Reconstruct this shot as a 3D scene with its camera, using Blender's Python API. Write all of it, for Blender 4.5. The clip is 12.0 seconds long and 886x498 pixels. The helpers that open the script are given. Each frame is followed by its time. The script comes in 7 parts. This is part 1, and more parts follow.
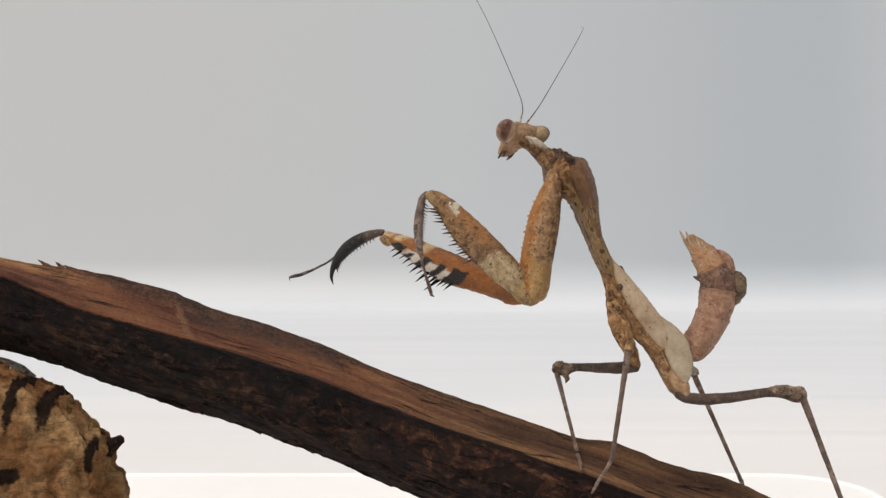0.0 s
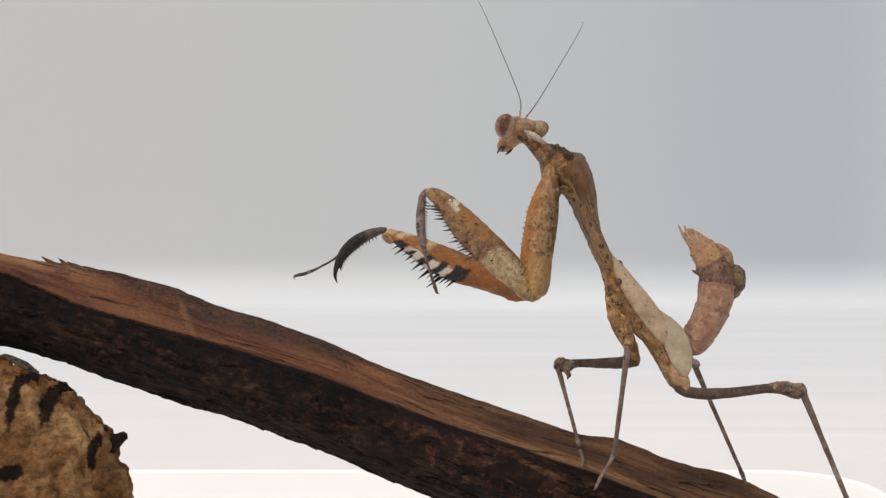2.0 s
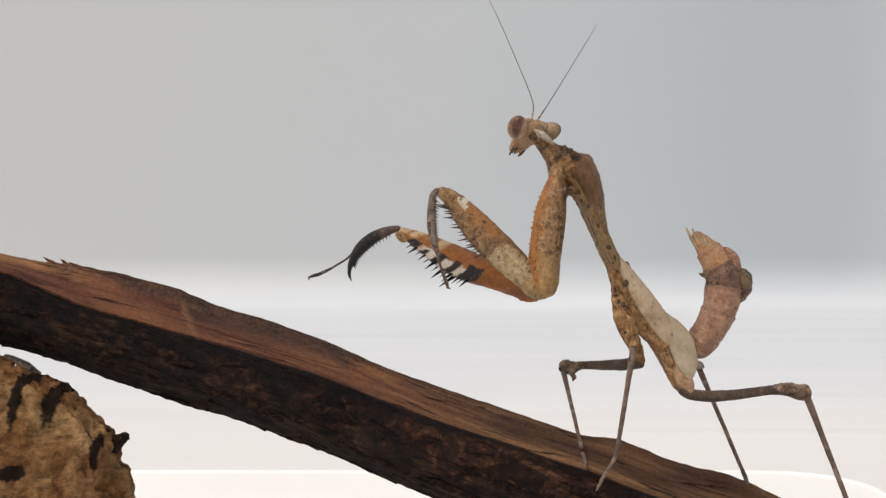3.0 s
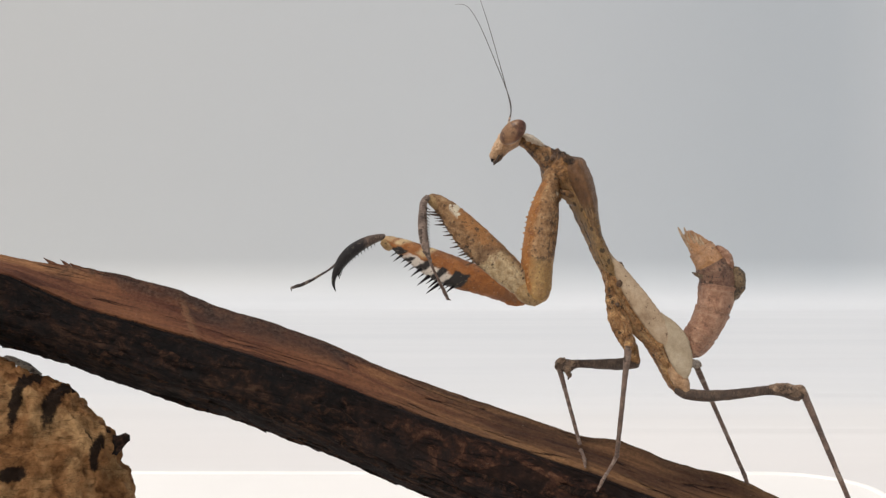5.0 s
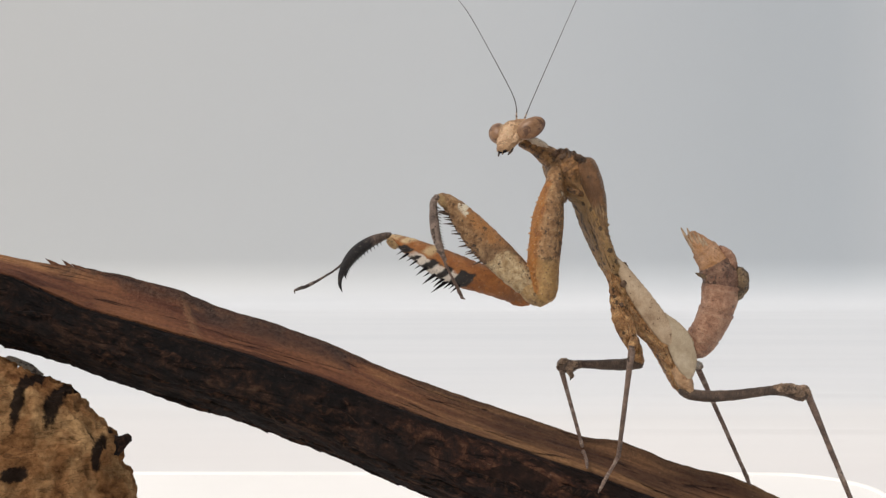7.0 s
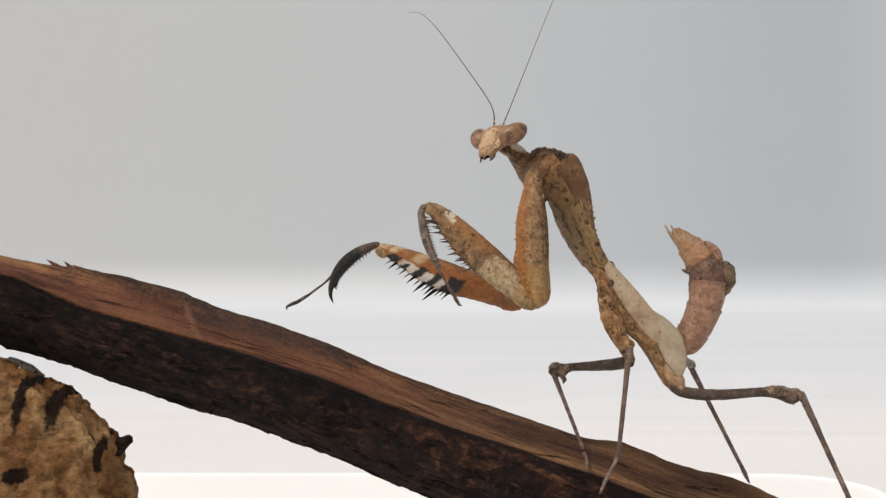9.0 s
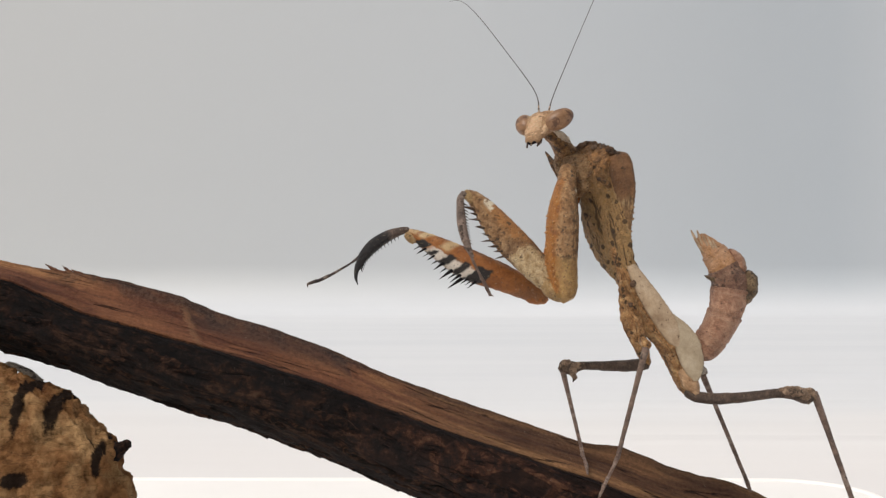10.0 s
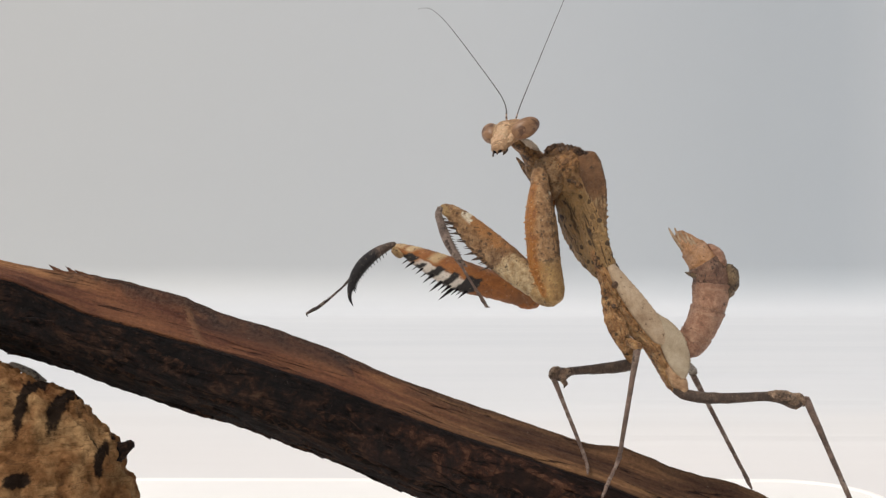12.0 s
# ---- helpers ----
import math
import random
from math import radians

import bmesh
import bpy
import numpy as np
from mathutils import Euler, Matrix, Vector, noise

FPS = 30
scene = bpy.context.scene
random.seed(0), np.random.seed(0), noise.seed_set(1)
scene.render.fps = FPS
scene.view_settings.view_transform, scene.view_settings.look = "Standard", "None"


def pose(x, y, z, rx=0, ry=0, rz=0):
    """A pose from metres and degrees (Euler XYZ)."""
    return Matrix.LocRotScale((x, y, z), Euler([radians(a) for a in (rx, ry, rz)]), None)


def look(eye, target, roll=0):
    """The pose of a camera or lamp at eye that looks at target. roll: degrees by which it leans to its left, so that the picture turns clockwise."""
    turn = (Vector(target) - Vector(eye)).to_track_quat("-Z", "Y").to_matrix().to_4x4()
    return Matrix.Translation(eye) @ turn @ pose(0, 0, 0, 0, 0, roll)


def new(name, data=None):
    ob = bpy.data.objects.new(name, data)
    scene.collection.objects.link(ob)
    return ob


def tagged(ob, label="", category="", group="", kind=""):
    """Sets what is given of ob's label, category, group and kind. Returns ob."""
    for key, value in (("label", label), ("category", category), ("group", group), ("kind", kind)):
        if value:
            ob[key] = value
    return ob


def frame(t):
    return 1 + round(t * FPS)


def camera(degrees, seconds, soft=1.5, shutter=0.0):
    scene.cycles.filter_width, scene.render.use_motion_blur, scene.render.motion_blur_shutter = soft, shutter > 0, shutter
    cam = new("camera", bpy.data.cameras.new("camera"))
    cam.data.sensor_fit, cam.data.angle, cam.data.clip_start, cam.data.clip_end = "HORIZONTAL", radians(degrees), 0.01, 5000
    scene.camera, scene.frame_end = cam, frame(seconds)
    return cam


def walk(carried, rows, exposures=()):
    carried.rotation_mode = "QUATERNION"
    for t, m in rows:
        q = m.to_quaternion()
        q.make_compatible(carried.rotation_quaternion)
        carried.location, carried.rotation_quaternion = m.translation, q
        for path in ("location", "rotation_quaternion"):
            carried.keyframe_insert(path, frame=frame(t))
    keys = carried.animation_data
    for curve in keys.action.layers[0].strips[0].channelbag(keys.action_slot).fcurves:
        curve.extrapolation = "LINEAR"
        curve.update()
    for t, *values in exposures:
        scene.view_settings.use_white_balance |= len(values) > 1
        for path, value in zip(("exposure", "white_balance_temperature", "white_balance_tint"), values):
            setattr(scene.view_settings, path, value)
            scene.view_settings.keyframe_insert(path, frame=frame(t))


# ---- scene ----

MM = 0.001
EYE = -0.1456


def at(x, y, z, rx, ry, rz):
    """A pose from millimetres and degrees."""
    return pose(x * MM, y * MM, z * MM, rx, ry, rz)


# ---- camera: a phone held in the hand, turning a little ----
cam = camera(45, 12.0, soft=1.33)
walk(cam, [
    (0, pose(0, EYE, 0, 90.000, 0, 0.000)),
    (0.5, pose(0, EYE, 0, 90.242, 0, 0.061)),
    (1, pose(0, EYE, 0, 90.242, 0, 0.061)),
    (1.5, pose(0, EYE, 0, 90.000, 0, 0.091)),
    (2, pose(0, EYE, 0, 89.818, 0, 0.151)),
    (2.5, pose(0, EYE, 0, 89.818, 0, 0.182)),
    (3, pose(0, EYE, 0, 89.849, 0, 0.242)),
    (4, pose(0, EYE, 0, 89.879, 0, 0.257)),
    (5, pose(0, EYE, 0, 89.909, 0, 0.272)),
    (5.5, pose(0, EYE, 0, 89.818, 0, 0.303)),
    (6, pose(0, EYE, 0, 89.818, 0, 0.333)),
    (6.5, pose(0, EYE, 0, 89.818, 0, 0.333)),
    (6.65, pose(0, EYE, 0, 89.855, 0, 0.342)),
    (6.8, pose(0, EYE, 0, 89.891, 0, 0.351)),
    (7, pose(0, EYE, 0, 89.939, 0, 0.363)),
    (8, pose(0, EYE, 0, 89.970, 0, 0.394)),
    (9, pose(0, EYE, 0, 90.000, 0, 0.424)),
    (9.5, pose(0, EYE, 0, 90.151, 0, 0.363)),
    (10, pose(0, EYE, 0, 90.242, 0, 0.363)),
    (10.5, pose(0, EYE, 0, 90.182, 0, 0.394)),
    (11, pose(0, EYE, 0, 90.242, 0, 0.484)),
    (11.5, pose(0, EYE, 0, 90.333, 0, 0.484)),
    (12, pose(0, EYE, 0, 90.272, 0, 0.515)),
], exposures=((0, 0.0), (12, 0.0)))

# ---- light: a bright, overcast day ----
world = bpy.data.worlds.new("sky")
scene.world = world
world.use_nodes = True
wn, wl = world.node_tree.nodes, world.node_tree.links
sky = wn.new("ShaderNodeTexSky")
sky.sky_type, sky.sun_disc = "NISHITA", False
sky.sun_elevation, sky.sun_rotation = radians(59), radians(235)
grey = wn.new("ShaderNodeHueSaturation")
grey.inputs["Saturation"].default_value = 0.22
wl.new(sky.outputs["Color"], grey.inputs["Color"])
wl.new(grey.outputs["Color"], wn["Background"].inputs["Color"])
wn["Background"].inputs["Strength"].default_value = 0.135

sun = new("sun", bpy.data.lights.new("sun", "SUN"))
sun.data.energy, sun.data.angle, sun.data.color = 2.5, radians(28), (1.0, 0.93, 0.85)
sun.matrix_world = look((-0.42, -0.30, 0.86), (0, 0, 0))


# ---- materials ----
def link(nt, a, b):
    nt.links.new(a, b)


def ramp(nt, fac, stops):
    node = nt.nodes.new("ShaderNodeValToRGB")
    els = node.color_ramp.elements
    while len(els) < len(stops):
        els.new(0.5)
    for el, (p, c) in zip(els, stops):
        el.position, el.color = p, (*c, 1) if len(c) == 3 else c
    link(nt, fac, node.inputs["Fac"])
    return node.outputs["Color"]


def mm_coords(nt, stretch=(1, 1, 1)):
    tc = nt.nodes.new("ShaderNodeTexCoord")
    mp = nt.nodes.new("ShaderNodeMapping")
    mp.inputs["Scale"].default_value = [1000 * s for s in stretch]
    link(nt, tc.outputs["Object"], mp.inputs["Vector"])
    return mp.outputs["Vector"]


def noise_tex(nt, vec, scale, detail=4.0, rough=0.6, distort=0.0):
    n = nt.nodes.new("ShaderNodeTexNoise")
    n.inputs["Scale"].default_value, n.inputs["Detail"].default_value = scale, detail
    n.inputs["Roughness"].default_value, n.inputs["Distortion"].default_value = rough, distort
    link(nt, vec, n.inputs["Vector"])
    return n.outputs["Fac"]


def blend(nt, fac, a, b, mode="MIX"):
    m = nt.nodes.new("ShaderNodeMix")
    m.data_type, m.blend_type = "RGBA", mode
    for value, slot in ((fac, 0), (a, 6), (b, 7)):
        if isinstance(value, (int, float)):
            m.inputs[slot].default_value = value
        elif isinstance(value, tuple):
            m.inputs[slot].default_value = (*value, 1)
        else:
            link(nt, value, m.inputs[slot])
    return m.outputs[2]


def math_node(nt, op, a, b=0.0, c=0.0):
    m = nt.nodes.new("ShaderNodeMath")
    m.operation = op
    for k, value in enumerate((a, b, c)):
        if isinstance(value, (int, float)):
            m.inputs[k].default_value = value
        else:
            link(nt, value, m.inputs[k])
    return m.outputs[0]


def uv_of(nt):
    tc = nt.nodes.new("ShaderNodeTexCoord")
    sp = nt.nodes.new("ShaderNodeSeparateXYZ")
    link(nt, tc.outputs["UV"], sp.inputs[0])
    return sp.outputs[0], sp.outputs[1]


def band(nt, x, lo, hi, soft):
    """1 where lo < x < hi, with soft ends."""
    out = None
    for edge, sign in ((lo, 1), (hi, -1)):
        m = nt.nodes.new("ShaderNodeMapRange")
        m.interpolation_type = "SMOOTHSTEP"
        link(nt, x, m.inputs[0])
        m.inputs[1].default_value, m.inputs[2].default_value = edge - soft, edge + soft
        m.inputs[3].default_value, m.inputs[4].default_value = (0, 1) if sign > 0 else (1, 0)
        out = m.outputs[0] if out is None else math_node(nt, "MULTIPLY", out, m.outputs[0])
    return out


def surface(name, rough=0.6, spec=0.3):
    m = bpy.data.materials.new(name)
    m.use_nodes = True
    b = m.node_tree.nodes["Principled BSDF"]
    b.inputs["Roughness"].default_value = rough
    b.inputs["Specular IOR Level"].default_value = spec
    return m, m.node_tree, b


def relief(nt, b, height, strength, dist):
    bp = nt.nodes.new("ShaderNodeBump")
    bp.inputs["Strength"].default_value, bp.inputs["Distance"].default_value = strength, dist * MM
    link(nt, height, bp.inputs["Height"])
    link(nt, bp.outputs["Normal"], b.inputs["Normal"])


def chitin(name, stops, spots=(0.035, 0.02, 0.012), amount=0.60, scale=0.8, speck=2.6, rough=0.55, extra=None, late=None, stretch=(1, 1, 1), dirt=0.5, bump=0.8, gain=1.0, flecks=0.6):
    """Mottled insect skin: cloudy ground colour, clustered dark specks, crisp pale and dark flecks, fine grain."""
    m, nt, b = surface(name, rough - 0.06, 0.42)
    v = mm_coords(nt, stretch)
    cloud = noise_tex(nt, v, scale, 6, 0.7, 0.4)
    col = ramp(nt, cloud, [(p, tuple(min(0.9, gain * q * k) for q, k in zip(c, (1.0, 0.955, 0.94)))) for p, c in stops])
    if extra:
        col = extra(nt, v, col)
    sp = noise_tex(nt, v, speck, 4, 0.65, 0.5)
    big = noise_tex(nt, v, speck * 0.28, 3, 0.6)
    both = math_node(nt, "MULTIPLY_ADD", big, 0.55, math_node(nt, "MULTIPLY", sp, 0.55))
    mask = ramp(nt, both, [(amount - 0.03, (0, 0, 0)), (amount + 0.015, (0.88, 0.88, 0.88))])
    col = blend(nt, mask, col, spots)
    if late:
        col = late(nt, v, col)
    small = noise_tex(nt, v, 3.6, 2, 0.5, 0.3)
    col = blend(nt, math_node(nt, "MULTIPLY", band(nt, small, 0.66, 2.0, 0.02), flecks), col, spots)
    pale = noise_tex(nt, v, 2.9, 3, 0.55, 0.6)
    col = blend(nt, math_node(nt, "MULTIPLY", band(nt, pale, -1.0, 0.335, 0.02), 0.8 * flecks), col, blend(nt, 0.6, col, (0.62, 0.50, 0.34)))
    grain = noise_tex(nt, v, 6, 6, 0.75)
    col = blend(nt, dirt, col, ramp(nt, grain, [(0.32, (0.20, 0.18, 0.17)), (0.48, (0.5, 0.5, 0.5)), (0.68, (0.80, 0.80, 0.79))]), "OVERLAY")
    mid = noise_tex(nt, v, 1.6, 4, 0.6, 0.6)
    shade = ramp(nt, mid, [(0.34, (0.26, 0.24, 0.22)), (0.5, (0.5, 0.5, 0.5)), (0.66, (0.72, 0.72, 0.71))])
    link(nt, blend(nt, 0.55 * dirt, col, shade, "OVERLAY"), b.inputs["Base Color"])
    link(nt, ramp(nt, grain, [(0.3, (rough + 0.1,) * 3), (0.7, (rough - 0.14,) * 3)]), b.inputs["Roughness"])
    h = math_node(nt, "ADD", math_node(nt, "MULTIPLY", grain, 0.9), math_node(nt, "MULTIPLY", mid, 1.5))
    relief(nt, b, h, bump, 0.5)
    return m


def shank_bands(nt, v, col):
    """Pale and dark rings along a thin shank."""
    u, w = uv_of(nt)
    co = nt.nodes.new("ShaderNodeCombineXYZ")
    link(nt, math_node(nt, "MULTIPLY", u, 9.0), co.inputs[0])
    info = nt.nodes.new("ShaderNodeObjectInfo")
    link(nt, math_node(nt, "MULTIPLY", info.outputs["Random"], 50.0), co.inputs[1])
    n = noise_tex(nt, co.outputs[0], 1.0, 2)
    col = blend(nt, math_node(nt, "MULTIPLY", band(nt, n, 0.56, 2.0, 0.06), 0.55), col, (0.085, 0.06, 0.048))
    return blend(nt, math_node(nt, "MULTIPLY", band(nt, n, -1.0, 0.40, 0.03), 0.6), col, (0.34, 0.27, 0.22))


def ring_line(nt, v, col):
    """A darker worn line at the end of each body segment."""
    u, w = uv_of(nt)
    u2 = math_node(nt, "ADD", u, math_node(nt, "MULTIPLY_ADD", noise_tex(nt, v, 1.4, 3), 0.2, -0.1))
    col = blend(nt, math_node(nt, "MULTIPLY", band(nt, u2, 0.91, 3.0, 0.05), 0.22), col, (0.09, 0.045, 0.03))
    return blend(nt, math_node(nt, "MULTIPLY", band(nt, u2, 0.74, 0.84, 0.03), 0.2), col, (0.45, 0.31, 0.21))


def leaf_lines(nt, v, col):
    """Faint growth lines that follow the rim of the shield."""
    u, w = uv_of(nt)
    wave = math_node(nt, "SINE", math_node(nt, "MULTIPLY_ADD", w, 70.0, math_node(nt, "MULTIPLY", noise_tex(nt, v, 0.5, 3), 9.0)))
    return blend(nt, math_node(nt, "MULTIPLY", band(nt, wave, 0.6, 2.0, 0.3), 0.24), col, (0.07, 0.04, 0.02))


def colour_noise(nt, vec, scale):
    n = nt.nodes.new("ShaderNodeTexNoise")
    n.inputs["Scale"].default_value, n.inputs["Detail"].default_value = scale, 3
    link(nt, vec, n.inputs["Vector"])
    m = nt.nodes.new("ShaderNodeVectorMath")
    m.operation = "MULTIPLY_ADD"
    link(nt, n.outputs["Color"], m.inputs[0])
    m.inputs[1].default_value = (1.5, 1.5, 1.5)
    link(nt, vec, m.inputs[2])
    return m.outputs[0]


def oval_spots(nt, v, col, size=0.95, share=0.6, tone=(0.06, 0.034, 0.018), thick=0.30):
    """Clear-edged dark spots, drawn out along the limb, on part of the skin."""
    vor = nt.nodes.new("ShaderNodeTexVoronoi")
    vor.inputs["Scale"].default_value = size
    vor.inputs["Randomness"].default_value = 0.9
    link(nt, blend(nt, 0.28, v, colour_noise(nt, v, 1.6)), vor.inputs["Vector"])
    pick = nt.nodes.new("ShaderNodeSeparateXYZ")
    link(nt, vor.outputs["Color"], pick.inputs[0])
    dot = band(nt, vor.outputs["Distance"], -1.0, thick, 0.035)
    return blend(nt, math_node(nt, "MULTIPLY", math_node(nt, "MULTIPLY", dot, band(nt, pick.outputs[0], -1.0, share, 0.02)), 0.85), col, tone)


def streaks(nt, v, col, amount=0.6, along=7.0, across=34.0):
    """Dark and pale streaks that run along a limb."""
    u, w = uv_of(nt)
    co = nt.nodes.new("ShaderNodeCombineXYZ")
    link(nt, math_node(nt, "MULTIPLY", u, along), co.inputs[0])
    link(nt, math_node(nt, "MULTIPLY", w, across), co.inputs[1])
    n = noise_tex(nt, co.outputs[0], 1.0, 4, 0.6, 0.8)
    col = blend(nt, math_node(nt, "MULTIPLY", band(nt, n, -1.0, 0.40, 0.05), amount), col, (0.045, 0.024, 0.012))
    return blend(nt, math_node(nt, "MULTIPLY", band(nt, n, 0.58, 2.0, 0.05), 0.75 * amount), col, (0.50, 0.35, 0.18))


def stalk_marks(nt, v, col):
    """Rows of oval spots on the lower stalk, dark soil caught on the crest."""
    u, w = uv_of(nt)
    ground = blend(nt, 0.6, col, (0.50, 0.32, 0.13))
    col = blend(nt, band(nt, u, -1.0, 0.62, 0.12), col, oval_spots(nt, v, streaks(nt, v, ground, 0.8, 4.0, 30.0), 0.85, 0.6, thick=0.31))
    return soiled(nt, v, col, u, 0.90)


def soiled(nt, v, col, u, start):
    n = noise_tex(nt, v, 0.9, 5, 0.7, 0.5)
    u2 = math_node(nt, "ADD", u, math_node(nt, "MULTIPLY_ADD", n, 0.22, -0.11))
    soil = ramp(nt, noise_tex(nt, v, 2.6, 4, 0.7), [(0.35, (0.035, 0.021, 0.014)), (0.6, (0.11, 0.063, 0.034)), (0.72, (0.25, 0.15, 0.08))])
    return blend(nt, math_node(nt, "MULTIPLY", band(nt, u2, start, 5.0, 0.05), 0.6), col, soil)


def shield_marks(nt, v, col):
    """Growth lines, spotted lower end, soiled crest."""
    u, w = uv_of(nt)
    col = leaf_lines(nt, v, col)
    low = band(nt, math_node(nt, "MULTIPLY_ADD", noise_tex(nt, v, 0.8, 3), 0.2, u), -1.0, 0.56, 0.03)
    tan = oval_spots(nt, v, streaks(nt, v, ramp(nt, noise_tex(nt, v, 1.2, 5, 0.7), [(0.35, (0.11, 0.055, 0.022)), (0.65, (0.31, 0.175, 0.075))]), 0.8, 6.0, 24.0), 0.9, 0.12, thick=0.26)
    return soiled(nt, v, blend(nt, low, col, tan), u, 0.95)


def dotted(nt, v, col):
    """Small round brown dots."""
    return oval_spots(nt, v, col, 1.6, 0.4, (0.085, 0.042, 0.02), 0.27)


def pad_margin(nt, v, col):
    """Brown worn margins and a few fine dark dots."""
    u, w = uv_of(nt)
    w2 = math_node(nt, "ADD", w, math_node(nt, "MULTIPLY_ADD", noise_tex(nt, v, 1.5, 4), 0.16, -0.08))
    rim = math_node(nt, "ADD", band(nt, w2, -1.0, 0.06, 0.02), math_node(nt, "ADD", band(nt, w2, 0.93, 2.0, 0.02), band(nt, w2, 0.45, 0.545, 0.02)))
    col = blend(nt, math_node(nt, "MULTIPLY", rim, 0.22), col, (0.12, 0.065, 0.035))
    return oval_spots(nt, v, col, 1.3, 0.10, (0.09, 0.05, 0.03), 0.16)


def hip_marks(nt, v, col):
    return streaks(nt, v, col, 0.75, 9.0, 26.0)


BROWN = [(0.33, (0.0899, 0.0402, 0.014)), (0.45, (0.276, 0.137, 0.0482)), (0.54, (0.42, 0.228, 0.0902)), (0.66, (0.648, 0.413, 0.195))]
TAN = [(0.33, (0.0949, 0.0438, 0.0166)), (0.46, (0.248, 0.133, 0.0521)), (0.64, (0.424, 0.272, 0.136))]
skin_brown = chitin("brown mottled skin", BROWN, gain=1.38, amount=0.655, speck=1.9, extra=hip_marks, dirt=0.5, bump=1.2)
skin_neck = chitin("dark brown neck", [(a, tuple(0.55 * c for c in b)) for a, b in BROWN], amount=0.60, speck=1.9, gain=1.25)
skin_spotted = chitin("spotted tan skin", [(0.32, (0.085, 0.042, 0.019)), (0.44, (0.20, 0.108, 0.046)), (0.53, (0.31, 0.165, 0.066)), (0.60, (0.36, 0.185, 0.062)), (0.70, (0.46, 0.32, 0.18))], scale=1.0, amount=0.66, speck=1.7, spots=(0.05, 0.026, 0.014), extra=stalk_marks, dirt=0.45, bump=1.1, gain=1.4)
skin_shield = chitin("leaf brown shield", [(0.3, (0.093, 0.0424, 0.0161)), (0.5, (0.163, 0.0808, 0.0328)), (0.7, (0.225, 0.12, 0.0521))], amount=0.67, scale=0.4, late=shield_marks, dirt=0.4, bump=0.8, gain=1.15, flecks=0.25)
skin_head = chitin("pale brown head", [(0.32, (0.26, 0.145, 0.07)), (0.48, (0.43, 0.265, 0.14)), (0.66, (0.58, 0.39, 0.23))], spots=(0.13, 0.065, 0.036), amount=0.69, scale=0.9, dirt=0.4)
skin_hind_pad = chitin("grey cream hind pad", [(0.3, (0.257, 0.205, 0.13)), (0.5, (0.352, 0.292, 0.2)), (0.7, (0.408, 0.348, 0.252))], spots=(0.15, 0.09, 0.05), amount=0.69, scale=0.45, dirt=0.22, extra=pad_margin, bump=0.35, gain=1.12, flecks=0.1)
skin_pad = chitin("pale wing pad", [(0.3, (0.265, 0.185, 0.112)), (0.5, (0.375, 0.285, 0.185)), (0.7, (0.44, 0.352, 0.245))], spots=(0.15, 0.09, 0.05), amount=0.67, scale=0.45, dirt=0.25, extra=pad_margin, bump=0.4, gain=1.08, flecks=0.12)
skin_abdomen = chitin("pinkish brown abdomen", [(0.30, (0.15, 0.069, 0.042)), (0.46, (0.30, 0.162, 0.1)), (0.68, (0.46, 0.29, 0.19))], amount=0.68, scale=0.6, extra=ring_line, gain=1.12, flecks=0.25, dirt=0.4)
ABDOMEN_DARK = [(0.30, (0.07, 0.036, 0.024)), (0.46, (0.165, 0.088, 0.058)), (0.68, (0.31, 0.18, 0.115))]
skin_band = chitin("dark pinkish grey segment", ABDOMEN_DARK, amount=0.63, scale=0.6, extra=ring_line)
skin_tail = chitin("tan tail end", [(0.28, (0.205, 0.0845, 0.0331)), (0.46, (0.376, 0.199, 0.0858)), (0.68, (0.512, 0.314, 0.19))], amount=0.69, scale=0.45, extra=ring_line, gain=1.12, flecks=0.25, dirt=0.4)
skin_leg = chitin("dark grey brown leg", [(0.3, (0.0272, 0.0187, 0.0136)), (0.5, (0.0663, 0.045, 0.0323)), (0.7, (0.153, 0.106, 0.0748))], amount=0.68, scale=0.7, gain=1.2, flecks=0.35)
skin_knee = chitin("tan brown knee", [(0.3, (0.0432, 0.0288, 0.0187)), (0.5, (0.122, 0.0828, 0.054)), (0.7, (0.245, 0.176, 0.119))], amount=0.63, scale=1.1, gain=1.9)
skin_shank = chitin("grey brown shank", [(0.3, (0.102, 0.0664, 0.051)), (0.5, (0.194, 0.132, 0.102)), (0.7, (0.297, 0.214, 0.165))], amount=0.68, scale=0.35, extra=shank_bands)
skin_dark_lobe = chitin("dark lobe", [(0.3, (0.0493, 0.0344, 0.0204)), (0.5, (0.161, 0.109, 0.0582)), (0.7, (0.296, 0.219, 0.122))], amount=0.60)
skin_grey = chitin("grey brown shin", [(0.3, (0.0723, 0.0531, 0.0432)), (0.5, (0.17, 0.129, 0.104)), (0.7, (0.272, 0.207, 0.166))], amount=0.62, scale=0.9, gain=1.35)
skin_face = chitin("crinkled cream face", [(0.3, (0.48, 0.29, 0.155)), (0.5, (0.74, 0.50, 0.30)), (0.7, (0.86, 0.65, 0.43))], spots=(0.26, 0.14, 0.08), amount=0.73, scale=1.3, bump=0.9, dirt=0.32, flecks=0.3)
skin_elbow = chitin("tan elbow skin", [(0.3, (0.20, 0.115, 0.045)), (0.5, (0.36, 0.235, 0.10)), (0.7, (0.48, 0.34, 0.17))], amount=0.64, scale=0.9, speck=2.3)
skin_hip = chitin("pale grey hip", [(0.3, (0.16, 0.13, 0.10)), (0.5, (0.30, 0.25, 0.19)), (0.7, (0.42, 0.36, 0.28))], amount=0.64, scale=0.9)
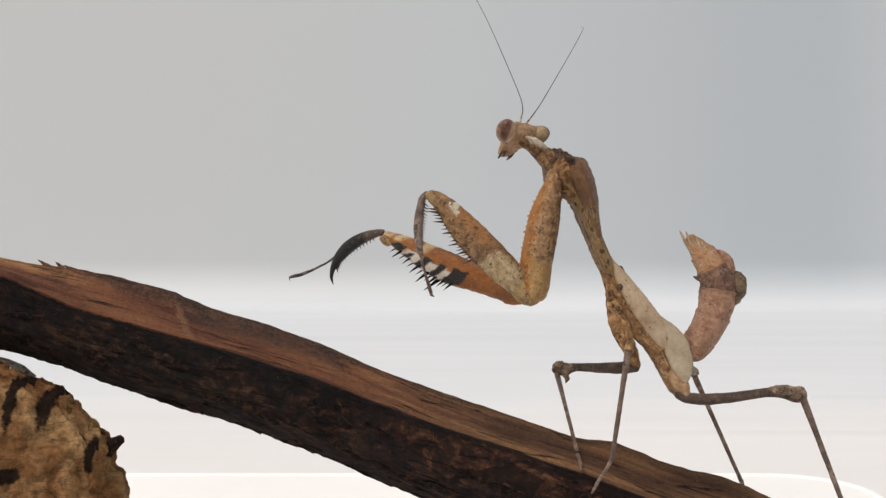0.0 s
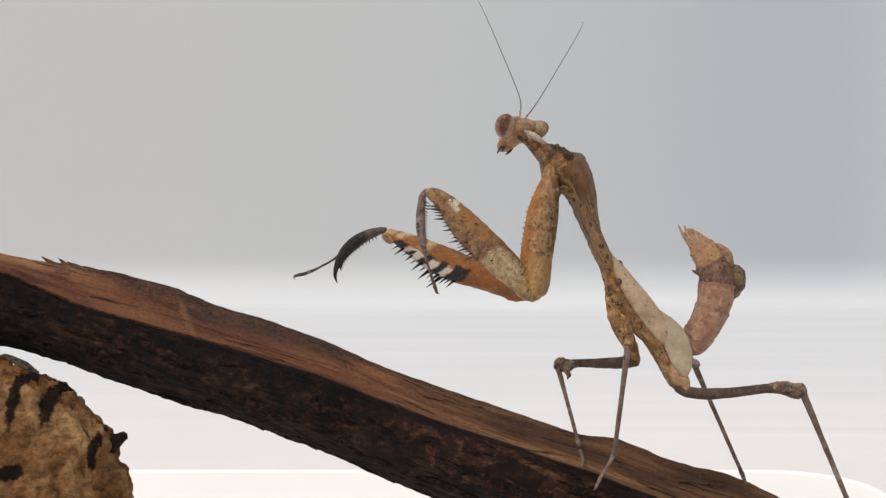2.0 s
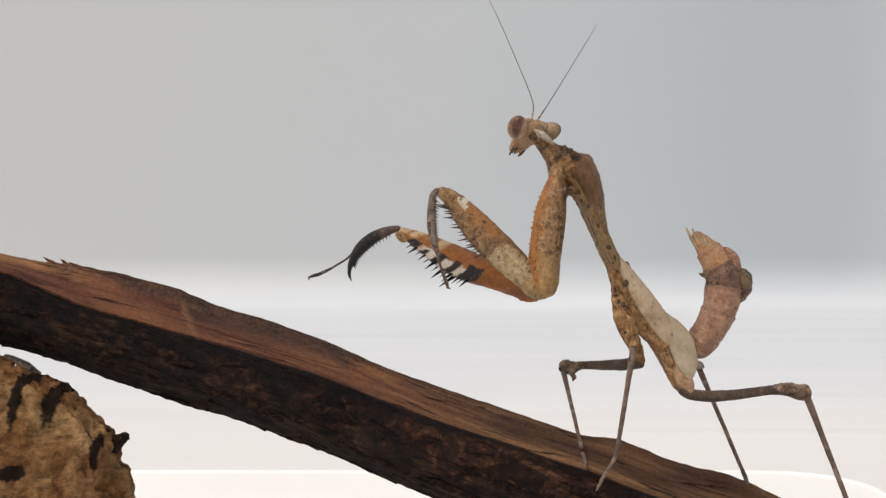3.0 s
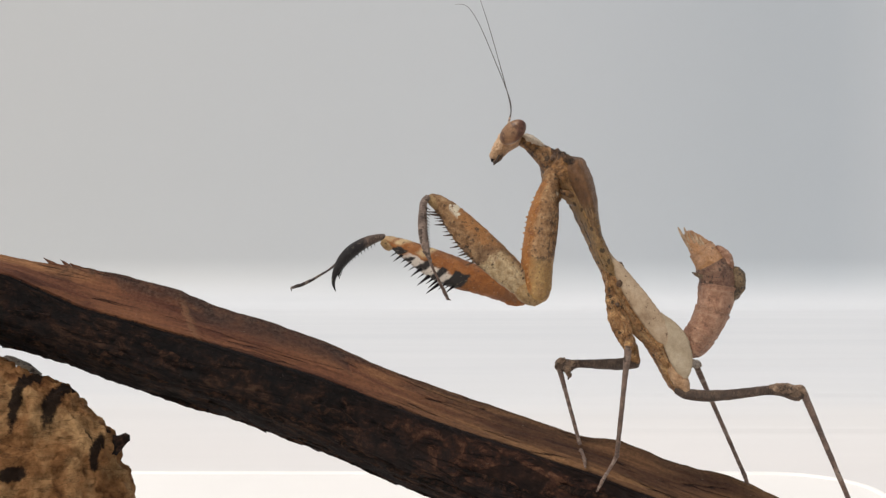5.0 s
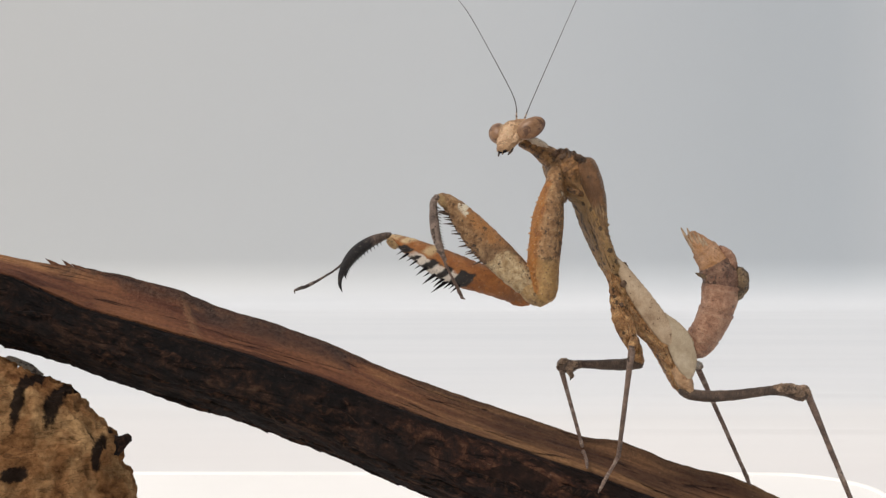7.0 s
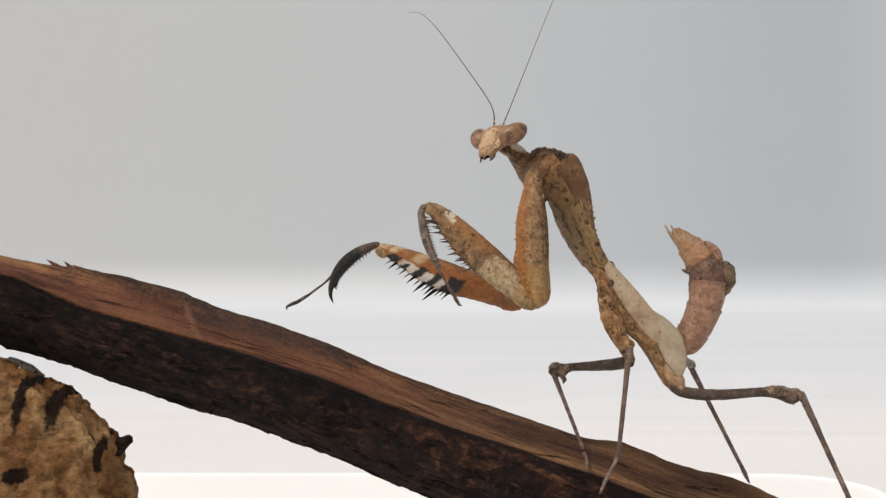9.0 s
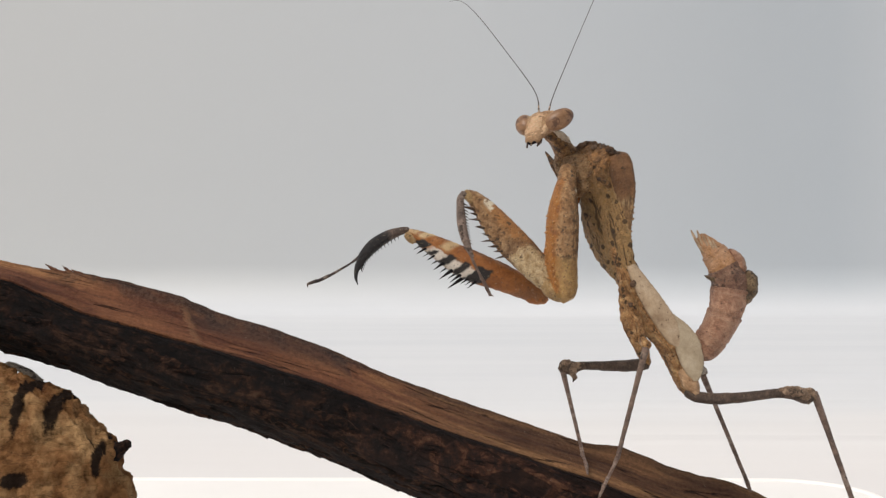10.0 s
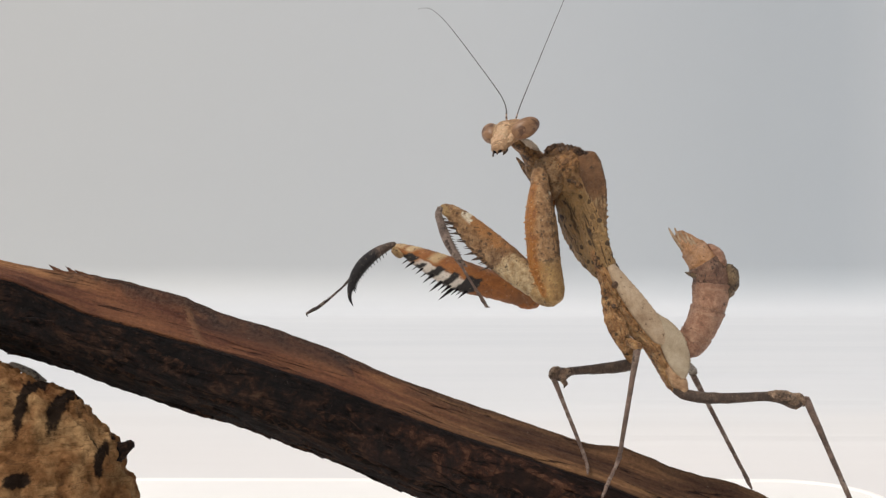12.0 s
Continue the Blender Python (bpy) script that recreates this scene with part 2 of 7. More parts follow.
skin_collar = chitin("cream collar", [(0.3, (0.42, 0.34, 0.24)), (0.6, (0.66, 0.58, 0.46))], amount=0.68, scale=1.0)
skin_shoulder = chitin("mottled tan shoulder", TAN, amount=0.655, speck=1.6, extra=hip_marks, dirt=0.5, bump=1.2, gain=1.18)
crest_skin = chitin("dark crusted crest", [(0.3, (0.075, 0.043, 0.027)), (0.5, (0.19, 0.108, 0.06)), (0.7, (0.34, 0.20, 0.11))], amount=0.6, scale=1.4, bump=1.4)
skin_tip = chitin("cream tip", [(0.3, (0.324, 0.211, 0.12)), (0.6, (0.522, 0.396, 0.267))], amount=0.70)


def outer_femur(nt, v, col):
    """Orange wash on the upper edge, pale patch towards the elbow, one cream fleck."""
    u, w = uv_of(nt)
    cloud = noise_tex(nt, v, 0.7, 3)
    u2 = math_node(nt, "ADD", u, math_node(nt, "MULTIPLY_ADD", cloud, 0.24, -0.12))
    up = band(nt, math_node(nt, "ADD", w, math_node(nt, "MULTIPLY_ADD", cloud, 0.2, -0.1)), 0.40, 0.73, 0.06)
    col = blend(nt, math_node(nt, "MULTIPLY", band(nt, u2, 0.25, 0.56, 0.04), up), col, (0.37, 0.165, 0.05))
    col = blend(nt, math_node(nt, "MULTIPLY", band(nt, u2, 0.50, 0.58, 0.03), 0.4), col, (0.09, 0.055, 0.03))
    col = blend(nt, math_node(nt, "MULTIPLY", math_node(nt, "MULTIPLY", band(nt, u2, 0.585, 0.98, 0.02), band(nt, w, 0.62, 1.1, 0.05)), 0.85), col, ramp(nt, noise_tex(nt, v, 1.5, 4, 0.65, 0.4), [(0.36, (0.30, 0.19, 0.085)), (0.5, (0.50, 0.365, 0.20)), (0.66, (0.60, 0.47, 0.29))]))
    fleck = math_node(nt, "MULTIPLY", band(nt, u2, 0.228, 0.290, 0.010), band(nt, w, 0.46, 0.72, 0.03))
    return blend(nt, fleck, col, (0.72, 0.63, 0.47))


def outer_coxa(nt, v, col):
    """Orange front fading into tan, a dark speckled patch to the rear, yellowish foot, one pale fleck."""
    u, w = uv_of(nt)
    cloud = noise_tex(nt, v, 0.6, 3)
    w2 = math_node(nt, "ADD", w, math_node(nt, "MULTIPLY_ADD", cloud, 0.14, -0.07))
    u2 = math_node(nt, "ADD", u, math_node(nt, "MULTIPLY_ADD", cloud, 0.2, -0.1))
    foot = ramp(nt, noise_tex(nt, v, 1.0, 4, 0.7), [(0.35, (0.25, 0.135, 0.045)), (0.6, (0.43, 0.26, 0.085))])
    col = blend(nt, math_node(nt, "MULTIPLY", band(nt, u2, 0.66, 1.6, 0.07), 0.7), col, foot)
    dark = math_node(nt, "MULTIPLY", band(nt, u2, 0.28, 0.66, 0.06), band(nt, w2, 0.46, 0.70, 0.05))
    spot = band(nt, noise_tex(nt, v, 2.2, 4, 0.65, 0.4), 0.52, 2.0, 0.03)
    col = blend(nt, math_node(nt, "MULTIPLY", math_node(nt, "MULTIPLY", dark, spot), 0.8), col, (0.055, 0.03, 0.016))
    front = math_node(nt, "ADD", band(nt, w2, 0.845, 1.5, 0.045), band(nt, w2, -0.5, 0.14, 0.03))
    glow = ramp(nt, noise_tex(nt, v, 0.9, 5, 0.7), [(0.3, (0.17, 0.060, 0.010)), (0.46, (0.30, 0.112, 0.018)), (0.7, (0.37, 0.158, 0.034))])
    col = blend(nt, math_node(nt, "MULTIPLY", front, band(nt, u2, 0.21, 0.92, 0.05)), col, glow)
    row = math_node(nt, "MULTIPLY", band(nt, w2, 0.855, 0.885, 0.012), band(nt, math_node(nt, "SINE", math_node(nt, "MULTIPLY", u, 62.0)), 0.35, 2.0, 0.2))
    col = blend(nt, math_node(nt, "MULTIPLY", math_node(nt, "MULTIPLY", row, band(nt, u, 0.15, 0.85, 0.05)), 0.6), col, (0.15, 0.05, 0.015))
    fleck = math_node(nt, "MULTIPLY", band(nt, u, 0.315, 0.338, 0.008), band(nt, w2, 0.59, 0.65, 0.015))
    return blend(nt, fleck, col, (0.68, 0.60, 0.44))


def inner_femur(nt, v, col):
    """Orange inside with black and white bars along the spined edge."""
    u, w = uv_of(nt)
    cloud = noise_tex(nt, v, 1.1, 2)
    w2 = math_node(nt, "ADD", w, math_node(nt, "MULTIPLY_ADD", cloud, 0.06, -0.03))
    u = math_node(nt, "ADD", u, math_node(nt, "ADD", math_node(nt, "MULTIPLY_ADD", cloud, 0.03, -0.015), math_node(nt, "MULTIPLY_ADD", w, 0.22, -0.19)))
    low = band(nt, w2, 0.775, 1.2, 0.015)
    zone = math_node(nt, "MULTIPLY", band(nt, u, 0.20, 0.50, 0.02), low)
    col = blend(nt, zone, col, (0.62, 0.55, 0.47))
    for lo, hi, rise in ((0.115, 0.185, 0.74), (0.215, 0.245, 0.78), (0.285, 0.33, 0.725), (0.375, 0.415, 0.73), (0.45, 0.54, 0.705)):
        col = blend(nt, math_node(nt, "MULTIPLY", band(nt, u, lo, hi, 0.007), band(nt, w2, rise + 0.02, 1.2, 0.015)), col, (0.012, 0.009, 0.008))
    top = math_node(nt, "MULTIPLY", band(nt, w2, 0.40, 0.60, 0.06), 0.5)
    col = blend(nt, top, col, (0.105, 0.052, 0.024))
    col = blend(nt, math_node(nt, "MULTIPLY", band(nt, math_node(nt, "MULTIPLY_ADD", cloud, 0.25, u), 0.86, 3.0, 0.10), 0.6), col, (0.16, 0.07, 0.028))
    for lo, hi, amount in ((-0.2, 0.05, 0.6), (0.075, 0.125, 0.85), (0.215, 0.265, 0.75)):
        pale = math_node(nt, "MULTIPLY", band(nt, u, lo, hi, 0.018), band(nt, w2, -0.5, 0.74, 0.03))
        col = blend(nt, math_node(nt, "MULTIPLY", pale, amount), col, (0.55, 0.41, 0.22))
    return col


ORANGE = [(0.3, (0.16, 0.053, 0.009)), (0.52, (0.265, 0.094, 0.017)), (0.75, (0.35, 0.15, 0.042))]
def horn_base(nt, v, col):
    """Grey brown near the joint, black beyond."""
    u, w = uv_of(nt)
    return blend(nt, band(nt, math_node(nt, "MULTIPLY_ADD", noise_tex(nt, v, 1.2, 4), 0.2, u), 0.34, 5.0, 0.06), col, (0.012, 0.010, 0.011))


skin_horn = chitin("grey brown and black shin", [(0.3, (0.05, 0.036, 0.028)), (0.5, (0.13, 0.092, 0.07)), (0.7, (0.25, 0.18, 0.14))], amount=0.60, scale=0.9, late=horn_base)
skin_tarsus = chitin("dark banded tarsus", [(0.3, (0.02, 0.014, 0.011)), (0.5, (0.045, 0.03, 0.024)), (0.7, (0.1, 0.07, 0.055))], amount=0.66, scale=0.7, extra=shank_bands, dirt=0.3)
skin_femur = chitin("mottled femur", TAN, amount=0.67, speck=2.6, extra=outer_femur, late=dotted)
skin_coxa = chitin("orange and tan coxa", TAN, amount=0.65, speck=2.3, extra=dotted, late=outer_coxa, dirt=0.35, bump=0.6)
skin_inner = chitin("orange inner femur", ORANGE, amount=0.70, scale=0.5, rough=0.42, extra=inner_femur, dirt=0.28, bump=0.35)
skin_orange = chitin("orange coxa", ORANGE, amount=0.66, scale=0.4, dirt=0.2, bump=0.3)


def plain(name, colour, rough=0.4, spec=0.4):
    m, nt, b = surface(name, rough, spec)
    v = mm_coords(nt)
    n = noise_tex(nt, v, 3.0, 4)
    dark = tuple(c * 0.55 for c in colour)
    link(nt, ramp(nt, n, [(0.3, dark), (0.65, colour)]), b.inputs["Base Color"])
    relief(nt, b, n, 0.3, 0.05)
    return m


black_horn = plain("black horn", (0.012, 0.010, 0.011), 0.7, 0.12)
brown_horn = plain("brown horn", (0.075, 0.045, 0.028), 0.4)


def feeler_material():
    """Dark thread with a pale root and a dark ring above it."""
    m, nt, b = surface("dark feeler", 0.5, 0.4)
    u, w = uv_of(nt)
    n = noise_tex(nt, mm_coords(nt), 3.0, 4)
    col = ramp(nt, n, [(0.3, (0.045, 0.034, 0.028)), (0.65, (0.08, 0.06, 0.05))])
    col = blend(nt, band(nt, u, -1.0, 0.15, 0.01), col, (0.42, 0.31, 0.22))
    link(nt, blend(nt, band(nt, u, 0.06, 0.10, 0.008), col, (0.10, 0.06, 0.045)), b.inputs["Base Color"])
    return m


feeler = feeler_material()


crest = plain("dark crest", (0.12, 0.074, 0.048), 0.75, 0.2)


def eye_material():
    """Compound eye: streaked red brown on its outer face, pale at the back, with dark blotches."""
    m, nt, b = surface("compound eye", 0.42, 0.35)
    u, w = uv_of(nt)
    v = mm_coords(nt)
    n = noise_tex(nt, v, 1.6, 5, 0.65)
    streak = noise_tex(nt, mm_coords(nt, (0.8, 0.8, 1.8)), 1.1, 5, 0.65)
    base = ramp(nt, streak, [(0.35, (0.17, 0.085, 0.043)), (0.5, (0.225, 0.12, 0.06)), (0.66, (0.29, 0.165, 0.088))])
    blot = band(nt, noise_tex(nt, v, 0.8, 4, 0.6, 0.5), 0.585, 2.0, 0.05)
    base = blend(nt, math_node(nt, "MULTIPLY", blot, 0.7), base, (0.055, 0.022, 0.015))
    dark = ramp(nt, n, [(0.35, (0.045, 0.018, 0.012)), (0.5, (0.10, 0.042, 0.026)), (0.66, (0.17, 0.08, 0.05))])
    base = blend(nt, band(nt, math_node(nt, "ADD", w, math_node(nt, "MULTIPLY_ADD", n, 0.2, -0.1)), 0.58, 2.0, 0.10), base, dark)
    rear = ramp(nt, n, [(0.35, (0.21, 0.13, 0.066)), (0.5, (0.34, 0.235, 0.13)), (0.66, (0.44, 0.32, 0.19))])
    side = math_node(nt, "ADD", u, math_node(nt, "MULTIPLY_ADD", n, 0.24, -0.12))
    col = blend(nt, band(nt, side, 0.40, 2.0, 0.10), rear, base)
    link(nt, col, b.inputs["Base Color"])
    vor = nt.nodes.new("ShaderNodeTexVoronoi")
    vor.inputs["Scale"].default_value = 14
    link(nt, v, vor.inputs["Vector"])
    relief(nt, b, vor.outputs["Distance"], 0.15, 0.03)
    return m


skin_eye = eye_material()


def driftwood():
    """Bare reddish wood on the upper face, charred bark on the rest."""
    m, nt, b = surface("driftwood", 0.84, 0.12)
    u, w = uv_of(nt)
    v = mm_coords(nt)

    def grained(along, across, shift=0.0):
        co = nt.nodes.new("ShaderNodeCombineXYZ")
        link(nt, math_node(nt, "MULTIPLY_ADD", u, along, shift), co.inputs[0])
        link(nt, math_node(nt, "MULTIPLY", w, across), co.inputs[1])
        return co.outputs[0]

    fibre = noise_tex(nt, grained(26, 75), 1.0, 5, 0.6, 0.5)
    sheet_grain = noise_tex(nt, grained(7, 14, 3.0), 1.0, 5, 0.62, 0.8)
    fine = noise_tex(nt, v, 1.9, 7, 0.72)
    # bare wood: red brown, rubbed orange in places, greyed near the rear edge
    wood = ramp(nt, sheet_grain, [(0.30, (0.072, 0.030, 0.020)), (0.43, (0.124, 0.050, 0.030)), (0.54, (0.164, 0.069, 0.038)), (0.68, (0.235, 0.102, 0.050))])
    wood = blend(nt, 0.55, wood, ramp(nt, fibre, [(0.32, (0.36, 0.35, 0.35)), (0.5, (0.5, 0.5, 0.5)), (0.68, (0.64, 0.63, 0.62))]), "OVERLAY")
    sep = nt.nodes.new("ShaderNodeSeparateXYZ")
    link(nt, v, sep.inputs[0])
    peel = math_node(nt, "ADD", sep.outputs[0], math_node(nt, "MULTIPLY_ADD", w, -24.0, math_node(nt, "MULTIPLY_ADD", fine, 3.0, -1.5)))
    beyond = math_node(nt, "MULTIPLY", band(nt, peel, -38.2, -16.0, 0.3), band(nt, w, -1.0, 0.115, 0.035))
    wood = blend(nt, math_node(nt, "MULTIPLY", beyond, 0.65), wood, (0.052, 0.034, 0.028))
    wood = blend(nt, math_node(nt, "MULTIPLY", band(nt, peel, -39.0, -38.0, 0.3), 0.5), wood, (0.24, 0.13, 0.07))
    raw = math_node(nt, "MULTIPLY", band(nt, sep.outputs[0], -90.0, -50.0, 4.0), band(nt, w, -1.0, 0.09, 0.03))
    wood = blend(nt, math_node(nt, "MULTIPLY", raw, 0.85), wood, ramp(nt, fibre, [(0.35, (0.26, 0.115, 0.048)), (0.62, (0.47, 0.235, 0.105))]))
    rub = noise_tex(nt, grained(16, 7, 9.0), 1.0, 4, 0.6, 0.6)
    wood = blend(nt, math_node(nt, "MULTIPLY", band(nt, rub, 0.55, 2.0, 0.08), 0.45), wood, (0.255, 0.110, 0.052))
    grey = math_node(nt, "MULTIPLY_ADD", noise_tex(nt, v, 0.16, 5, 0.65, 0.6), 0.22, math_node(nt, "ADD", w, -0.11))
    rear = math_node(nt, "MULTIPLY", band(nt, grey, -1.0, 0.06, 0.04), band(nt, u, 0.14, 2.0, 0.05))
    wood = blend(nt, math_node(nt, "MULTIPLY", rear, 0.8), wood, ramp(nt, fine, [(0.35, (0.022, 0.016, 0.015)), (0.65, (0.075, 0.052, 0.042))]))
    brown = ramp(nt, sheet_grain, [(0.32, (0.048, 0.027, 0.019)), (0.47, (0.104, 0.056, 0.032)), (0.58, (0.165, 0.088, 0.045)), (0.70, (0.27, 0.15, 0.07))])
    brown = blend(nt, 0.6, brown, ramp(nt, fibre, [(0.32, (0.30, 0.30, 0.30)), (0.5, (0.5, 0.5, 0.5)), (0.68, (0.68, 0.67, 0.65))]), "OVERLAY")
    older = math_node(nt, "ADD", u, math_node(nt, "MULTIPLY_ADD", sheet_grain, 0.2, -0.1))
    wood = blend(nt, math_node(nt, "MULTIPLY", band(nt, older, 0.45, 2.0, 0.07), 0.8), wood, brown)
    wood = blend(nt, 0.5, wood, ramp(nt, fine, [(0.32, (0.22, 0.21, 0.20)), (0.5, (0.5, 0.5, 0.5)), (0.68, (0.76, 0.75, 0.74))]), "OVERLAY")
    dust = band(nt, noise_tex(nt, mm_coords(nt, (0.6, 1.0, 1.0)), 2.1, 4, 0.7, 0.8), 0.70, 2.0, 0.02)
    wood = blend(nt, math_node(nt, "MULTIPLY", dust, 0.45), wood, (0.42, 0.33, 0.25))
    # a few long drying cracks
    lines = math_node(nt, "ABSOLUTE", math_node(nt, "SUBTRACT", noise_tex(nt, grained(5, 20, 1.7), 1.0, 3, 0.5, 0.25), 0.5))
    some = band(nt, math_node(nt, "MULTIPLY_ADD", u, 0.16, noise_tex(nt, grained(13, 9, 6.0), 1.0, 2)), 0.60, 2.0, 0.04)
    crack = math_node(nt, "MULTIPLY", band(nt, lines, -1.0, 0.006, 0.006), some)
    wood = blend(nt, math_node(nt, "MULTIPLY", crack, 0.85), wood, (0.018, 0.011, 0.009))
    # charred bark: black crust, brown where it has crumbled, grey chips
    crust = math_node(nt, "MULTIPLY_ADD", noise_tex(nt, grained(70, 26, 2.0), 1.0, 9, 0.72, 0.3), 0.72, math_node(nt, "MULTIPLY", noise_tex(nt, grained(17, 8, 5.0), 1.0, 3, 0.5, 0.3), 0.28))
    bark = ramp(nt, crust, [(0.36, (0.0085, 0.0078, 0.008)), (0.47, (0.016, 0.0115, 0.0105)), (0.53, (0.034, 0.018, 0.0125)), (0.58, (0.072, 0.037, 0.022)), (0.70, (0.135, 0.078, 0.047))])
    lip = math_node(nt, "ADD", w, math_node(nt, "MULTIPLY_ADD", fine, 0.08, -0.04))
    bark = blend(nt, math_node(nt, "MULTIPLY", band(nt, lip, 0.19, 0.285, 0.025), 0.7), bark, (0.010, 0.009, 0.010))
    bark = blend(nt, 0.38, bark, ramp(nt, fine, [(0.32, (0.16, 0.16, 0.16)), (0.5, (0.5, 0.5, 0.5)), (0.68, (0.84, 0.83, 0.82))]), "OVERLAY")
    chip = band(nt, noise_tex(nt, v, 2.2, 5, 0.7, 0.8), 0.67, 2.0, 0.02)
    bark = blend(nt, math_node(nt, "MULTIPLY", chip, 0.45), bark, (0.17, 0.135, 0.11))
    flaw = math_node(nt, "ABSOLUTE", math_node(nt, "SUBTRACT", noise_tex(nt, grained(15, 22, 4.0), 1.0, 4, 0.55, 0.6), 0.5))
    gap = math_node(nt, "MULTIPLY", band(nt, flaw, -1.0, 0.014, 0.014), band(nt, noise_tex(nt, v, 0.3, 3), 0.5, 2.0, 0.05))
    bark = blend(nt, math_node(nt, "MULTIPLY", gap, 0.8), bark, (0.004, 0.0035, 0.0035))
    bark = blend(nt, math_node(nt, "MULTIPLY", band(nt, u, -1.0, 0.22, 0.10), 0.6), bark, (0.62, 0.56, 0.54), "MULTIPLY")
    bark = blend(nt, math_node(nt, "MULTIPLY", band(nt, older, 0.44, 2.0, 0.08), 0.9), bark, (1.75, 1.5, 1.42), "MULTIPLY")
    # the lower length: worn brown crust with dark sunken plates, a greyer belly
    plate = noise_tex(nt, grained(34, 16, 11.0), 1.0, 2, 0.4, 0.3)
    broken = band(nt, older, 0.42, 2.0, 0.06)
    pit = math_node(nt, "MULTIPLY", band(nt, plate, 0.55, 2.0, 0.015), broken)
    bark = blend(nt, math_node(nt, "MULTIPLY", pit, 0.8), bark, (0.020, 0.012, 0.010))
    belly = math_node(nt, "MULTIPLY", band(nt, lip, 0.40, 0.75, 0.05), 0.6)
    bark = blend(nt, belly, bark, blend(nt, 0.5, bark, (0.050, 0.043, 0.042)))
    edge = math_node(nt, "ADD", w, math_node(nt, "ADD", math_node(nt, "MULTIPLY_ADD", fibre, 0.03, -0.015), math_node(nt, "MULTIPLY_ADD", fine, 0.055, -0.0275)))
    top = math_node(nt, "ADD", band(nt, edge, -0.2, 0.205, 0.008), band(nt, edge, 0.93, 1.3, 0.01))
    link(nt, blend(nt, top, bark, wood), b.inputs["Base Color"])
    hw = math_node(nt, "ADD", math_node(nt, "MULTIPLY", fibre, 0.5), math_node(nt, "SUBTRACT", math_node(nt, "MULTIPLY", fine, 0.5), crack))
    hb = math_node(nt, "ADD", math_node(nt, "MULTIPLY", crust, 1.6), math_node(nt, "SUBTRACT", math_node(nt, "MULTIPLY", fine, 1.2), math_node(nt, "ADD", gap, math_node(nt, "MULTIPLY", pit, 0.5))))
    relief(nt, b, blend(nt, top, hb, hw), 1.0, 1.0)
    return m


# scorched patches: centre and half size across and up, in millimetres
SCORCH = ((-51.2, -20.8, 1.0, 3.4), (-54.95, -19.0, 0.8, 4.2), (-45.5, -26.4, 0.6, 2.7), (-54.2, -28.3, 1.9, 1.1), (-53.0, -15.6, 0.9, 0.5))


def cork():
    m, nt, b = surface("cork bark", 0.9, 0.08)
    v = mm_coords(nt)
    vs = mm_coords(nt, (1.2, 1.2, 0.45))
    n1 = noise_tex(nt, v, 0.16, 6, 0.62, 0.4)
    n2 = noise_tex(nt, v, 1.1, 6, 0.7)
    n3 = noise_tex(nt, vs, 0.17, 5, 0.6, 0.6)
    col = ramp(nt, n1, [(0.32, (0.13, 0.052, 0.02)), (0.48, (0.325, 0.16, 0.066)), (0.66, (0.53, 0.32, 0.15))])
    col = blend(nt, 0.62, col, ramp(nt, n2, [(0.34, (0.34, 0.27, 0.2)), (0.58, (1, 1, 1))]), "MULTIPLY")
    col = blend(nt, ramp(nt, n3, [(0.65, (0, 0, 0)), (0.69, (0.8, 0.8, 0.8))]), col, (0.018, 0.012, 0.010))
    sep = nt.nodes.new("ShaderNodeSeparateXYZ")
    link(nt, v, sep.inputs[0])
    for cx, cz, rx, rz in SCORCH:
        dx = math_node(nt, "DIVIDE", math_node(nt, "SUBTRACT", sep.outputs[0], cx), rx)
        dz = math_node(nt, "DIVIDE", math_node(nt, "SUBTRACT", sep.outputs[2], cz), rz)
        far = math_node(nt, "ADD", math_node(nt, "MULTIPLY", dx, dx), math_node(nt, "MULTIPLY", dz, dz))
        far = math_node(nt, "ADD", far, math_node(nt, "MULTIPLY_ADD", n2, 1.8, math_node(nt, "MULTIPLY_ADD", n1, 1.8, -1.8)))
        col = blend(nt, math_node(nt, "MULTIPLY", band(nt, far, -9.0, 0.8, 0.34), 0.95), col, (0.012, 0.009, 0.008))
    wav = nt.nodes.new("ShaderNodeTexNoise")
    wav.inputs["Scale"].default_value, wav.inputs["Detail"].default_value = 0.3, 3
    link(nt, mm_coords(nt, (0.6, 0.6, 2.4)), wav.inputs["Vector"])
    line = math_node(nt, "ABSOLUTE", math_node(nt, "SUBTRACT", wav.outputs["Fac"], 0.5))
    col = blend(nt, ramp(nt, line, [(0.0, (0.5, 0.5, 0.5)), (0.018, (0, 0, 0))]), col, (0.05, 0.028, 0.016))
    link(nt, col, b.inputs["Base Color"])
    relief(nt, b, math_node(nt, "ADD", n2, math_node(nt, "MULTIPLY", n1, 2.0)), 1.0, 1.2)
    return m


def white_plastic(name, colour):
    m, nt, b = surface(name, 0.4, 0.3)
    v = mm_coords(nt)
    n = noise_tex(nt, v, 0.02, 3)
    link(nt, ramp(nt, n, [(0.3, tuple(c * 0.96 for c in colour)), (0.7, colour)]), b.inputs["Base Color"])
    relief(nt, b, noise_tex(nt, v, 0.8, 3), 0.05, 0.1)
    return m


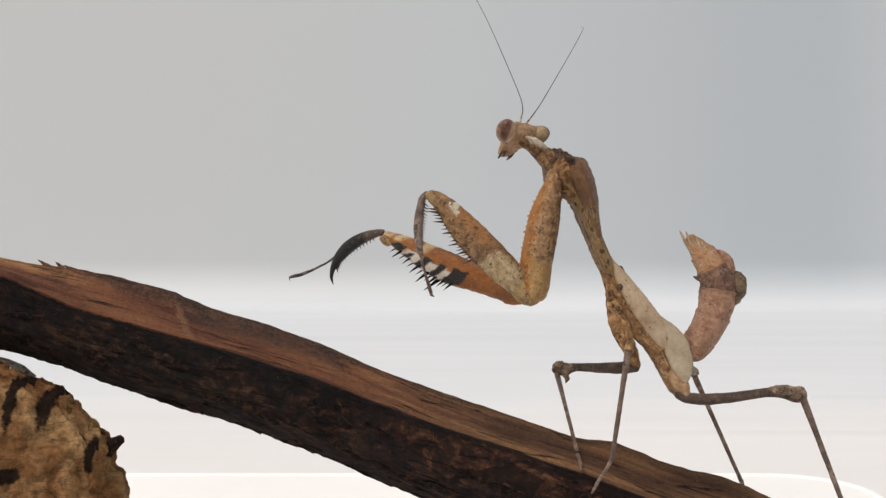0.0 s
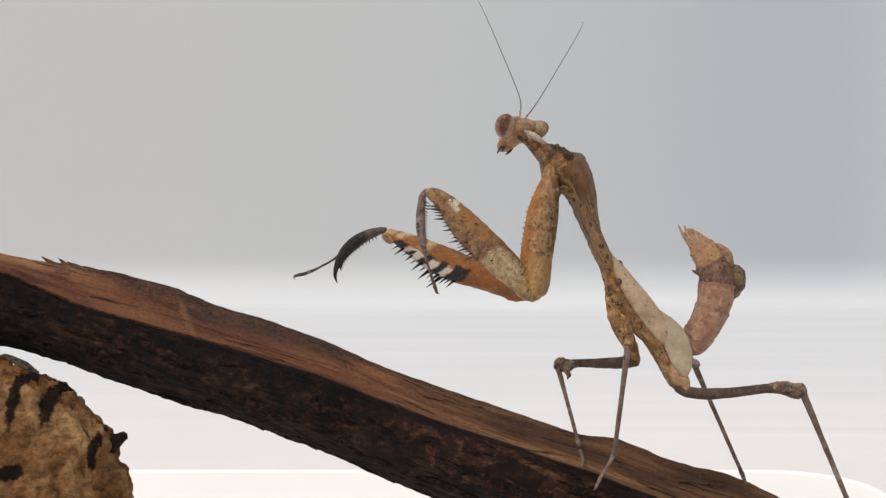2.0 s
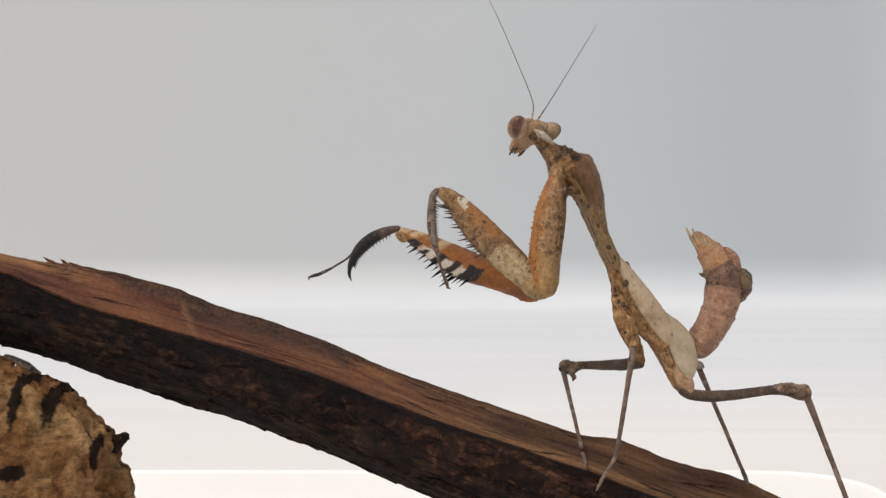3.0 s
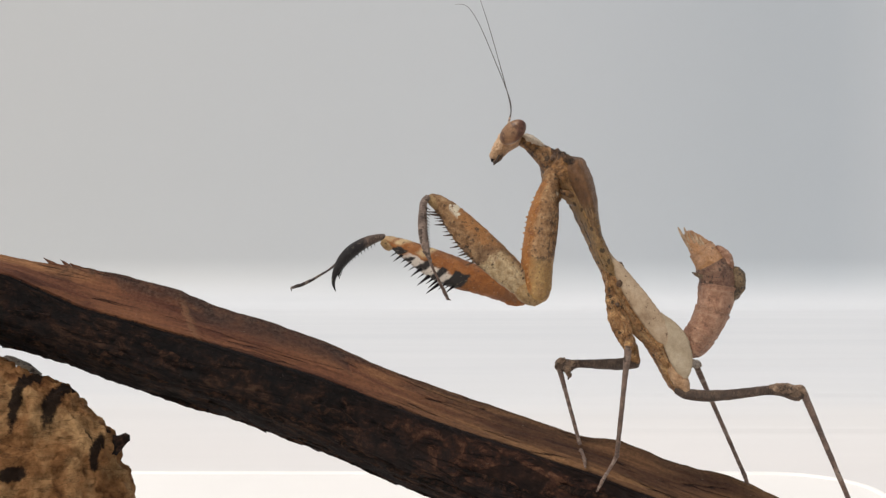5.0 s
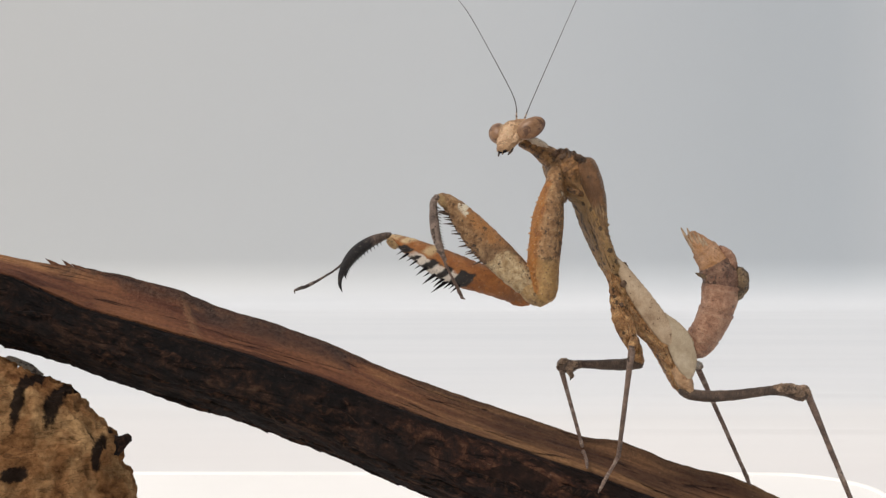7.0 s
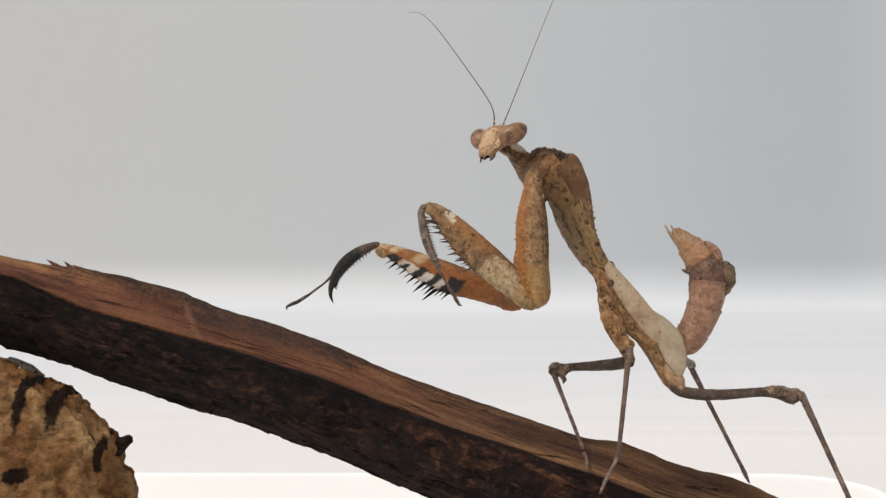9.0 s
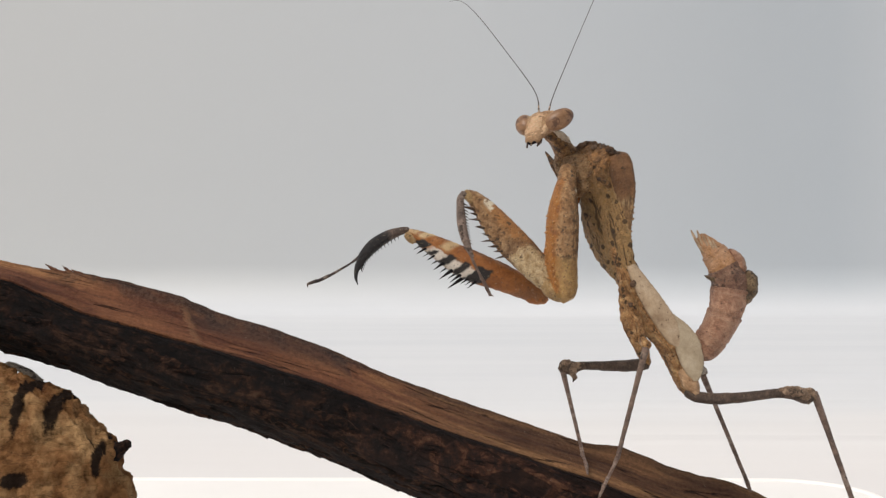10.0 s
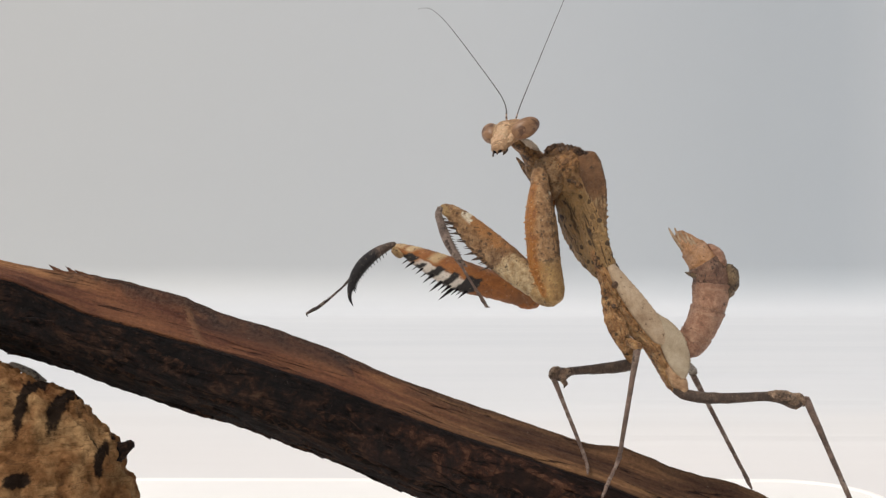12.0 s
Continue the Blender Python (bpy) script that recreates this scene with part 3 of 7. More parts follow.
def sweep_material():
    """White paint, uneven light put into its colour; the wall turns blue-grey towards +x."""
    m, nt, b = surface("white sweep", 0.6, 0.2)
    tc = nt.nodes.new("ShaderNodeTexCoord")
    sp = nt.nodes.new("ShaderNodeSeparateXYZ")
    link(nt, tc.outputs["Object"], sp.inputs[0])
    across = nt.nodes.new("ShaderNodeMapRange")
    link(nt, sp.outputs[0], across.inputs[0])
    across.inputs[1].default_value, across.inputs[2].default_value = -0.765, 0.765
    # light falling off across the wall, put into its colour
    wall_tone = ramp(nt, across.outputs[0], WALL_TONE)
    # the curve takes on the wall's tone, which dulls its bright band
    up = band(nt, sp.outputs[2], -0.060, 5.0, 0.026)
    # floor light painted by depth: warm and bright near, bluer and dimmer far
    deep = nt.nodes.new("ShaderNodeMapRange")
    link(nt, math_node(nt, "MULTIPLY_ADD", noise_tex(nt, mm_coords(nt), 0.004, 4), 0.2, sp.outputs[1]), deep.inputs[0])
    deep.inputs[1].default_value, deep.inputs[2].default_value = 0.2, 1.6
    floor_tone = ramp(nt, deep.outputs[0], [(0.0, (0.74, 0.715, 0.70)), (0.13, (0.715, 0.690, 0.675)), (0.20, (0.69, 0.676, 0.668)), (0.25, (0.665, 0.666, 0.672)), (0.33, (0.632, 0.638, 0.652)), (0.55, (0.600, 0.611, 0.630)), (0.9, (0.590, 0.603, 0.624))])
    # soft reflections on the floor, painted as stretched pale bands
    sheen_bands = noise_tex(nt, mm_coords(nt, (0.10, 1.0, 1.0)), 0.02, 4, 0.6)
    floor_tone = blend(nt, 0.42, floor_tone, ramp(nt, sheen_bands, [(0.35, (0.46, 0.46, 0.46)), (0.65, (0.55, 0.545, 0.54))]), "OVERLAY")
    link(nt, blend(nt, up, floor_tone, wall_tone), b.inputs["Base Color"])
    relief(nt, b, noise_tex(nt, mm_coords(nt), 0.5, 3), 0.04, 0.1)
    return m


# uneven light on the wall as base colours, from -x to +x
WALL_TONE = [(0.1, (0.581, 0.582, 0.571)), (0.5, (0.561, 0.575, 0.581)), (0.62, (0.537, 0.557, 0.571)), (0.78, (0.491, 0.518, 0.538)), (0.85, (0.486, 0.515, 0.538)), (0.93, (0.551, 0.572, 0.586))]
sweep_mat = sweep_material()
wood_mat, cork_mat = driftwood(), cork()
tray_mat = white_plastic("white tray", (0.89, 0.858, 0.822))
wall_mat = white_plastic("white wall paint", (0.78, 0.76, 0.73))


# ---- building tools (plans in millimetres) ----
def spline(pts, n):
    """n+1 samples of a smooth curve through rows of numbers."""
    a = np.array(pts, float)
    a = np.vstack([2 * a[0] - a[1], a, 2 * a[-1] - a[-2]])
    out = []
    for k in range(n + 1):
        s = k / n * (len(a) - 3)
        i = min(int(s), len(a) - 4)
        f = s - i
        p0, p1, p2, p3 = a[i:i + 4]
        out.append(0.5 * (2 * p1 + (p2 - p0) * f + (2 * p0 - 5 * p1 + 4 * p2 - p3) * f * f + (3 * p1 - p0 - 3 * p2 + p3) * f ** 3))
    return np.array(out)


def wobble(p, freq, seed=0.0):
    return noise.noise(Vector((p[0] * freq + seed, p[1] * freq - seed, p[2] * freq + 2 * seed)))


def loft(bm, stations, n=26, m=14, amp=0.05, freq=1.3, ref=(0, 1, 0), seed=0.0, power=1.0, flat=False, saw=0.0, saws=0, saw_side=1, rim=0.0):
    """A limb swept through stations (x, y, z, half width, half depth), rounded at its ends, with an uneven skin."""
    uv = bm.loops.layers.uv.verify()
    rows = spline(stations, n)
    ref = Vector(ref)
    rings = []
    for k, r in enumerate(rows):
        c = Vector(r[:3])
        a, b = rows[max(k - 1, 0)][:3], rows[min(k + 1, n)][:3]
        t = Vector((0, 0, 1)) if flat else (Vector(b) - Vector(a)).normalized()
        dep = (ref - t * ref.dot(t)).normalized()
        wid = dep.cross(t)
        w, d = max(r[3], 0.02), max(r[4], 0.02)
        if saws:
            w_saw = 1 + saw * (1 - (k / n * saws) % 1.0)
        ring = []
        for j in range(m):
            al = 2 * math.pi * j / m
            ca, sa = math.cos(al), math.sin(al)
            ca = math.copysign(abs(ca) ** power, ca)
            sa = math.copysign(abs(sa) ** power, sa)
            ww = w * (w_saw if saws and ca * saw_side > 0.9 else 1)
            p = c + wid * (ca * ww) + dep * (sa * d * (1 + rim * ((k / n * saws * 1.4) % 1.0 < 0.5 and abs(sa) > 0.97)))
            p += (p - c).normalized() * (amp * (wobble(p, freq, seed) + 0.5 * wobble(p, freq * 2.7, seed + 5)))
            ring.append(bm.verts.new(p))
        rings.append(ring)
    for k in range(n):
        for j in range(m):
            f = bm.faces.new((rings[k][j], rings[k][(j + 1) % m], rings[k + 1][(j + 1) % m], rings[k + 1][j]))
            f.smooth = True
            for lp, (du, dv) in zip(f.loops, ((0, 0), (0, 1), (1, 1), (1, 0))):
                lp[uv].uv = ((k + du) / n, (j + dv) / m)
    for k, ring in ((0, rings[0]), (n, rings[-1])):
        c = sum((v.co for v in ring), Vector()) / m
        out = Vector(rows[k][:3]) - Vector(rows[1 if k == 0 else n - 1][:3])
        tip = bm.verts.new(c + out.normalized() * min(rows[k][3], rows[k][4]) * 0.6)
        for j in range(m):
            tri = (ring[(j + 1) % m], ring[j], tip) if k == 0 else (ring[j], ring[(j + 1) % m], tip)
            f = bm.faces.new(tri)
            f.smooth = True
            for lp in f.loops:
                lp[uv].uv = (k / n, 0.5)
    return bm


def ball(bm, centre, radii, turn=None, n=10, m=16, pole=(0, -1, 0), rear=(1, 0, 0)):
    """An ellipsoid; its UV runs from 0 to 1 towards the pole side and towards the rear."""
    uv = bm.loops.layers.uv.verify()
    turn = turn or Matrix.Identity(3)
    grid = []
    for k in range(n + 1):
        th = math.pi * k / n
        row = []
        for j in range(m):
            ph = 2 * math.pi * j / m
            row.append(Vector((math.sin(th) * math.cos(ph), math.sin(th) * math.sin(ph), math.cos(th))))
        grid.append(row)
    verts, unit = [], {}
    for row in grid:
        line = []
        for q in row:
            v = bm.verts.new(Vector(centre) + turn @ Vector((q.x * radii[0], q.y * radii[1], q.z * radii[2])))
            unit[v] = q
            line.append(v)
        verts.append(line)
    for k in range(n):
        for j in range(m):
            f = bm.faces.new((verts[k][j], verts[k + 1][j], verts[k + 1][(j + 1) % m], verts[k][(j + 1) % m]))
            f.smooth = True
            for lp in f.loops:
                lp[uv].uv = (0.5 + 0.5 * unit[lp.vert].dot(Vector(pole)), 0.5 + 0.5 * unit[lp.vert].dot(Vector(rear)))
    bmesh.ops.remove_doubles(bm, verts=bm.verts, dist=1e-5)
    return bm


ORIGIN = {}


def part(name, bm, material, parent, label="", origin=None):
    """Links a bmesh (in millimetres of the plan) as one mesh under parent. origin: where it is hinged."""
    o = Vector(origin if origin is not None else ORIGIN[parent])
    for v in bm.verts:
        v.co = (v.co - o) * MM
    bmesh.ops.recalc_face_normals(bm, faces=bm.faces)
    me = bpy.data.meshes.new(name)
    bm.to_mesh(me)
    bm.free()
    me.materials.append(material)
    ob = new(name, me)
    ORIGIN[ob] = o
    if parent:
        ob.parent = parent
        ob.location = (o - ORIGIN[parent]) * MM
    if label:
        tagged(ob, label)
    return ob


def limb(name, stations, material, parent, label="", origin=None, **kw):
    return part(name, loft(bmesh.new(), stations, **kw), material, parent, label, origin)


def cone_mesh(name, length, radius, material, bend=0.25):
    bm = bmesh.new()
    loft(bm, [(0, 0, -0.15, radius * 1.15, radius * 1.15), (0, 0, length * 0.35, radius * 0.75, radius * 0.75),
              (bend * length * 0.25, 0, length * 0.7, radius * 0.42, radius * 0.42), (bend * length * 0.6, 0, length, 0.02, 0.02)],
         n=4, m=6, amp=0)
    for v in bm.verts:
        v.co *= MM
    me = bpy.data.meshes.new(name)
    bm.to_mesh(me)
    bm.free()
    me.materials.append(material)
    return me


def spines(mesh, rows, parent, name="spine"):
    """Spines with one mesh: rows of (root, direction, size)."""
    for root, way, size in rows:
        ob = new(name, mesh)
        ob.parent = parent
        q = Vector(way).to_track_quat("Z", "Y")
        ob.matrix_basis = Matrix.LocRotScale((Vector(root) - ORIGIN[parent]) * MM, q, (size, size, size))


def along(a, b, k):
    return tuple(p + (q - p) * k for p, q in zip(a, b))


# ---- setting ----
def sheet(name, x0, x1, y0, y1, z, material, corner=0.0, thick=0.004):
    """A flat slab with rounded corners and a soft rim, top at z (metres)."""
    bm = bmesh.new()
    outline = []
    if corner:
        for cx, cy, a0 in ((x1 - corner, y1 - corner, 0), (x0 + corner, y1 - corner, 90), (x0 + corner, y0 + corner, 180), (x1 - corner, y0 + corner, 270)):
            for k in range(9):
                a = radians(a0 + 90 * k / 8)
                outline.append((cx + corner * math.cos(a), cy + corner * math.sin(a)))
    else:
        outline = [(x1, y1), (x0, y1), (x0, y0), (x1, y0)]
    lo = [bm.verts.new((x, y, z - thick)) for x, y in outline]
    hi = [bm.verts.new((x, y, z)) for x, y in outline]
    bm.faces.new(hi)
    bm.faces.new(lo[::-1])
    k = len(outline)
    for i in range(k):
        bm.faces.new((lo[i], lo[(i + 1) % k], hi[(i + 1) % k], hi[i]))
    bmesh.ops.bevel(bm, geom=[e for e in bm.edges if all(v.co.z > z - 1e-6 for v in e.verts)], offset=thick * 0.4, segments=2, affect="EDGES")
    me = bpy.data.meshes.new(name)
    bm.to_mesh(me)
    bm.free()
    me.materials.append(material)
    return new(name, me)


tray = tagged(sheet("tray", -0.9, 0.142, -0.5, 0.234, -0.080, tray_mat, corner=0.03), "shallow white plastic tray with rounded corners on the table", "tray")


def tray_rim(x0, x1, y0, y1, z, corner, radius):
    """A rounded lip that runs round the tray."""
    path = []
    for cx, cy, a0 in ((x1 - corner, y1 - corner, 0), (x0 + corner, y1 - corner, 90), (x0 + corner, y0 + corner, 180), (x1 - corner, y0 + corner, 270)):
        path += [(cx, cy, radians(a0 + 90 * k / 10)) for k in range(11)]
    bm = bmesh.new()
    rings = []
    for cx, cy, a in path:
        out = Vector((math.cos(a), math.sin(a), 0))
        c = Vector((cx, cy, z)) + out * (corner - radius)
        rings.append([bm.verts.new(c + out * (radius * math.cos(b)) + Vector((0, 0, radius * math.sin(b)))) for b in [2 * math.pi * j / 10 for j in range(10)]])
    for k, ring in enumerate(rings):
        nxt = rings[(k + 1) % len(rings)]
        for j in range(10):
            bm.faces.new((ring[j], nxt[j], nxt[(j + 1) % 10], ring[(j + 1) % 10])).smooth = True
    bmesh.ops.recalc_face_normals(bm, faces=bm.faces)
    me = bpy.data.meshes.new("rim")
    bm.to_mesh(me)
    bm.free()
    me.materials.append(tray_mat)
    rim = new("rim", me)
    rim.parent = tray
    return rim


tray_rim(-0.9, 0.142, -0.5, 0.234, -0.0806, 0.03, 0.0014)


def wall(name, x0, x1, y0, y1, z0, z1, material, label):
    bm = bmesh.new()
    bmesh.ops.create_cube(bm, size=1)
    for v in bm.verts:
        v.co = ((x0 + x1) / 2 + v.co.x * (x1 - x0), (y0 + y1) / 2 + v.co.y * (y1 - y0), (z0 + z1) / 2 + v.co.z * (z1 - z0))
    me = bpy.data.meshes.new(name)
    bm.to_mesh(me)
    bm.free()
    me.materials.append(material)
    return tagged(new(name, me), label, "wall", kind="structure")


# unseen wall behind the camera, added to close the place and return light
wall("unseen_wall", -3.0, 3.0, -2.15, -2.0, -0.114, 1.0, wall_mat, "unseen plain white wall added behind the camera")


def build_sweep():
    """White table top that runs back and curves up into a plain pale wall."""
    bm = bmesh.new()
    creases = ((0.332, 0.010, 0.0012), (0.352, 0.007, -0.0006), (0.447, 0.013, 0.0014), (0.472, 0.009, -0.0007), (0.60, 0.02, 0.0016))
    flat_part = sorted({-2.0, -0.5, 0.2, 0.9, 1.0, 1.2, 1.27} | {round(c + w * k / 3, 4) for c, w, h in creases for k in range(-3, 4)})
    prof = [(y, -0.084) for y in flat_part]
    prof += [(1.27 + 0.07 * math.sin(radians(a)), -0.014 - 0.07 * math.cos(radians(a))) for a in range(6, 91, 6)]
    prof += [(1.34, 0.1), (1.34, 0.6), (1.34, 1.3)]
    xs = np.linspace(-3, 3, 121)

    def crease(x, y):
        """Low soft folds of the white sheet, strongest towards +x."""
        side = 1 / (1 + math.exp(-(x - 0.06) / 0.03))
        return side * sum(h * (0.5 + 0.5 * math.cos(math.pi * (y - c) / w)) * (0.75 + 0.5 * noise.noise(Vector((7 * x, 40 * c, 0)))) for c, w, h in creases if abs(y - c) < w)

    lines = [[bm.verts.new((x, y, z + (crease(x, y) if z < -0.0839 else 0))) for x in xs] for y, z in prof]
    under = [[bm.verts.new((x, y + (0.03 if z > -0.05 else 0.0), z - (0.03 if z < 0.1 else 0.0))) for x in xs] for y, z in prof]
    for a, c, flip in ((lines, None, False), (under, None, True)):
        for k in range(len(prof) - 1):
            for j in range(len(xs) - 1):
                quad = (a[k][j], a[k][j + 1], a[k + 1][j + 1], a[k + 1][j])
                bm.faces.new(quad[::-1] if flip else quad).smooth = True
    me = bpy.data.meshes.new("backdrop")
    bm.to_mesh(me)
    bm.free()
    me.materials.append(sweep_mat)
    return tagged(new("backdrop", me), "smooth white table top curving up into a plain pale wall", "backdrop", kind="structure")


build_sweep()

# ---- the driftwood branch ----
BRANCH = [(-79.85, 2, -2.47, 5.27, 8), (-70.49, 2, -4.79, 5.58, 8), (-61.14, 2, -7.38, 5.81, 8), (-49.44, 2, -10.08, 6.41, 8), (-37.74, 2, -13.88, 6.77, 8), (-26.05, 2, -17.50, 6.73, 8), (-14.35, 2, -22.00, 6.59, 8), (-2.65, 2, -26.82, 6.70, 8),
          (9.05, 2, -30.90, 6.82, 8), (20.74, 2, -34.28, 6.56, 8), (32.44, 2, -37.84, 6.59, 8), (44.14, 2, -41.84, 6.49, 8), (59.73, 2, -47.74, 6.21, 8), (83.13, 2, -56.68, 5.93, 8), (110.42, 2, -67.18, 5.65, 8), (138.49, 2, -75.76, 4.88, 8)]


# height of the edge between bare wood and bark along the branch, in half heights
RIDGE_X = [-70, -60, -50, -41, -35, -24, -18, -11, -5, 2, 9, 15, 19, 23, 40]
RIDGE = [0.7, 0.7, 0.32, 0.35, 0.39, 0.44, 0.51, 0.53, 0.57, 0.58, 0.57, 0.54, 0.51, 0.45, 0.29]


# worn humps on the upper edge: place along the branch and rise, in millimetres
HUMP_X = [-70, -60, -52, -46, -42, -38, -35.5, -33, -12, -6, 4, 10, 17.3, 18.9, 22, 24.5, 26.5, 28.5, 31.6, 33, 37, 41, 45, 52]
HUMP = [-0.35, -0.35, -0.1, 0.15, 0.45, 0.45, 0.2, 0, 0, 0.35, 0.35, 0.2, 0.2, 0.5, 1.15, 0.95, 0.8, 0.3, 0.4, 0.35, 0.7, 0.6, 0.15, 0]


def branch_section(ridge):
    """Cross-section (up, towards the rear), in half heights: flat upper face, then the charred front, belly and rear."""
    return [(1.0, 0.55), (0.5 + 0.5 * ridge, 0.02), (ridge, -0.62), (ridge - 0.12, -0.82), (-0.35, -0.98), (-0.8, -0.55), (-1.0, 0.0), (-0.72, 0.62), (-0.1, 0.95), (0.6, 0.92)]


def build_branch():
    bm = bmesh.new()
    uv = bm.loops.layers.uv.verify()
    n, m = 760, 132
    rows = spline(BRANCH, n)
    rings = []
    for k, r in enumerate(rows):
        s = k / n
        a, b = rows[max(k - 1, 0)][:3], rows[min(k + 1, n)][:3]
        t = (Vector(b) - Vector(a)).normalized()
        up = Vector((0, 1, 0)).cross(t).normalized() * -1
        x = r[0]
        ridge = float(np.interp(x, RIDGE_X, RIDGE))
        sec = branch_section(ridge)
        loop = closed(sec, m)
        ring = []
        for j, (uu, bb) in enumerate(loop):
            c = Vector(r[:3])
            p = c + up * (uu * r[3]) + Vector((0, 1, 0)) * (bb * r[3] * 1.02)
            p += up * (float(np.interp(x, HUMP_X, HUMP)) * max(0.0, (uu - ridge) / (1 - ridge)) ** 2)
            q = Vector((p.x * 0.35, p.y, p.z + 0.35 * p.x))
            out = (p - c).normalized()
            v = j / m
            bark = 1.0 if 0.24 < v < 0.9 else 0.35
            d = 0.5 * wobble(q, 0.16, 3.1) + 0.26 * bark * wobble(q, 0.5, 7.7) + 0.26 * bark * wobble(q, 1.5, 1.3) + 0.15 * bark * wobble(q, 3.2, 2.2)
            d += 0.22 * bark * abs(wobble(q, 0.9, 4.4)) + 0.10 * (1 - 0.6 * bark) * wobble((p.x * 0.12, p.y * 2.0, p.z * 2.0 + 0.7 * p.x), 1.0, 5.0)
            g = wobble((p.x * 0.06, p.y * 1.1, (p.z + 0.35 * p.x) * 1.1), 1.0, 9.0)
            d -= 0.8 * bark * max(0.0, 0.12 - abs(g)) * 2
            if v < 0.2:
                step = p.x - 24 * v + 0.9 * wobble(p, 0.8, 2.5) + 37.4
                d += 0.32 * min(1.0, max(0.0, 0.5 - step))
            ring.append(bm.verts.new(p + out * d))
        rings.append(ring)
    for k in range(n):
        for j in range(m):
            f = bm.faces.new((rings[k][j], rings[k][(j + 1) % m], rings[k + 1][(j + 1) % m], rings[k + 1][j]))
            f.smooth = True
            for lp, (du, dv) in zip(f.loops, ((0, 0), (0, 1), (1, 1), (1, 0))):
                lp[uv].uv = ((k + du) / n, (j + dv) / m)
    bm.faces.new(rings[0])
    bm.faces.new(rings[-1][::-1])
    return bm


def closed(pts, m):
    """m samples of a smooth closed curve, evenly spaced over its corners."""
    a = np.array(pts, float)
    k = len(a)
    out = []
    for i in range(m):
        s = i / m * k
        j = int(s)
        f = s - j
        p0, p1, p2, p3 = a[(j - 1) % k], a[j % k], a[(j + 1) % k], a[(j + 2) % k]
        out.append(0.5 * (2 * p1 + (p2 - p0) * f + (2 * p0 - 5 * p1 + 4 * p2 - p3) * f * f + (3 * p1 - p0 - 3 * p2 + p3) * f ** 3))
    return out


branch = tagged(part("driftwood_branch", build_branch(), wood_mat, None, "", (0, 0, 0)),
                "weathered driftwood branch, bare reddish top and charred bark sides", "branch")


def branch_point(x, v):
    """A point of the branch's surface at x (mm) along it and v (0 to 1) round it, with the ways along and out."""
    rows = spline(BRANCH, 230)
    k = int(np.argmin(abs(rows[:, 0] - x)))
    r = rows[k]
    t = Vector(rows[min(k + 1, 230)][:3] - rows[max(k - 1, 0)][:3]).normalized()
    up = Vector((0, 1, 0)).cross(t).normalized() * -1
    ridge = float(np.interp(x, RIDGE_X, RIDGE))
    uu, bb = closed(branch_section(ridge), 100)[int(v * 100) % 100]
    out = (up * uu + Vector((0, 1, 0)) * bb).normalized()
    return Vector(r[:3]) + up * (uu * r[3]) + Vector((0, 1, 0)) * (bb * r[3] * 1.02), t, out


def flake(x, v, length, width, thick, lift, tilt=0.0):
    """A ragged plate of bark lying along the branch."""
    p, t, out = branch_point(x, v)
    side = out.cross(t).normalized()
    t = (t + side * tilt).normalized()
    side = out.cross(t).normalized()
    bm = bmesh.new()
    n, m = 12, 4
    grids = []
    for top in (0, 1):
        grid = []
        for i in range(n + 1):
            f = 2 * i / n - 1
            w = width * (1 - abs(f) ** 3) * (1 + 0.5 * wobble((x + f * 2.2, v * 40, 3), 1.0)) + 0.08
            line = []
            for j in range(m + 1):
                g = 2 * j / m - 1
                q = p + t * (f * length) + side * (g * w) + out * (lift * (0.4 + f * 0.6) + (thick * (1 - 0.5 * g * g) if top else -0.5))
                q += out * (0.25 * wobble(q, 0.9, v)) + side * (0.22 * wobble(q, 1.6, x))
                line.append(bm.verts.new(q))
            grid.append(line)
        grids.append(grid)
    lo, hi = grids
    for i in range(n):
        for j in range(m):
            bm.faces.new((hi[i][j], hi[i + 1][j], hi[i + 1][j + 1], hi[i][j + 1])).smooth = True
            bm.faces.new((lo[i][j], lo[i][j + 1], lo[i + 1][j + 1], lo[i + 1][j])).smooth = True
        bm.faces.new((lo[i][0], lo[i + 1][0], hi[i + 1][0], hi[i][0]))
        bm.faces.new((lo[i][m], hi[i][m], hi[i + 1][m], lo[i + 1][m]))
    for j in range(m):
        bm.faces.new((lo[0][j], hi[0][j], hi[0][j + 1], lo[0][j + 1]))
        bm.faces.new((lo[n][j], lo[n][j + 1], hi[n][j + 1], hi[n][j]))
    return bm


def bark_material():
    m, nt, b = surface("charred bark", 0.8, 0.12)
    v = mm_coords(nt)
    n = noise_tex(nt, v, 0.8, 8, 0.7, 0.7)
    fine = noise_tex(nt, v, 2.4, 6, 0.75)
    col = ramp(nt, n, [(0.35, (0.005, 0.004, 0.004)), (0.47, (0.013, 0.0085, 0.0075)), (0.54, (0.036, 0.018, 0.0115)), (0.66, (0.085, 0.043, 0.025)), (0.8, (0.14, 0.085, 0.055))])
    col = blend(nt, 0.5, col, ramp(nt, fine, [(0.32, (0.2, 0.2, 0.2)), (0.5, (0.5, 0.5, 0.5)), (0.68, (0.8, 0.79, 0.78))]), "OVERLAY")
    link(nt, col, b.inputs["Base Color"])
    relief(nt, b, math_node(nt, "ADD", n, fine), 1.0, 0.8)
    return m


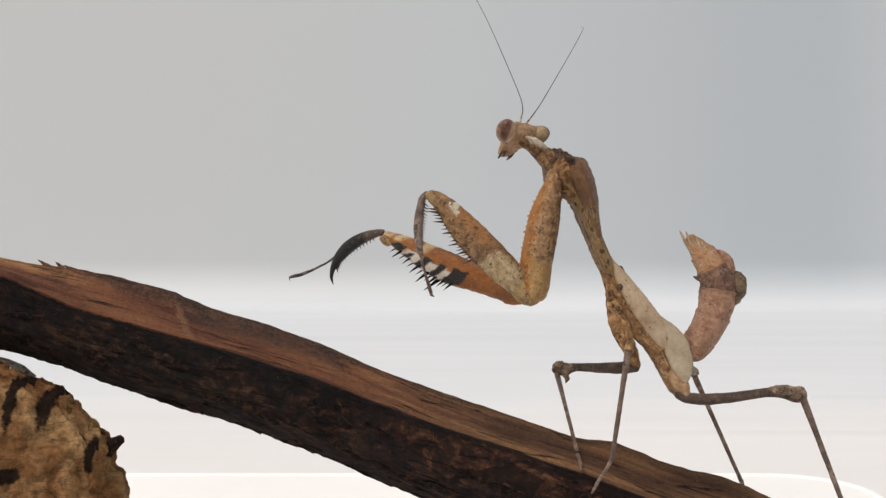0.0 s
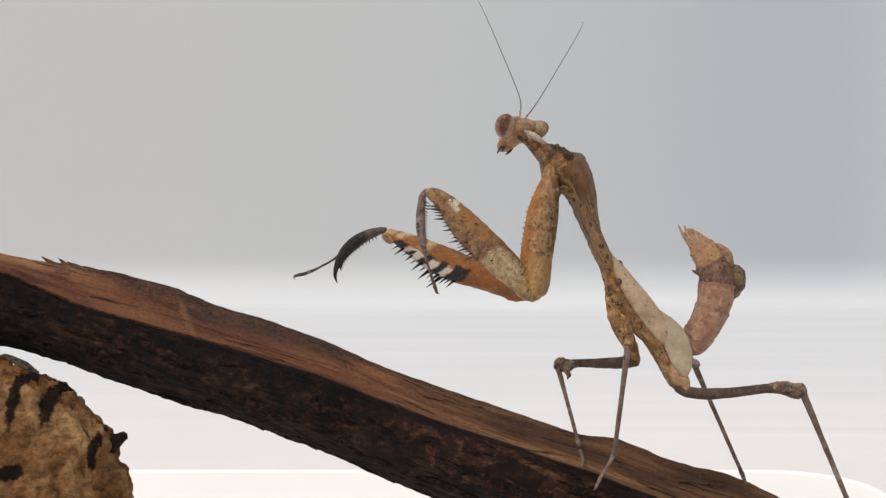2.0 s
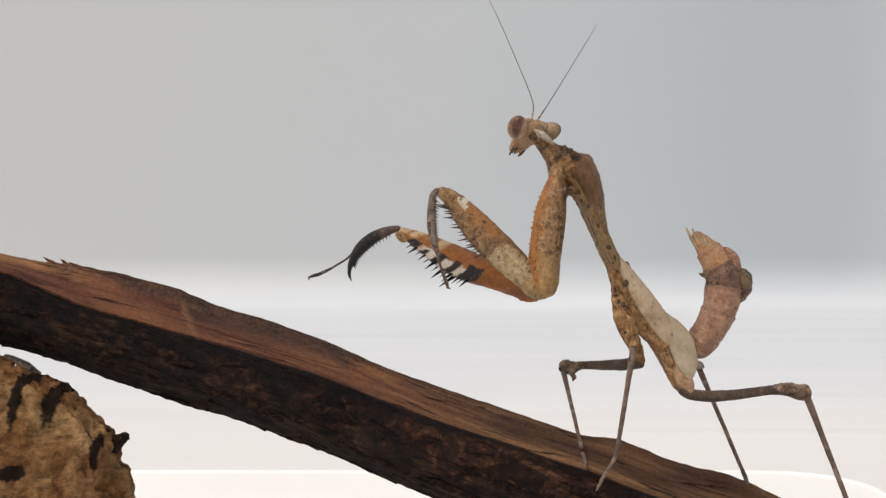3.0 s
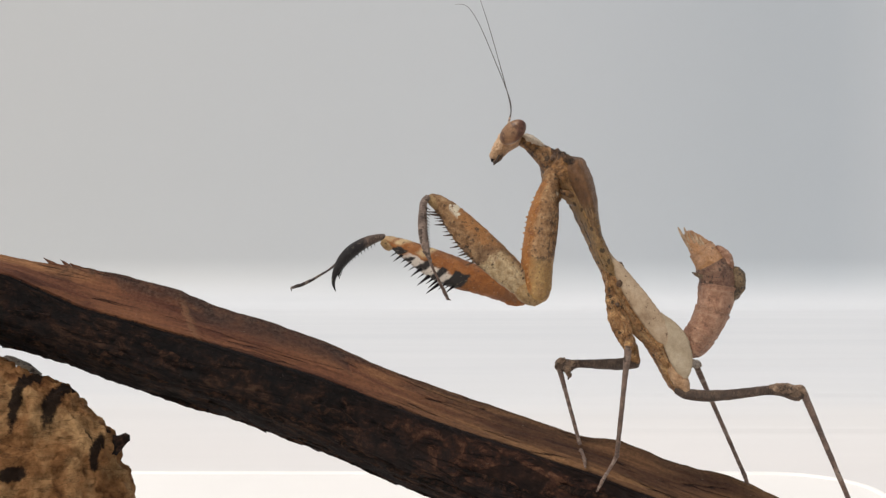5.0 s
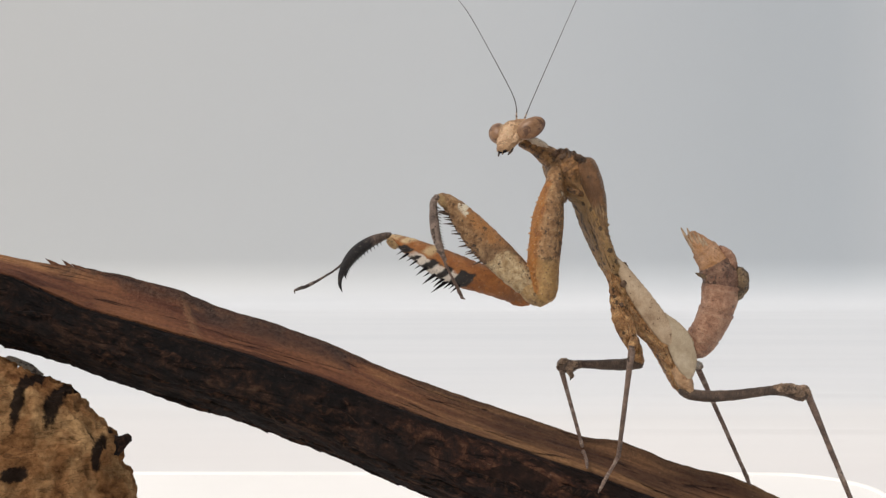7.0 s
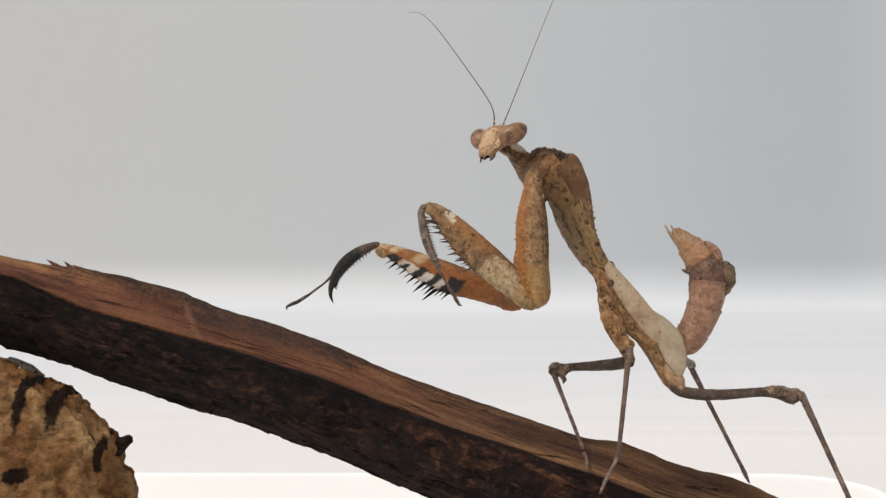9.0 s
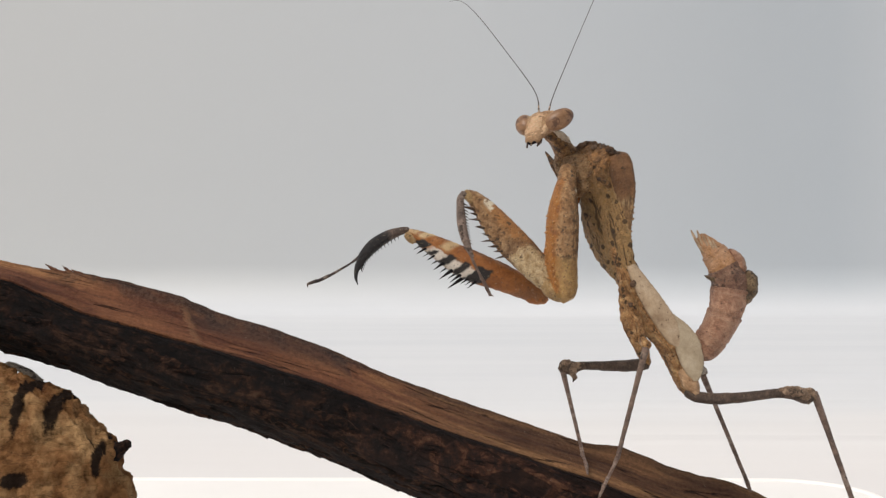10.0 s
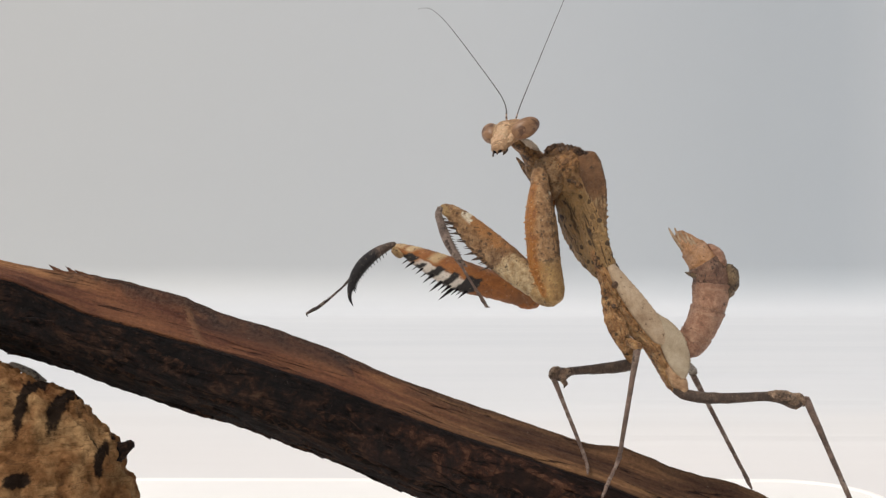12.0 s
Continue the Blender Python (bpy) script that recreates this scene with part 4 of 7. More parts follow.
def splinter_material():
    m, nt, b = surface("bare splinter", 0.75, 0.2)
    v = mm_coords(nt)
    n = noise_tex(nt, v, 1.2, 5, 0.7)
    link(nt, ramp(nt, n, [(0.3, (0.05, 0.02, 0.010)), (0.55, (0.125, 0.050, 0.024)), (0.75, (0.21, 0.10, 0.05))]), b.inputs["Base Color"])
    relief(nt, b, n, 0.9, 0.5)
    return m


bark_mat, splinter_mat = bark_material(), splinter_material()
rnd = random.Random(4)
for x in np.arange(-57, 46, 1.7):
    v = rnd.choice((0.36, 0.42, 0.46, 0.5, 0.55, 0.57))
    part("bark_flake", flake(x + rnd.uniform(-1, 1), v + rnd.uniform(-0.03, 0.03), rnd.uniform(1.8, 5.5), rnd.uniform(0.2, 0.5), rnd.uniform(0.05, 0.14), rnd.uniform(0.0, 0.12), rnd.uniform(-0.12, 0.12)), bark_mat, branch)
for x in np.arange(-56, 3, 3.1):
    part("bark_flake", flake(x + rnd.uniform(-1.2, 1.2), rnd.uniform(0.56, 0.62), rnd.uniform(1.8, 4.2), rnd.uniform(0.5, 1.0), rnd.uniform(0.12, 0.3), rnd.uniform(0.0, 0.22)), bark_mat, branch)


def splinter(x, v, length, rise, width):
    """A pointed sliver of wood, torn up towards -x."""
    p, t, out = branch_point(x, v)
    root = p + t * length - out * 0.3
    tip = p + out * rise
    rows = [(*root.lerp(tip, f), w, 0.7 * w) for f, w in ((0, width), (0.35, 0.9 * width), (0.7, 0.5 * width), (1, 0.03))]
    return loft(bmesh.new(), rows, n=8, m=6, amp=0.12, freq=1.3, seed=x)


for x, v, length, rise, width in ((-58.9, 0.0, 2.6, 0.75, 0.42), (-57.9, 0.02, 3.2, 0.5, 0.4), (-56.1, 0.0, 2.4, 0.95, 0.38), (-55.2, 0.015, 3.0, 0.55, 0.45), (-53.8, 0.03, 2.8, 0.3, 0.36), (-51.5, 0.02, 2.2, 0.25, 0.3)):
    part("splinter", splinter(x, v, length, rise, width), splinter_mat, branch, "torn orange brown splinter")

# ---- the cork log under the branch ----
LOG = [(-58.65, -4, -77.58, 22.46, 12), (-59.4, -4, -60.52, 21.38, 11), (-60.15, -4, -41.82, 20.46, 11), (-60.75, -4, -32.99, 19.1, 10), (-61.2, -4, -29.2, 17.6, 10), (-61.4, -4, -26.6, 17.6, 9.6), (-62.1, -4, -24.3, 16.9, 9), (-63.5, -4, -21.25, 15.3, 8.5), (-65.1, -4, -18.45, 13.8, 8), (-66.9, -4, -16.7, 11.6, 7), (-69.27, -4, -15.11, 9.77, 6), (-70.62, -4, -13.99, 5.46, 4)]


def build_log():
    bm = bmesh.new()
    loft(bm, LOG, n=150, m=150, amp=0.0, power=0.9, flat=True)
    bm.normal_update()
    for v in bm.verts:
        p = v.co
        d = 0.8 * wobble(p, 0.09, 4.0) + 0.6 * wobble(p, 0.28, 1.0) + 0.55 * wobble(p, 0.75, 2.0) + 0.32 * wobble(p, 1.9, 3.0)
        g = wobble((p.x * 0.22, p.y * 0.22, p.z * 0.06), 1.0, 6.0)
        d -= 0.9 * max(0.0, 0.1 - abs(g)) * 6
        v.co = p + v.normal * d
    return bm


log = tagged(part("cork_log", build_log(), cork_mat, None, "", (0, 0, 0)), "tan cork bark log with black scorched patches under the branch", "log")
stub = bmesh.new()
loft(stub, [(-46.0, -3.5, -27.0, 2.0, 2.2), (-44.4, -3.3, -26.2, 1.3, 1.4), (-43.5, -3.2, -25.7, 0.85, 0.9), (-42.75, -3.2, -25.25, 0.6, 0.62)], n=14, m=14, amp=0.2, freq=0.9)
part("broken_stub", stub, bark_mat, log, "short dark broken knot")

limb("loose_bark", [(-60.31, 0, -14.9, 0.2, 0.8), (-58.77, 0, -15.6, 0.34, 1.2), (-57.23, 0, -16.4, 0.42, 1.2), (-55.6, 0, -17.4, 0.2, 0.5)], skin_hip, log, "loose pale grey bark sliver", amp=0.15, freq=0.8)

# ---- the mantis ----
mantis = tagged(new("praying_mantis"), "brown dead-leaf praying mantis standing on the driftwood branch", "mantis")
ORIGIN[mantis] = Vector((26.11, 1.5, -31.79))
mantis.location = ORIGIN[mantis] * MM

# thorax with wing pads
bm = bmesh.new()
loft(bm, [(21.38, 0, -0.31, 0.85, 1.2), (22.77, 0, -3.38, 1.23, 1.6), (24.15, 0, -6.46, 1.77, 2), (26.05, 0, -9.4, 2.1, 2.3), (28.6, 0, -12.35, 1.7, 2.4), (30.45, 0, -15.65, 1.5, 2), (31.62, 0, -18.54, 1.15, 1.5), (32.46, 0, -20, 0.62, 1)], n=60, m=34, amp=0.16, freq=1.7, seed=1)
thorax = part("thorax", bm, skin_brown, mantis, "mottled brown thorax", (32.38, 0, -19.92))
for side in (-1, 1):
    y = side * 2.2
    for what, plan, material, label in (
            ("fore_wing_pad", ((*(22.1, 0, -0.85, 0.12, 0.2), 0.5), (*(22.95, 0, -2.1, 0.42, 0.3), 0.68), (*(24, 0, -3.85, 0.85, 0.42), 0.88), (*(25.38, 0, -6.15, 1.19, 0.46), 1.0), (*(26.85, 0, -8.23, 1.38, 0.46), 1.07), (*(28.46, 0, -10.62, 1.31, 0.34), 1.09), (*(29.54, 0, -12.31, 1, 0.26), 1.08), (*(30.23, 0, -13.38, 0.31, 0.14), 1.05)), skin_pad, "pale cream fore wing pad"),
            ("hind_wing_pad", ((*(28.7, 0, -9.5, 0.7, 0.25), 0.98), (*(29.9, 0, -10.9, 1.2, 0.34), 1.0), (*(30.95, 0, -12.5, 1.6, 0.36), 1.02), (*(31.75, 0, -14.6, 1.62, 0.34), 1.02), (*(32.25, 0, -16.4, 1.2, 0.28), 1.0), (*(32.5, 0, -17.8, 0.45, 0.2), 0.96)), skin_hind_pad, "greyish cream hind wing pad")):
        pad = bmesh.new()
        loft(pad, [(q[0], y * q[5], q[2], q[3], q[4]) for q in plan], n=48, m=22, amp=0.06, seed=2 + side, saw=0.1, saws=22, saw_side=-1)
        part(what, pad, material, thorax, label)
for k, tx in enumerate(((23.95, -1.2, -2.75, 0.46, 0.4), (23.7, -2.3, -5.07, 0.42, 0.4), (22.81, -1.2, -3.89, 0.35, 0.4), (23.31, -2.8, -7.92, 0.27, 0.4))):
    b2 = bmesh.new()
    r = tx[3]
    loft(b2, [(tx[0], tx[1], tx[2] - r, r * 0.7, r * 0.7), (tx[0], tx[1], tx[2], r * 1.1, r), (tx[0] + 0.1, tx[1], tx[2] + r * 0.9, r * 0.4, r * 0.4)], n=8, m=10, amp=0.22, freq=2.2, seed=40 + k)
    part("tubercle", b2, crest, thorax, "dark tubercle")
limb("mid_coxa", [(22.31, -1, -4.89, 0.31, 0.5), (22.76, -1.5, -7.16, 0.85, 0.8), (23.59, -2, -9.94, 1.31, 1.1), (24.38, -2.3, -12.19, 1.15, 1.2), (24.87, -2.5, -13.84, 0.62, 0.8)], skin_brown, thorax, amp=0.2, seed=3, n=34, m=18)
limb("mid_coxa", [(24.57, 1.6, -11.59, 0.92, 0.9), (25.89, 2, -14.11, 1, 1), (26.8, 2.3, -16.17, 0.62, 0.8)], skin_brown, thorax, amp=0.12, seed=4)
limb("hind_coxa", [(30.97, -1.2, -16.33, 0.92, 0.9), (32.13, -1.5, -18.5, 1.08, 0.9), (32.71, -1.6, -19.7, 0.62, 0.7)], skin_head, thorax, "tan hind coxa", amp=0.08, seed=5)

# abdomen, curled up over the back
ABDOMEN = spline([(32.77, 0, -12.69, 1.23, 1.9), (33.85, 0, -13.62, 1.92, 2.5), (35.31, 0, -11.77, 2.23, 3), (36.62, 0, -9.31, 2.31, 3.2), (37.38, 0, -6.69, 2.62, 3.1), (37.54, 0, -4.54, 2.69, 2.8), (36.46, 0, -2.23, 2.23, 2.3), (35.31, 0, -0.62, 1.73, 1.8), (34.23, 0, 0.69, 1.15, 1.3), (33.54, 0, 1.54, 0.73, 0.9)], 60)
abdomen = part("abdomen", loft(bmesh.new(), [tuple(q[:3]) + (q[3] * 0.9, q[4] * 0.9) for q in ABDOMEN[::6]], n=40, m=16, amp=0.05), skin_abdomen, mantis, "pinkish brown curled abdomen", (33.69, 0, -13.38))
for k, (lo, hi, mat) in enumerate(((0, 13, skin_abdomen), (11, 22, skin_abdomen), (20, 31, skin_abdomen), (29, 39, skin_band), (37, 47, skin_tail), (45, 60, skin_tail))):
    rings = []
    for i in range(lo, hi + 1, 2 if k < 5 else 3):
        f = (i - lo) / (hi - lo)
        flare = 0.93 + 0.085 * f ** 2
        q = ABDOMEN[i]
        rings.append((q[0], q[1], q[2], q[3] * flare, q[4] * flare))
    limb("segment", rings, mat, abdomen, "tan end segment" if mat is skin_tail else "", n=16, m=30, amp=0.11, freq=1.9, seed=6 + k)
limb("abdominal_lobe", [(39.73, -1, -3.28, 0.62, 0.8), (39.95, -1, -4.13, 1, 1.2), (39.95, -1, -5.12, 1.08, 1.4), (39.65, -1, -6.19, 1, 1.3), (39.11, -1, -7.26, 0.62, 0.9), (38.58, -1, -8.02, 0.23, 0.4)], skin_dark_lobe, abdomen, "dark grey brown leaf-like lobe", amp=0.3, freq=1.2, n=26, m=22, seed=7)
limb("abdominal_lobe", [(37.18, -0.8, -0.23, 0.23, 0.6), (38.02, -0.8, -0.99, 0.69, 1.1), (38.63, -0.8, -2.14, 0.77, 1.2), (38.79, -0.8, -3.14, 0.62, 1), (38.63, -0.8, -3.9, 0.31, 0.5)], skin_abdomen, abdomen, amp=0.24, seed=8, n=20, m=16)
limb("abdominal_lobe", [(35.5, -0.8, -4.28, 0.38, 0.6), (34.7, -0.9, -4.1, 0.28, 0.4), (33.85, -0.9, -3.7, 0.06, 0.12)], skin_dark_lobe, abdomen, amp=0.08, seed=9)
for k in range(5):
    x, z = 1218 + 8 * k, 440 + 3 * k
    tip = ((1202, 409), (1212, 410), (1219, 415), (1228, 421), (1237, 428))[k]
    pts = [(x - 778, 433 - z), ((2 * x + tip[0]) / 3 - 787, 441 - (z + tip[1]) / 2), (tip[0] - 784, 441 - tip[1])]
    dep = (-0.4, -0.7, -1.05, -1.25, -1.35)[k]
    cols = [(a / 13, dep, b / 13, w, w) for (a, b), w in zip(pts, (0.3, 0.22, 0.09))]
    limb("tail_finger", cols, skin_tip, abdomen, "cream tail finger", n=10, m=10, amp=0.04)

# prothorax: a narrow stalk, a block over the fore coxae and a leaf-like shield
bm = bmesh.new()
loft(bm, [(23.69, 0, -4.69, 1.15, 1.5), (21.92, 0.5, -1.62, 1.08, 3.1), (20.69, 0.9, 1.31, 1, 4.2), (19.54, 0.9, 4.08, 1.08, 4.3), (18.54, 0.5, 6.69, 1.31, 3.7), (17.31, 0, 8.69, 2, 3), (16.54, 0, 10.54, 2.23, 3.5), (15.85, 0, 11.85, 1.69, 3.1), (15.08, 0, 12.62, 1, 2)], n=90, m=48, amp=0.28, freq=1.9, seed=11)
prothorax = part("prothorax", bm, skin_spotted, mantis, "mottled brown stalk-like prothorax", (23.38, 0, -3.77))

# the shield is a lens: thin from the side, broad across the back, with a toothed rim
shield = bmesh.new()
loft(shield, [(22.77, 0, -3.31, 0.62, 1.5), (21.77, 0, -1.08, 0.77, 2.2), (20.85, 0, 1.23, 0.85, 3.1), (20.15, 0, 3.92, 1.08, 4.4), (19.46, 0, 6.69, 1.54, 5.5), (18.69, 0, 9, 1.81, 5.9), (18.15, 0, 10.5, 1.78, 5.9), (18.0, 0, 11.3, 1.65, 5.3), (17.8, 0, 11.9, 1.35, 3.9)], n=90, m=40, amp=0.14, freq=1.7, seed=30, power=1.15, saw=0.03, saws=26, saw_side=1, rim=0.016)
part("shield", shield, skin_shield, prothorax, "broad leaf-like brown shield")
rnd = random.Random(8)
for k in range(20):
    dep = rnd.uniform(-3.4, 2.4)
    px = rnd.uniform(14.6, 16.9) + 0.08 * dep * dep
    rise = float(np.interp(px, [14.6, 15.4, 16.6, 18.5], [12.6, 12.95, 12.8, 12.4])) - 0.05 * dep * dep
    tall = rnd.uniform(-0.05, 0.3)
    b2 = bmesh.new()
    loft(b2, [(px, dep, rise - 0.55, 0.3, 0.3), (px - 0.03, dep, rise - 0.1, 0.2, 0.2), (px - 0.08, dep, rise + tall, 0.06, 0.06)], n=6, m=8, amp=0.14, freq=2.0, seed=k)
    part("tubercle", b2, crest, prothorax, "dark tubercle")
for side in (-1, 1):
    limb("crest_ridge", [(14.4, -0.6 * side, 12.8, 0.25, 0.5), (15.0, 0.3 * side, 13.05, 0.45, 0.7), (15.8, 1.4 * side, 12.8, 0.45, 0.75), (16.6, 2.5 * side, 12.25, 0.45, 0.75), (17.3, 3.5 * side, 11.6, 0.4, 0.7), (17.9, 4.5 * side, 10.9, 0.25, 0.5)], crest_skin, prothorax, "dark jagged crest", amp=0.42, freq=2.6, seed=70 + side, n=56, m=20)
limb("shoulder", [(15.0, 1.2, 11.8, 1.3, 2.7), (15.05, 1.4, 10.5, 1.35, 3.3), (15.35, 1.4, 9.0, 1.3, 3.5), (15.6, 1.1, 7.7, 1.15, 2.9), (15.6, 0.8, 6.8, 0.7, 1.7)], skin_shoulder, prothorax, "mottled tan shoulder", amp=0.2, freq=1.5, seed=71, n=30, m=28)
# dark lump over the coxal socket, stands in for the shade there
limb("coxal_socket", [(15.57, -2.5, 7.86, 0.23, 0.3), (16.23, -2.75, 7.62, 0.38, 0.4), (16.98, -2.75, 7.32, 0.46, 0.4), (17.6, -2.6, 6.95, 0.23, 0.3)], skin_neck, prothorax, "dark lump for the shade in the coxal socket", amp=0.22, seed=44, n=16, m=14)
limb("throat_skin", [(15.8, 3.0, 9.4, 1.2, 1.4), (15.1, 4.1, 10.9, 1.15, 1.25), (14.65, 4.7, 12.1, 0.9, 1.0), (14.3, 5.0, 13.1, 0.3, 0.4)], skin_shoulder, prothorax, "", amp=0.15, seed=55, n=18, m=16)
limb("shoulder_flap", [(17.9, 5.0, 9.1, 1.3, 0.8), (16.5, 6.2, 10.9, 1.05, 0.5), (15.25, 6.8, 12.5, 0.65, 0.32), (13.95, 7.2, 14.2, 0.12, 0.1)], skin_neck, prothorax, "dark shoulder flap", amp=0.12, seed=12)
neck = limb("neck", [(15.6, -0.2, 10.4, 1.7, 2.0), (14.8, 0, 11.75, 1.55, 1.85), (13.69, 0, 12.85, 1.3, 1.5), (12.46, 0, 13.85, 1, 1.15), (11.23, 0, 14.54, 0.77, 1), (10.54, 0, 14.92, 0.62, 0.8)], skin_neck, mantis, "short brown neck", (15.85, 0, 10.85), amp=0.1, seed=13)
limb("collar", [(14.12, -0.3, 13.59, 0.19, 0.7), (13.19, -0.5, 14.18, 0.46, 1.2), (12.19, -0.5, 14.8, 0.46, 1.2), (11.28, -0.3, 15.28, 0.19, 0.6)], skin_collar, neck, "frayed cream collar", amp=0.22, freq=2.4, seed=14, n=40, m=20, saw=0.4, saws=9, saw_side=-1)

# head, facing along -x
bm = bmesh.new()
loft(bm, [(1.0, 0, 0.85, 0.75, 2.3), (0.45, 0, 0.5, 1.3, 2.75), (-0.45, 0, -0.35, 1.4, 2.35), (-1.4, 0, -1.45, 1.02, 1.6), (-2.2, 0, -2.35, 0.85, 1.2), (-2.7, 0, -2.85, 0.55, 0.9)], n=44, m=32, amp=0.15, freq=2.2, seed=15)
head = part("head", bm, skin_head, mantis, "pale brown triangular head", (0, 0, 0))
for side in (-1, 1):
    b2 = bmesh.new()
    out = Vector((1.4, 1.15 * side, 1.1)).normalized()
    turn = out.to_track_quat("Z", "Y").to_matrix()
    ball(b2, (0.05, 2.7 * side, 0.25), (1.36, 1.34, 2.2), turn, n=18, m=24, pole=turn.transposed() @ Vector((-0.5, 0.86 * side, 0.08)), rear=turn.transposed() @ Vector((1, 0, 0)))
    part("eye", b2, skin_eye, head, "glossy brown compound eye")
    limb("brow", [(0.75, 2.3 * side, 0.95, 0.45, 0.4), (0.4, 1.6 * side, 1.1, 0.62, 0.5), (0.1, 0.8 * side, 1.2, 0.6, 0.5), (0.0, 0.0, 1.2, 0.5, 0.45)], skin_head, head, n=16, m=16, amp=0.05, seed=60 + side)
    limb("cheek", [(-0.9, 1.5 * side, -0.5, 0.35, 0.3), (-1.35, 1.35 * side, -1.1, 0.5, 0.42), (-1.8, 1.1 * side, -1.8, 0.42, 0.35), (-2.15, 0.8 * side, -2.3, 0.2, 0.2)], skin_face, head, "crinkled pale cheek", n=12, m=12, amp=0.2, freq=2.4, seed=62 + side)
    limb("mandible", [(-2.3, 0.42 * side, -2.6, 0.36, 0.36), (-2.6, 0.42 * side, -3.0, 0.28, 0.28), (-2.75, 0.12 * side, -3.3, 0.08, 0.08)], black_horn, head, "black mandible", n=8, m=8, amp=0.02)
    limb("palp", [(-1.75, 0.85 * side, -2.3, 0.17, 0.17), (-1.95, 1.05 * side, -3.0, 0.15, 0.15), (-2.5, 0.8 * side, -3.6, 0.12, 0.12)], brown_horn, head, n=8, m=6, amp=0.0)
    limb("palp", [(-1.3, 0.6 * side, -2.1, 0.2, 0.2), (-1.5, 0.75 * side, -2.75, 0.17, 0.17), (-1.95, 0.5 * side, -3.25, 0.12, 0.12)], crest, head, n=8, m=6, amp=0.0)


limb("face_plate", [(-0.15, 0, 1.25, 0.3, 0.8), (-0.8, 0, 0.6, 0.6, 1.2), (-1.3, 0, -0.15, 0.65, 1.2), (-1.85, 0, -1.0, 0.6, 1.1), (-2.4, 0, -1.85, 0.45, 0.9), (-2.75, 0, -2.5, 0.25, 0.55)], skin_face, head, "crinkled cream face plate", n=26, m=26, amp=0.26, freq=1.9, seed=64)


def antenna(side):
    bm = bmesh.new()
    # a short upright root, then a long thread set off to one side
    far = side < 0
    rows = [(0, 0, -0.3, 0.15, 0.15), (0.42, 0, 0.35, 0.13, 0.13), (0.92, 0, 1.0, 0.08, 0.08), (1.4, 0, 2.2, 0.066, 0.066), (1.62, 0, 4.2, 0.06, 0.06), (1.72, 0, 9.0, 0.052, 0.052), (1.72, 0, 14.4, 0.044, 0.044)]
    rows += [(1.35, 0, 17.3, 0.034, 0.034), (0.75, 0, 18.4, 0.028, 0.028), (-0.3, 0, 19.0, 0.018, 0.018)] if far else [(1.5, 0, 18.5, 0.036, 0.036), (1.2, 0, 21.5, 0.028, 0.028), (0.5, 0, 23.0, 0.018, 0.018)]
    loft(bm, rows, n=80, m=6, amp=0.0)
    return part("antenna", bm, feeler, head, "fine dark thread-like antenna", (0, 0, 0))


antenna_near, antenna_far = antenna(1), antenna(-1)

# fore legs
coxa_near = limb("fore_coxa", [(15.3, -1.2, 10.6, 0.8, 1.0), (15.0, -1.5, 9.6, 1.15, 1.5), (14.78, -1.75, 8.5, 1.27, 1.95), (14.32, -2.13, 7.12, 1.56, 2.5), (13.58, -2.59, 4.23, 2.05, 2.95), (12.98, -3.05, 1.2, 2.16, 2.8), (12.42, -3.51, -1.8, 2.12, 2.35), (12.3, -4.1, -4.41, 1.85, 2.05), (12.1, -4.4, -5.9, 1.62, 1.75), (11.95, -4.5, -6.6, 1.2, 1.3)], skin_coxa, mantis, "spiny orange and tan fore coxa", (15.11, -1.9, 9.03), n=64, m=36, amp=0.11, freq=1.9, seed=16)
coxa_far = limb("fore_coxa", [(15.05, 2.6, 9.63, 0.6, 0.9), (14.95, 2.8, 7.53, 0.85, 1.2), (14.1, 3.2, 4.4, 1.2, 1.4), (13.08, 3.6, 1.26, 1.38, 1.4), (12.33, 4, -1.9, 1.46, 1.4), (11.57, 4.34, -4.67, 1.38, 1.3), (10.95, 4.6, -6.9, 0.92, 1)], skin_orange, mantis, "orange inner fore coxa", (15.03, 2.6, 9.32), n=64, m=36, amp=0.11, freq=1.9, seed=17)
femur_near = limb("fore_femur", [(-2.01, -4.6, 7.15, 0.54, 0.7), (-0.89, -4.6, 6.78, 0.92, 0.9), (0.82, -4.54, 5.14, 1.46, 1.1), (2.68, -4.46, 2.91, 1.92, 1.25), (4.77, -4.4, 0.67, 2.15, 1.3), (7.02, -4.32, -1.57, 2.08, 1.3), (9.26, -4.26, -3.81, 1.85, 1.3), (10.92, -4, -5.46, 1.31, 0.9), (11.83, -3.9, -6.36, 0.77, 0.7)], skin_femur, mantis, "mottled tan fore femur with pale patch", (12.1, -4.2, -6.8), n=64, m=36, amp=0.11, freq=1.9, seed=18)
femur_far = limb("fore_femur", [(-8.31, 4.2, 1.9, 0.62, 0.7), (-6.65, 4.2, 1.27, 1, 0.9), (-3.88, 4.28, -0.24, 1.62, 1.1), (-0.95, 4.36, -1.82, 2.08, 1.2), (1.9, 4.42, -3.09, 2.15, 1.3), (4.84, 4.48, -4.12, 1.92, 1.3), (7.61, 4.54, -5.31, 1.69, 1.3), (9.84, 4.6, -6.43, 1.31, 1.2), (10.95, 4.6, -7.06, 0.77, 0.9)], skin_inner, mantis, "orange inner fore femur barred black and white", (10.95, 4.6, -7.06), n=64, m=36, amp=0.11, freq=1.9, seed=19)
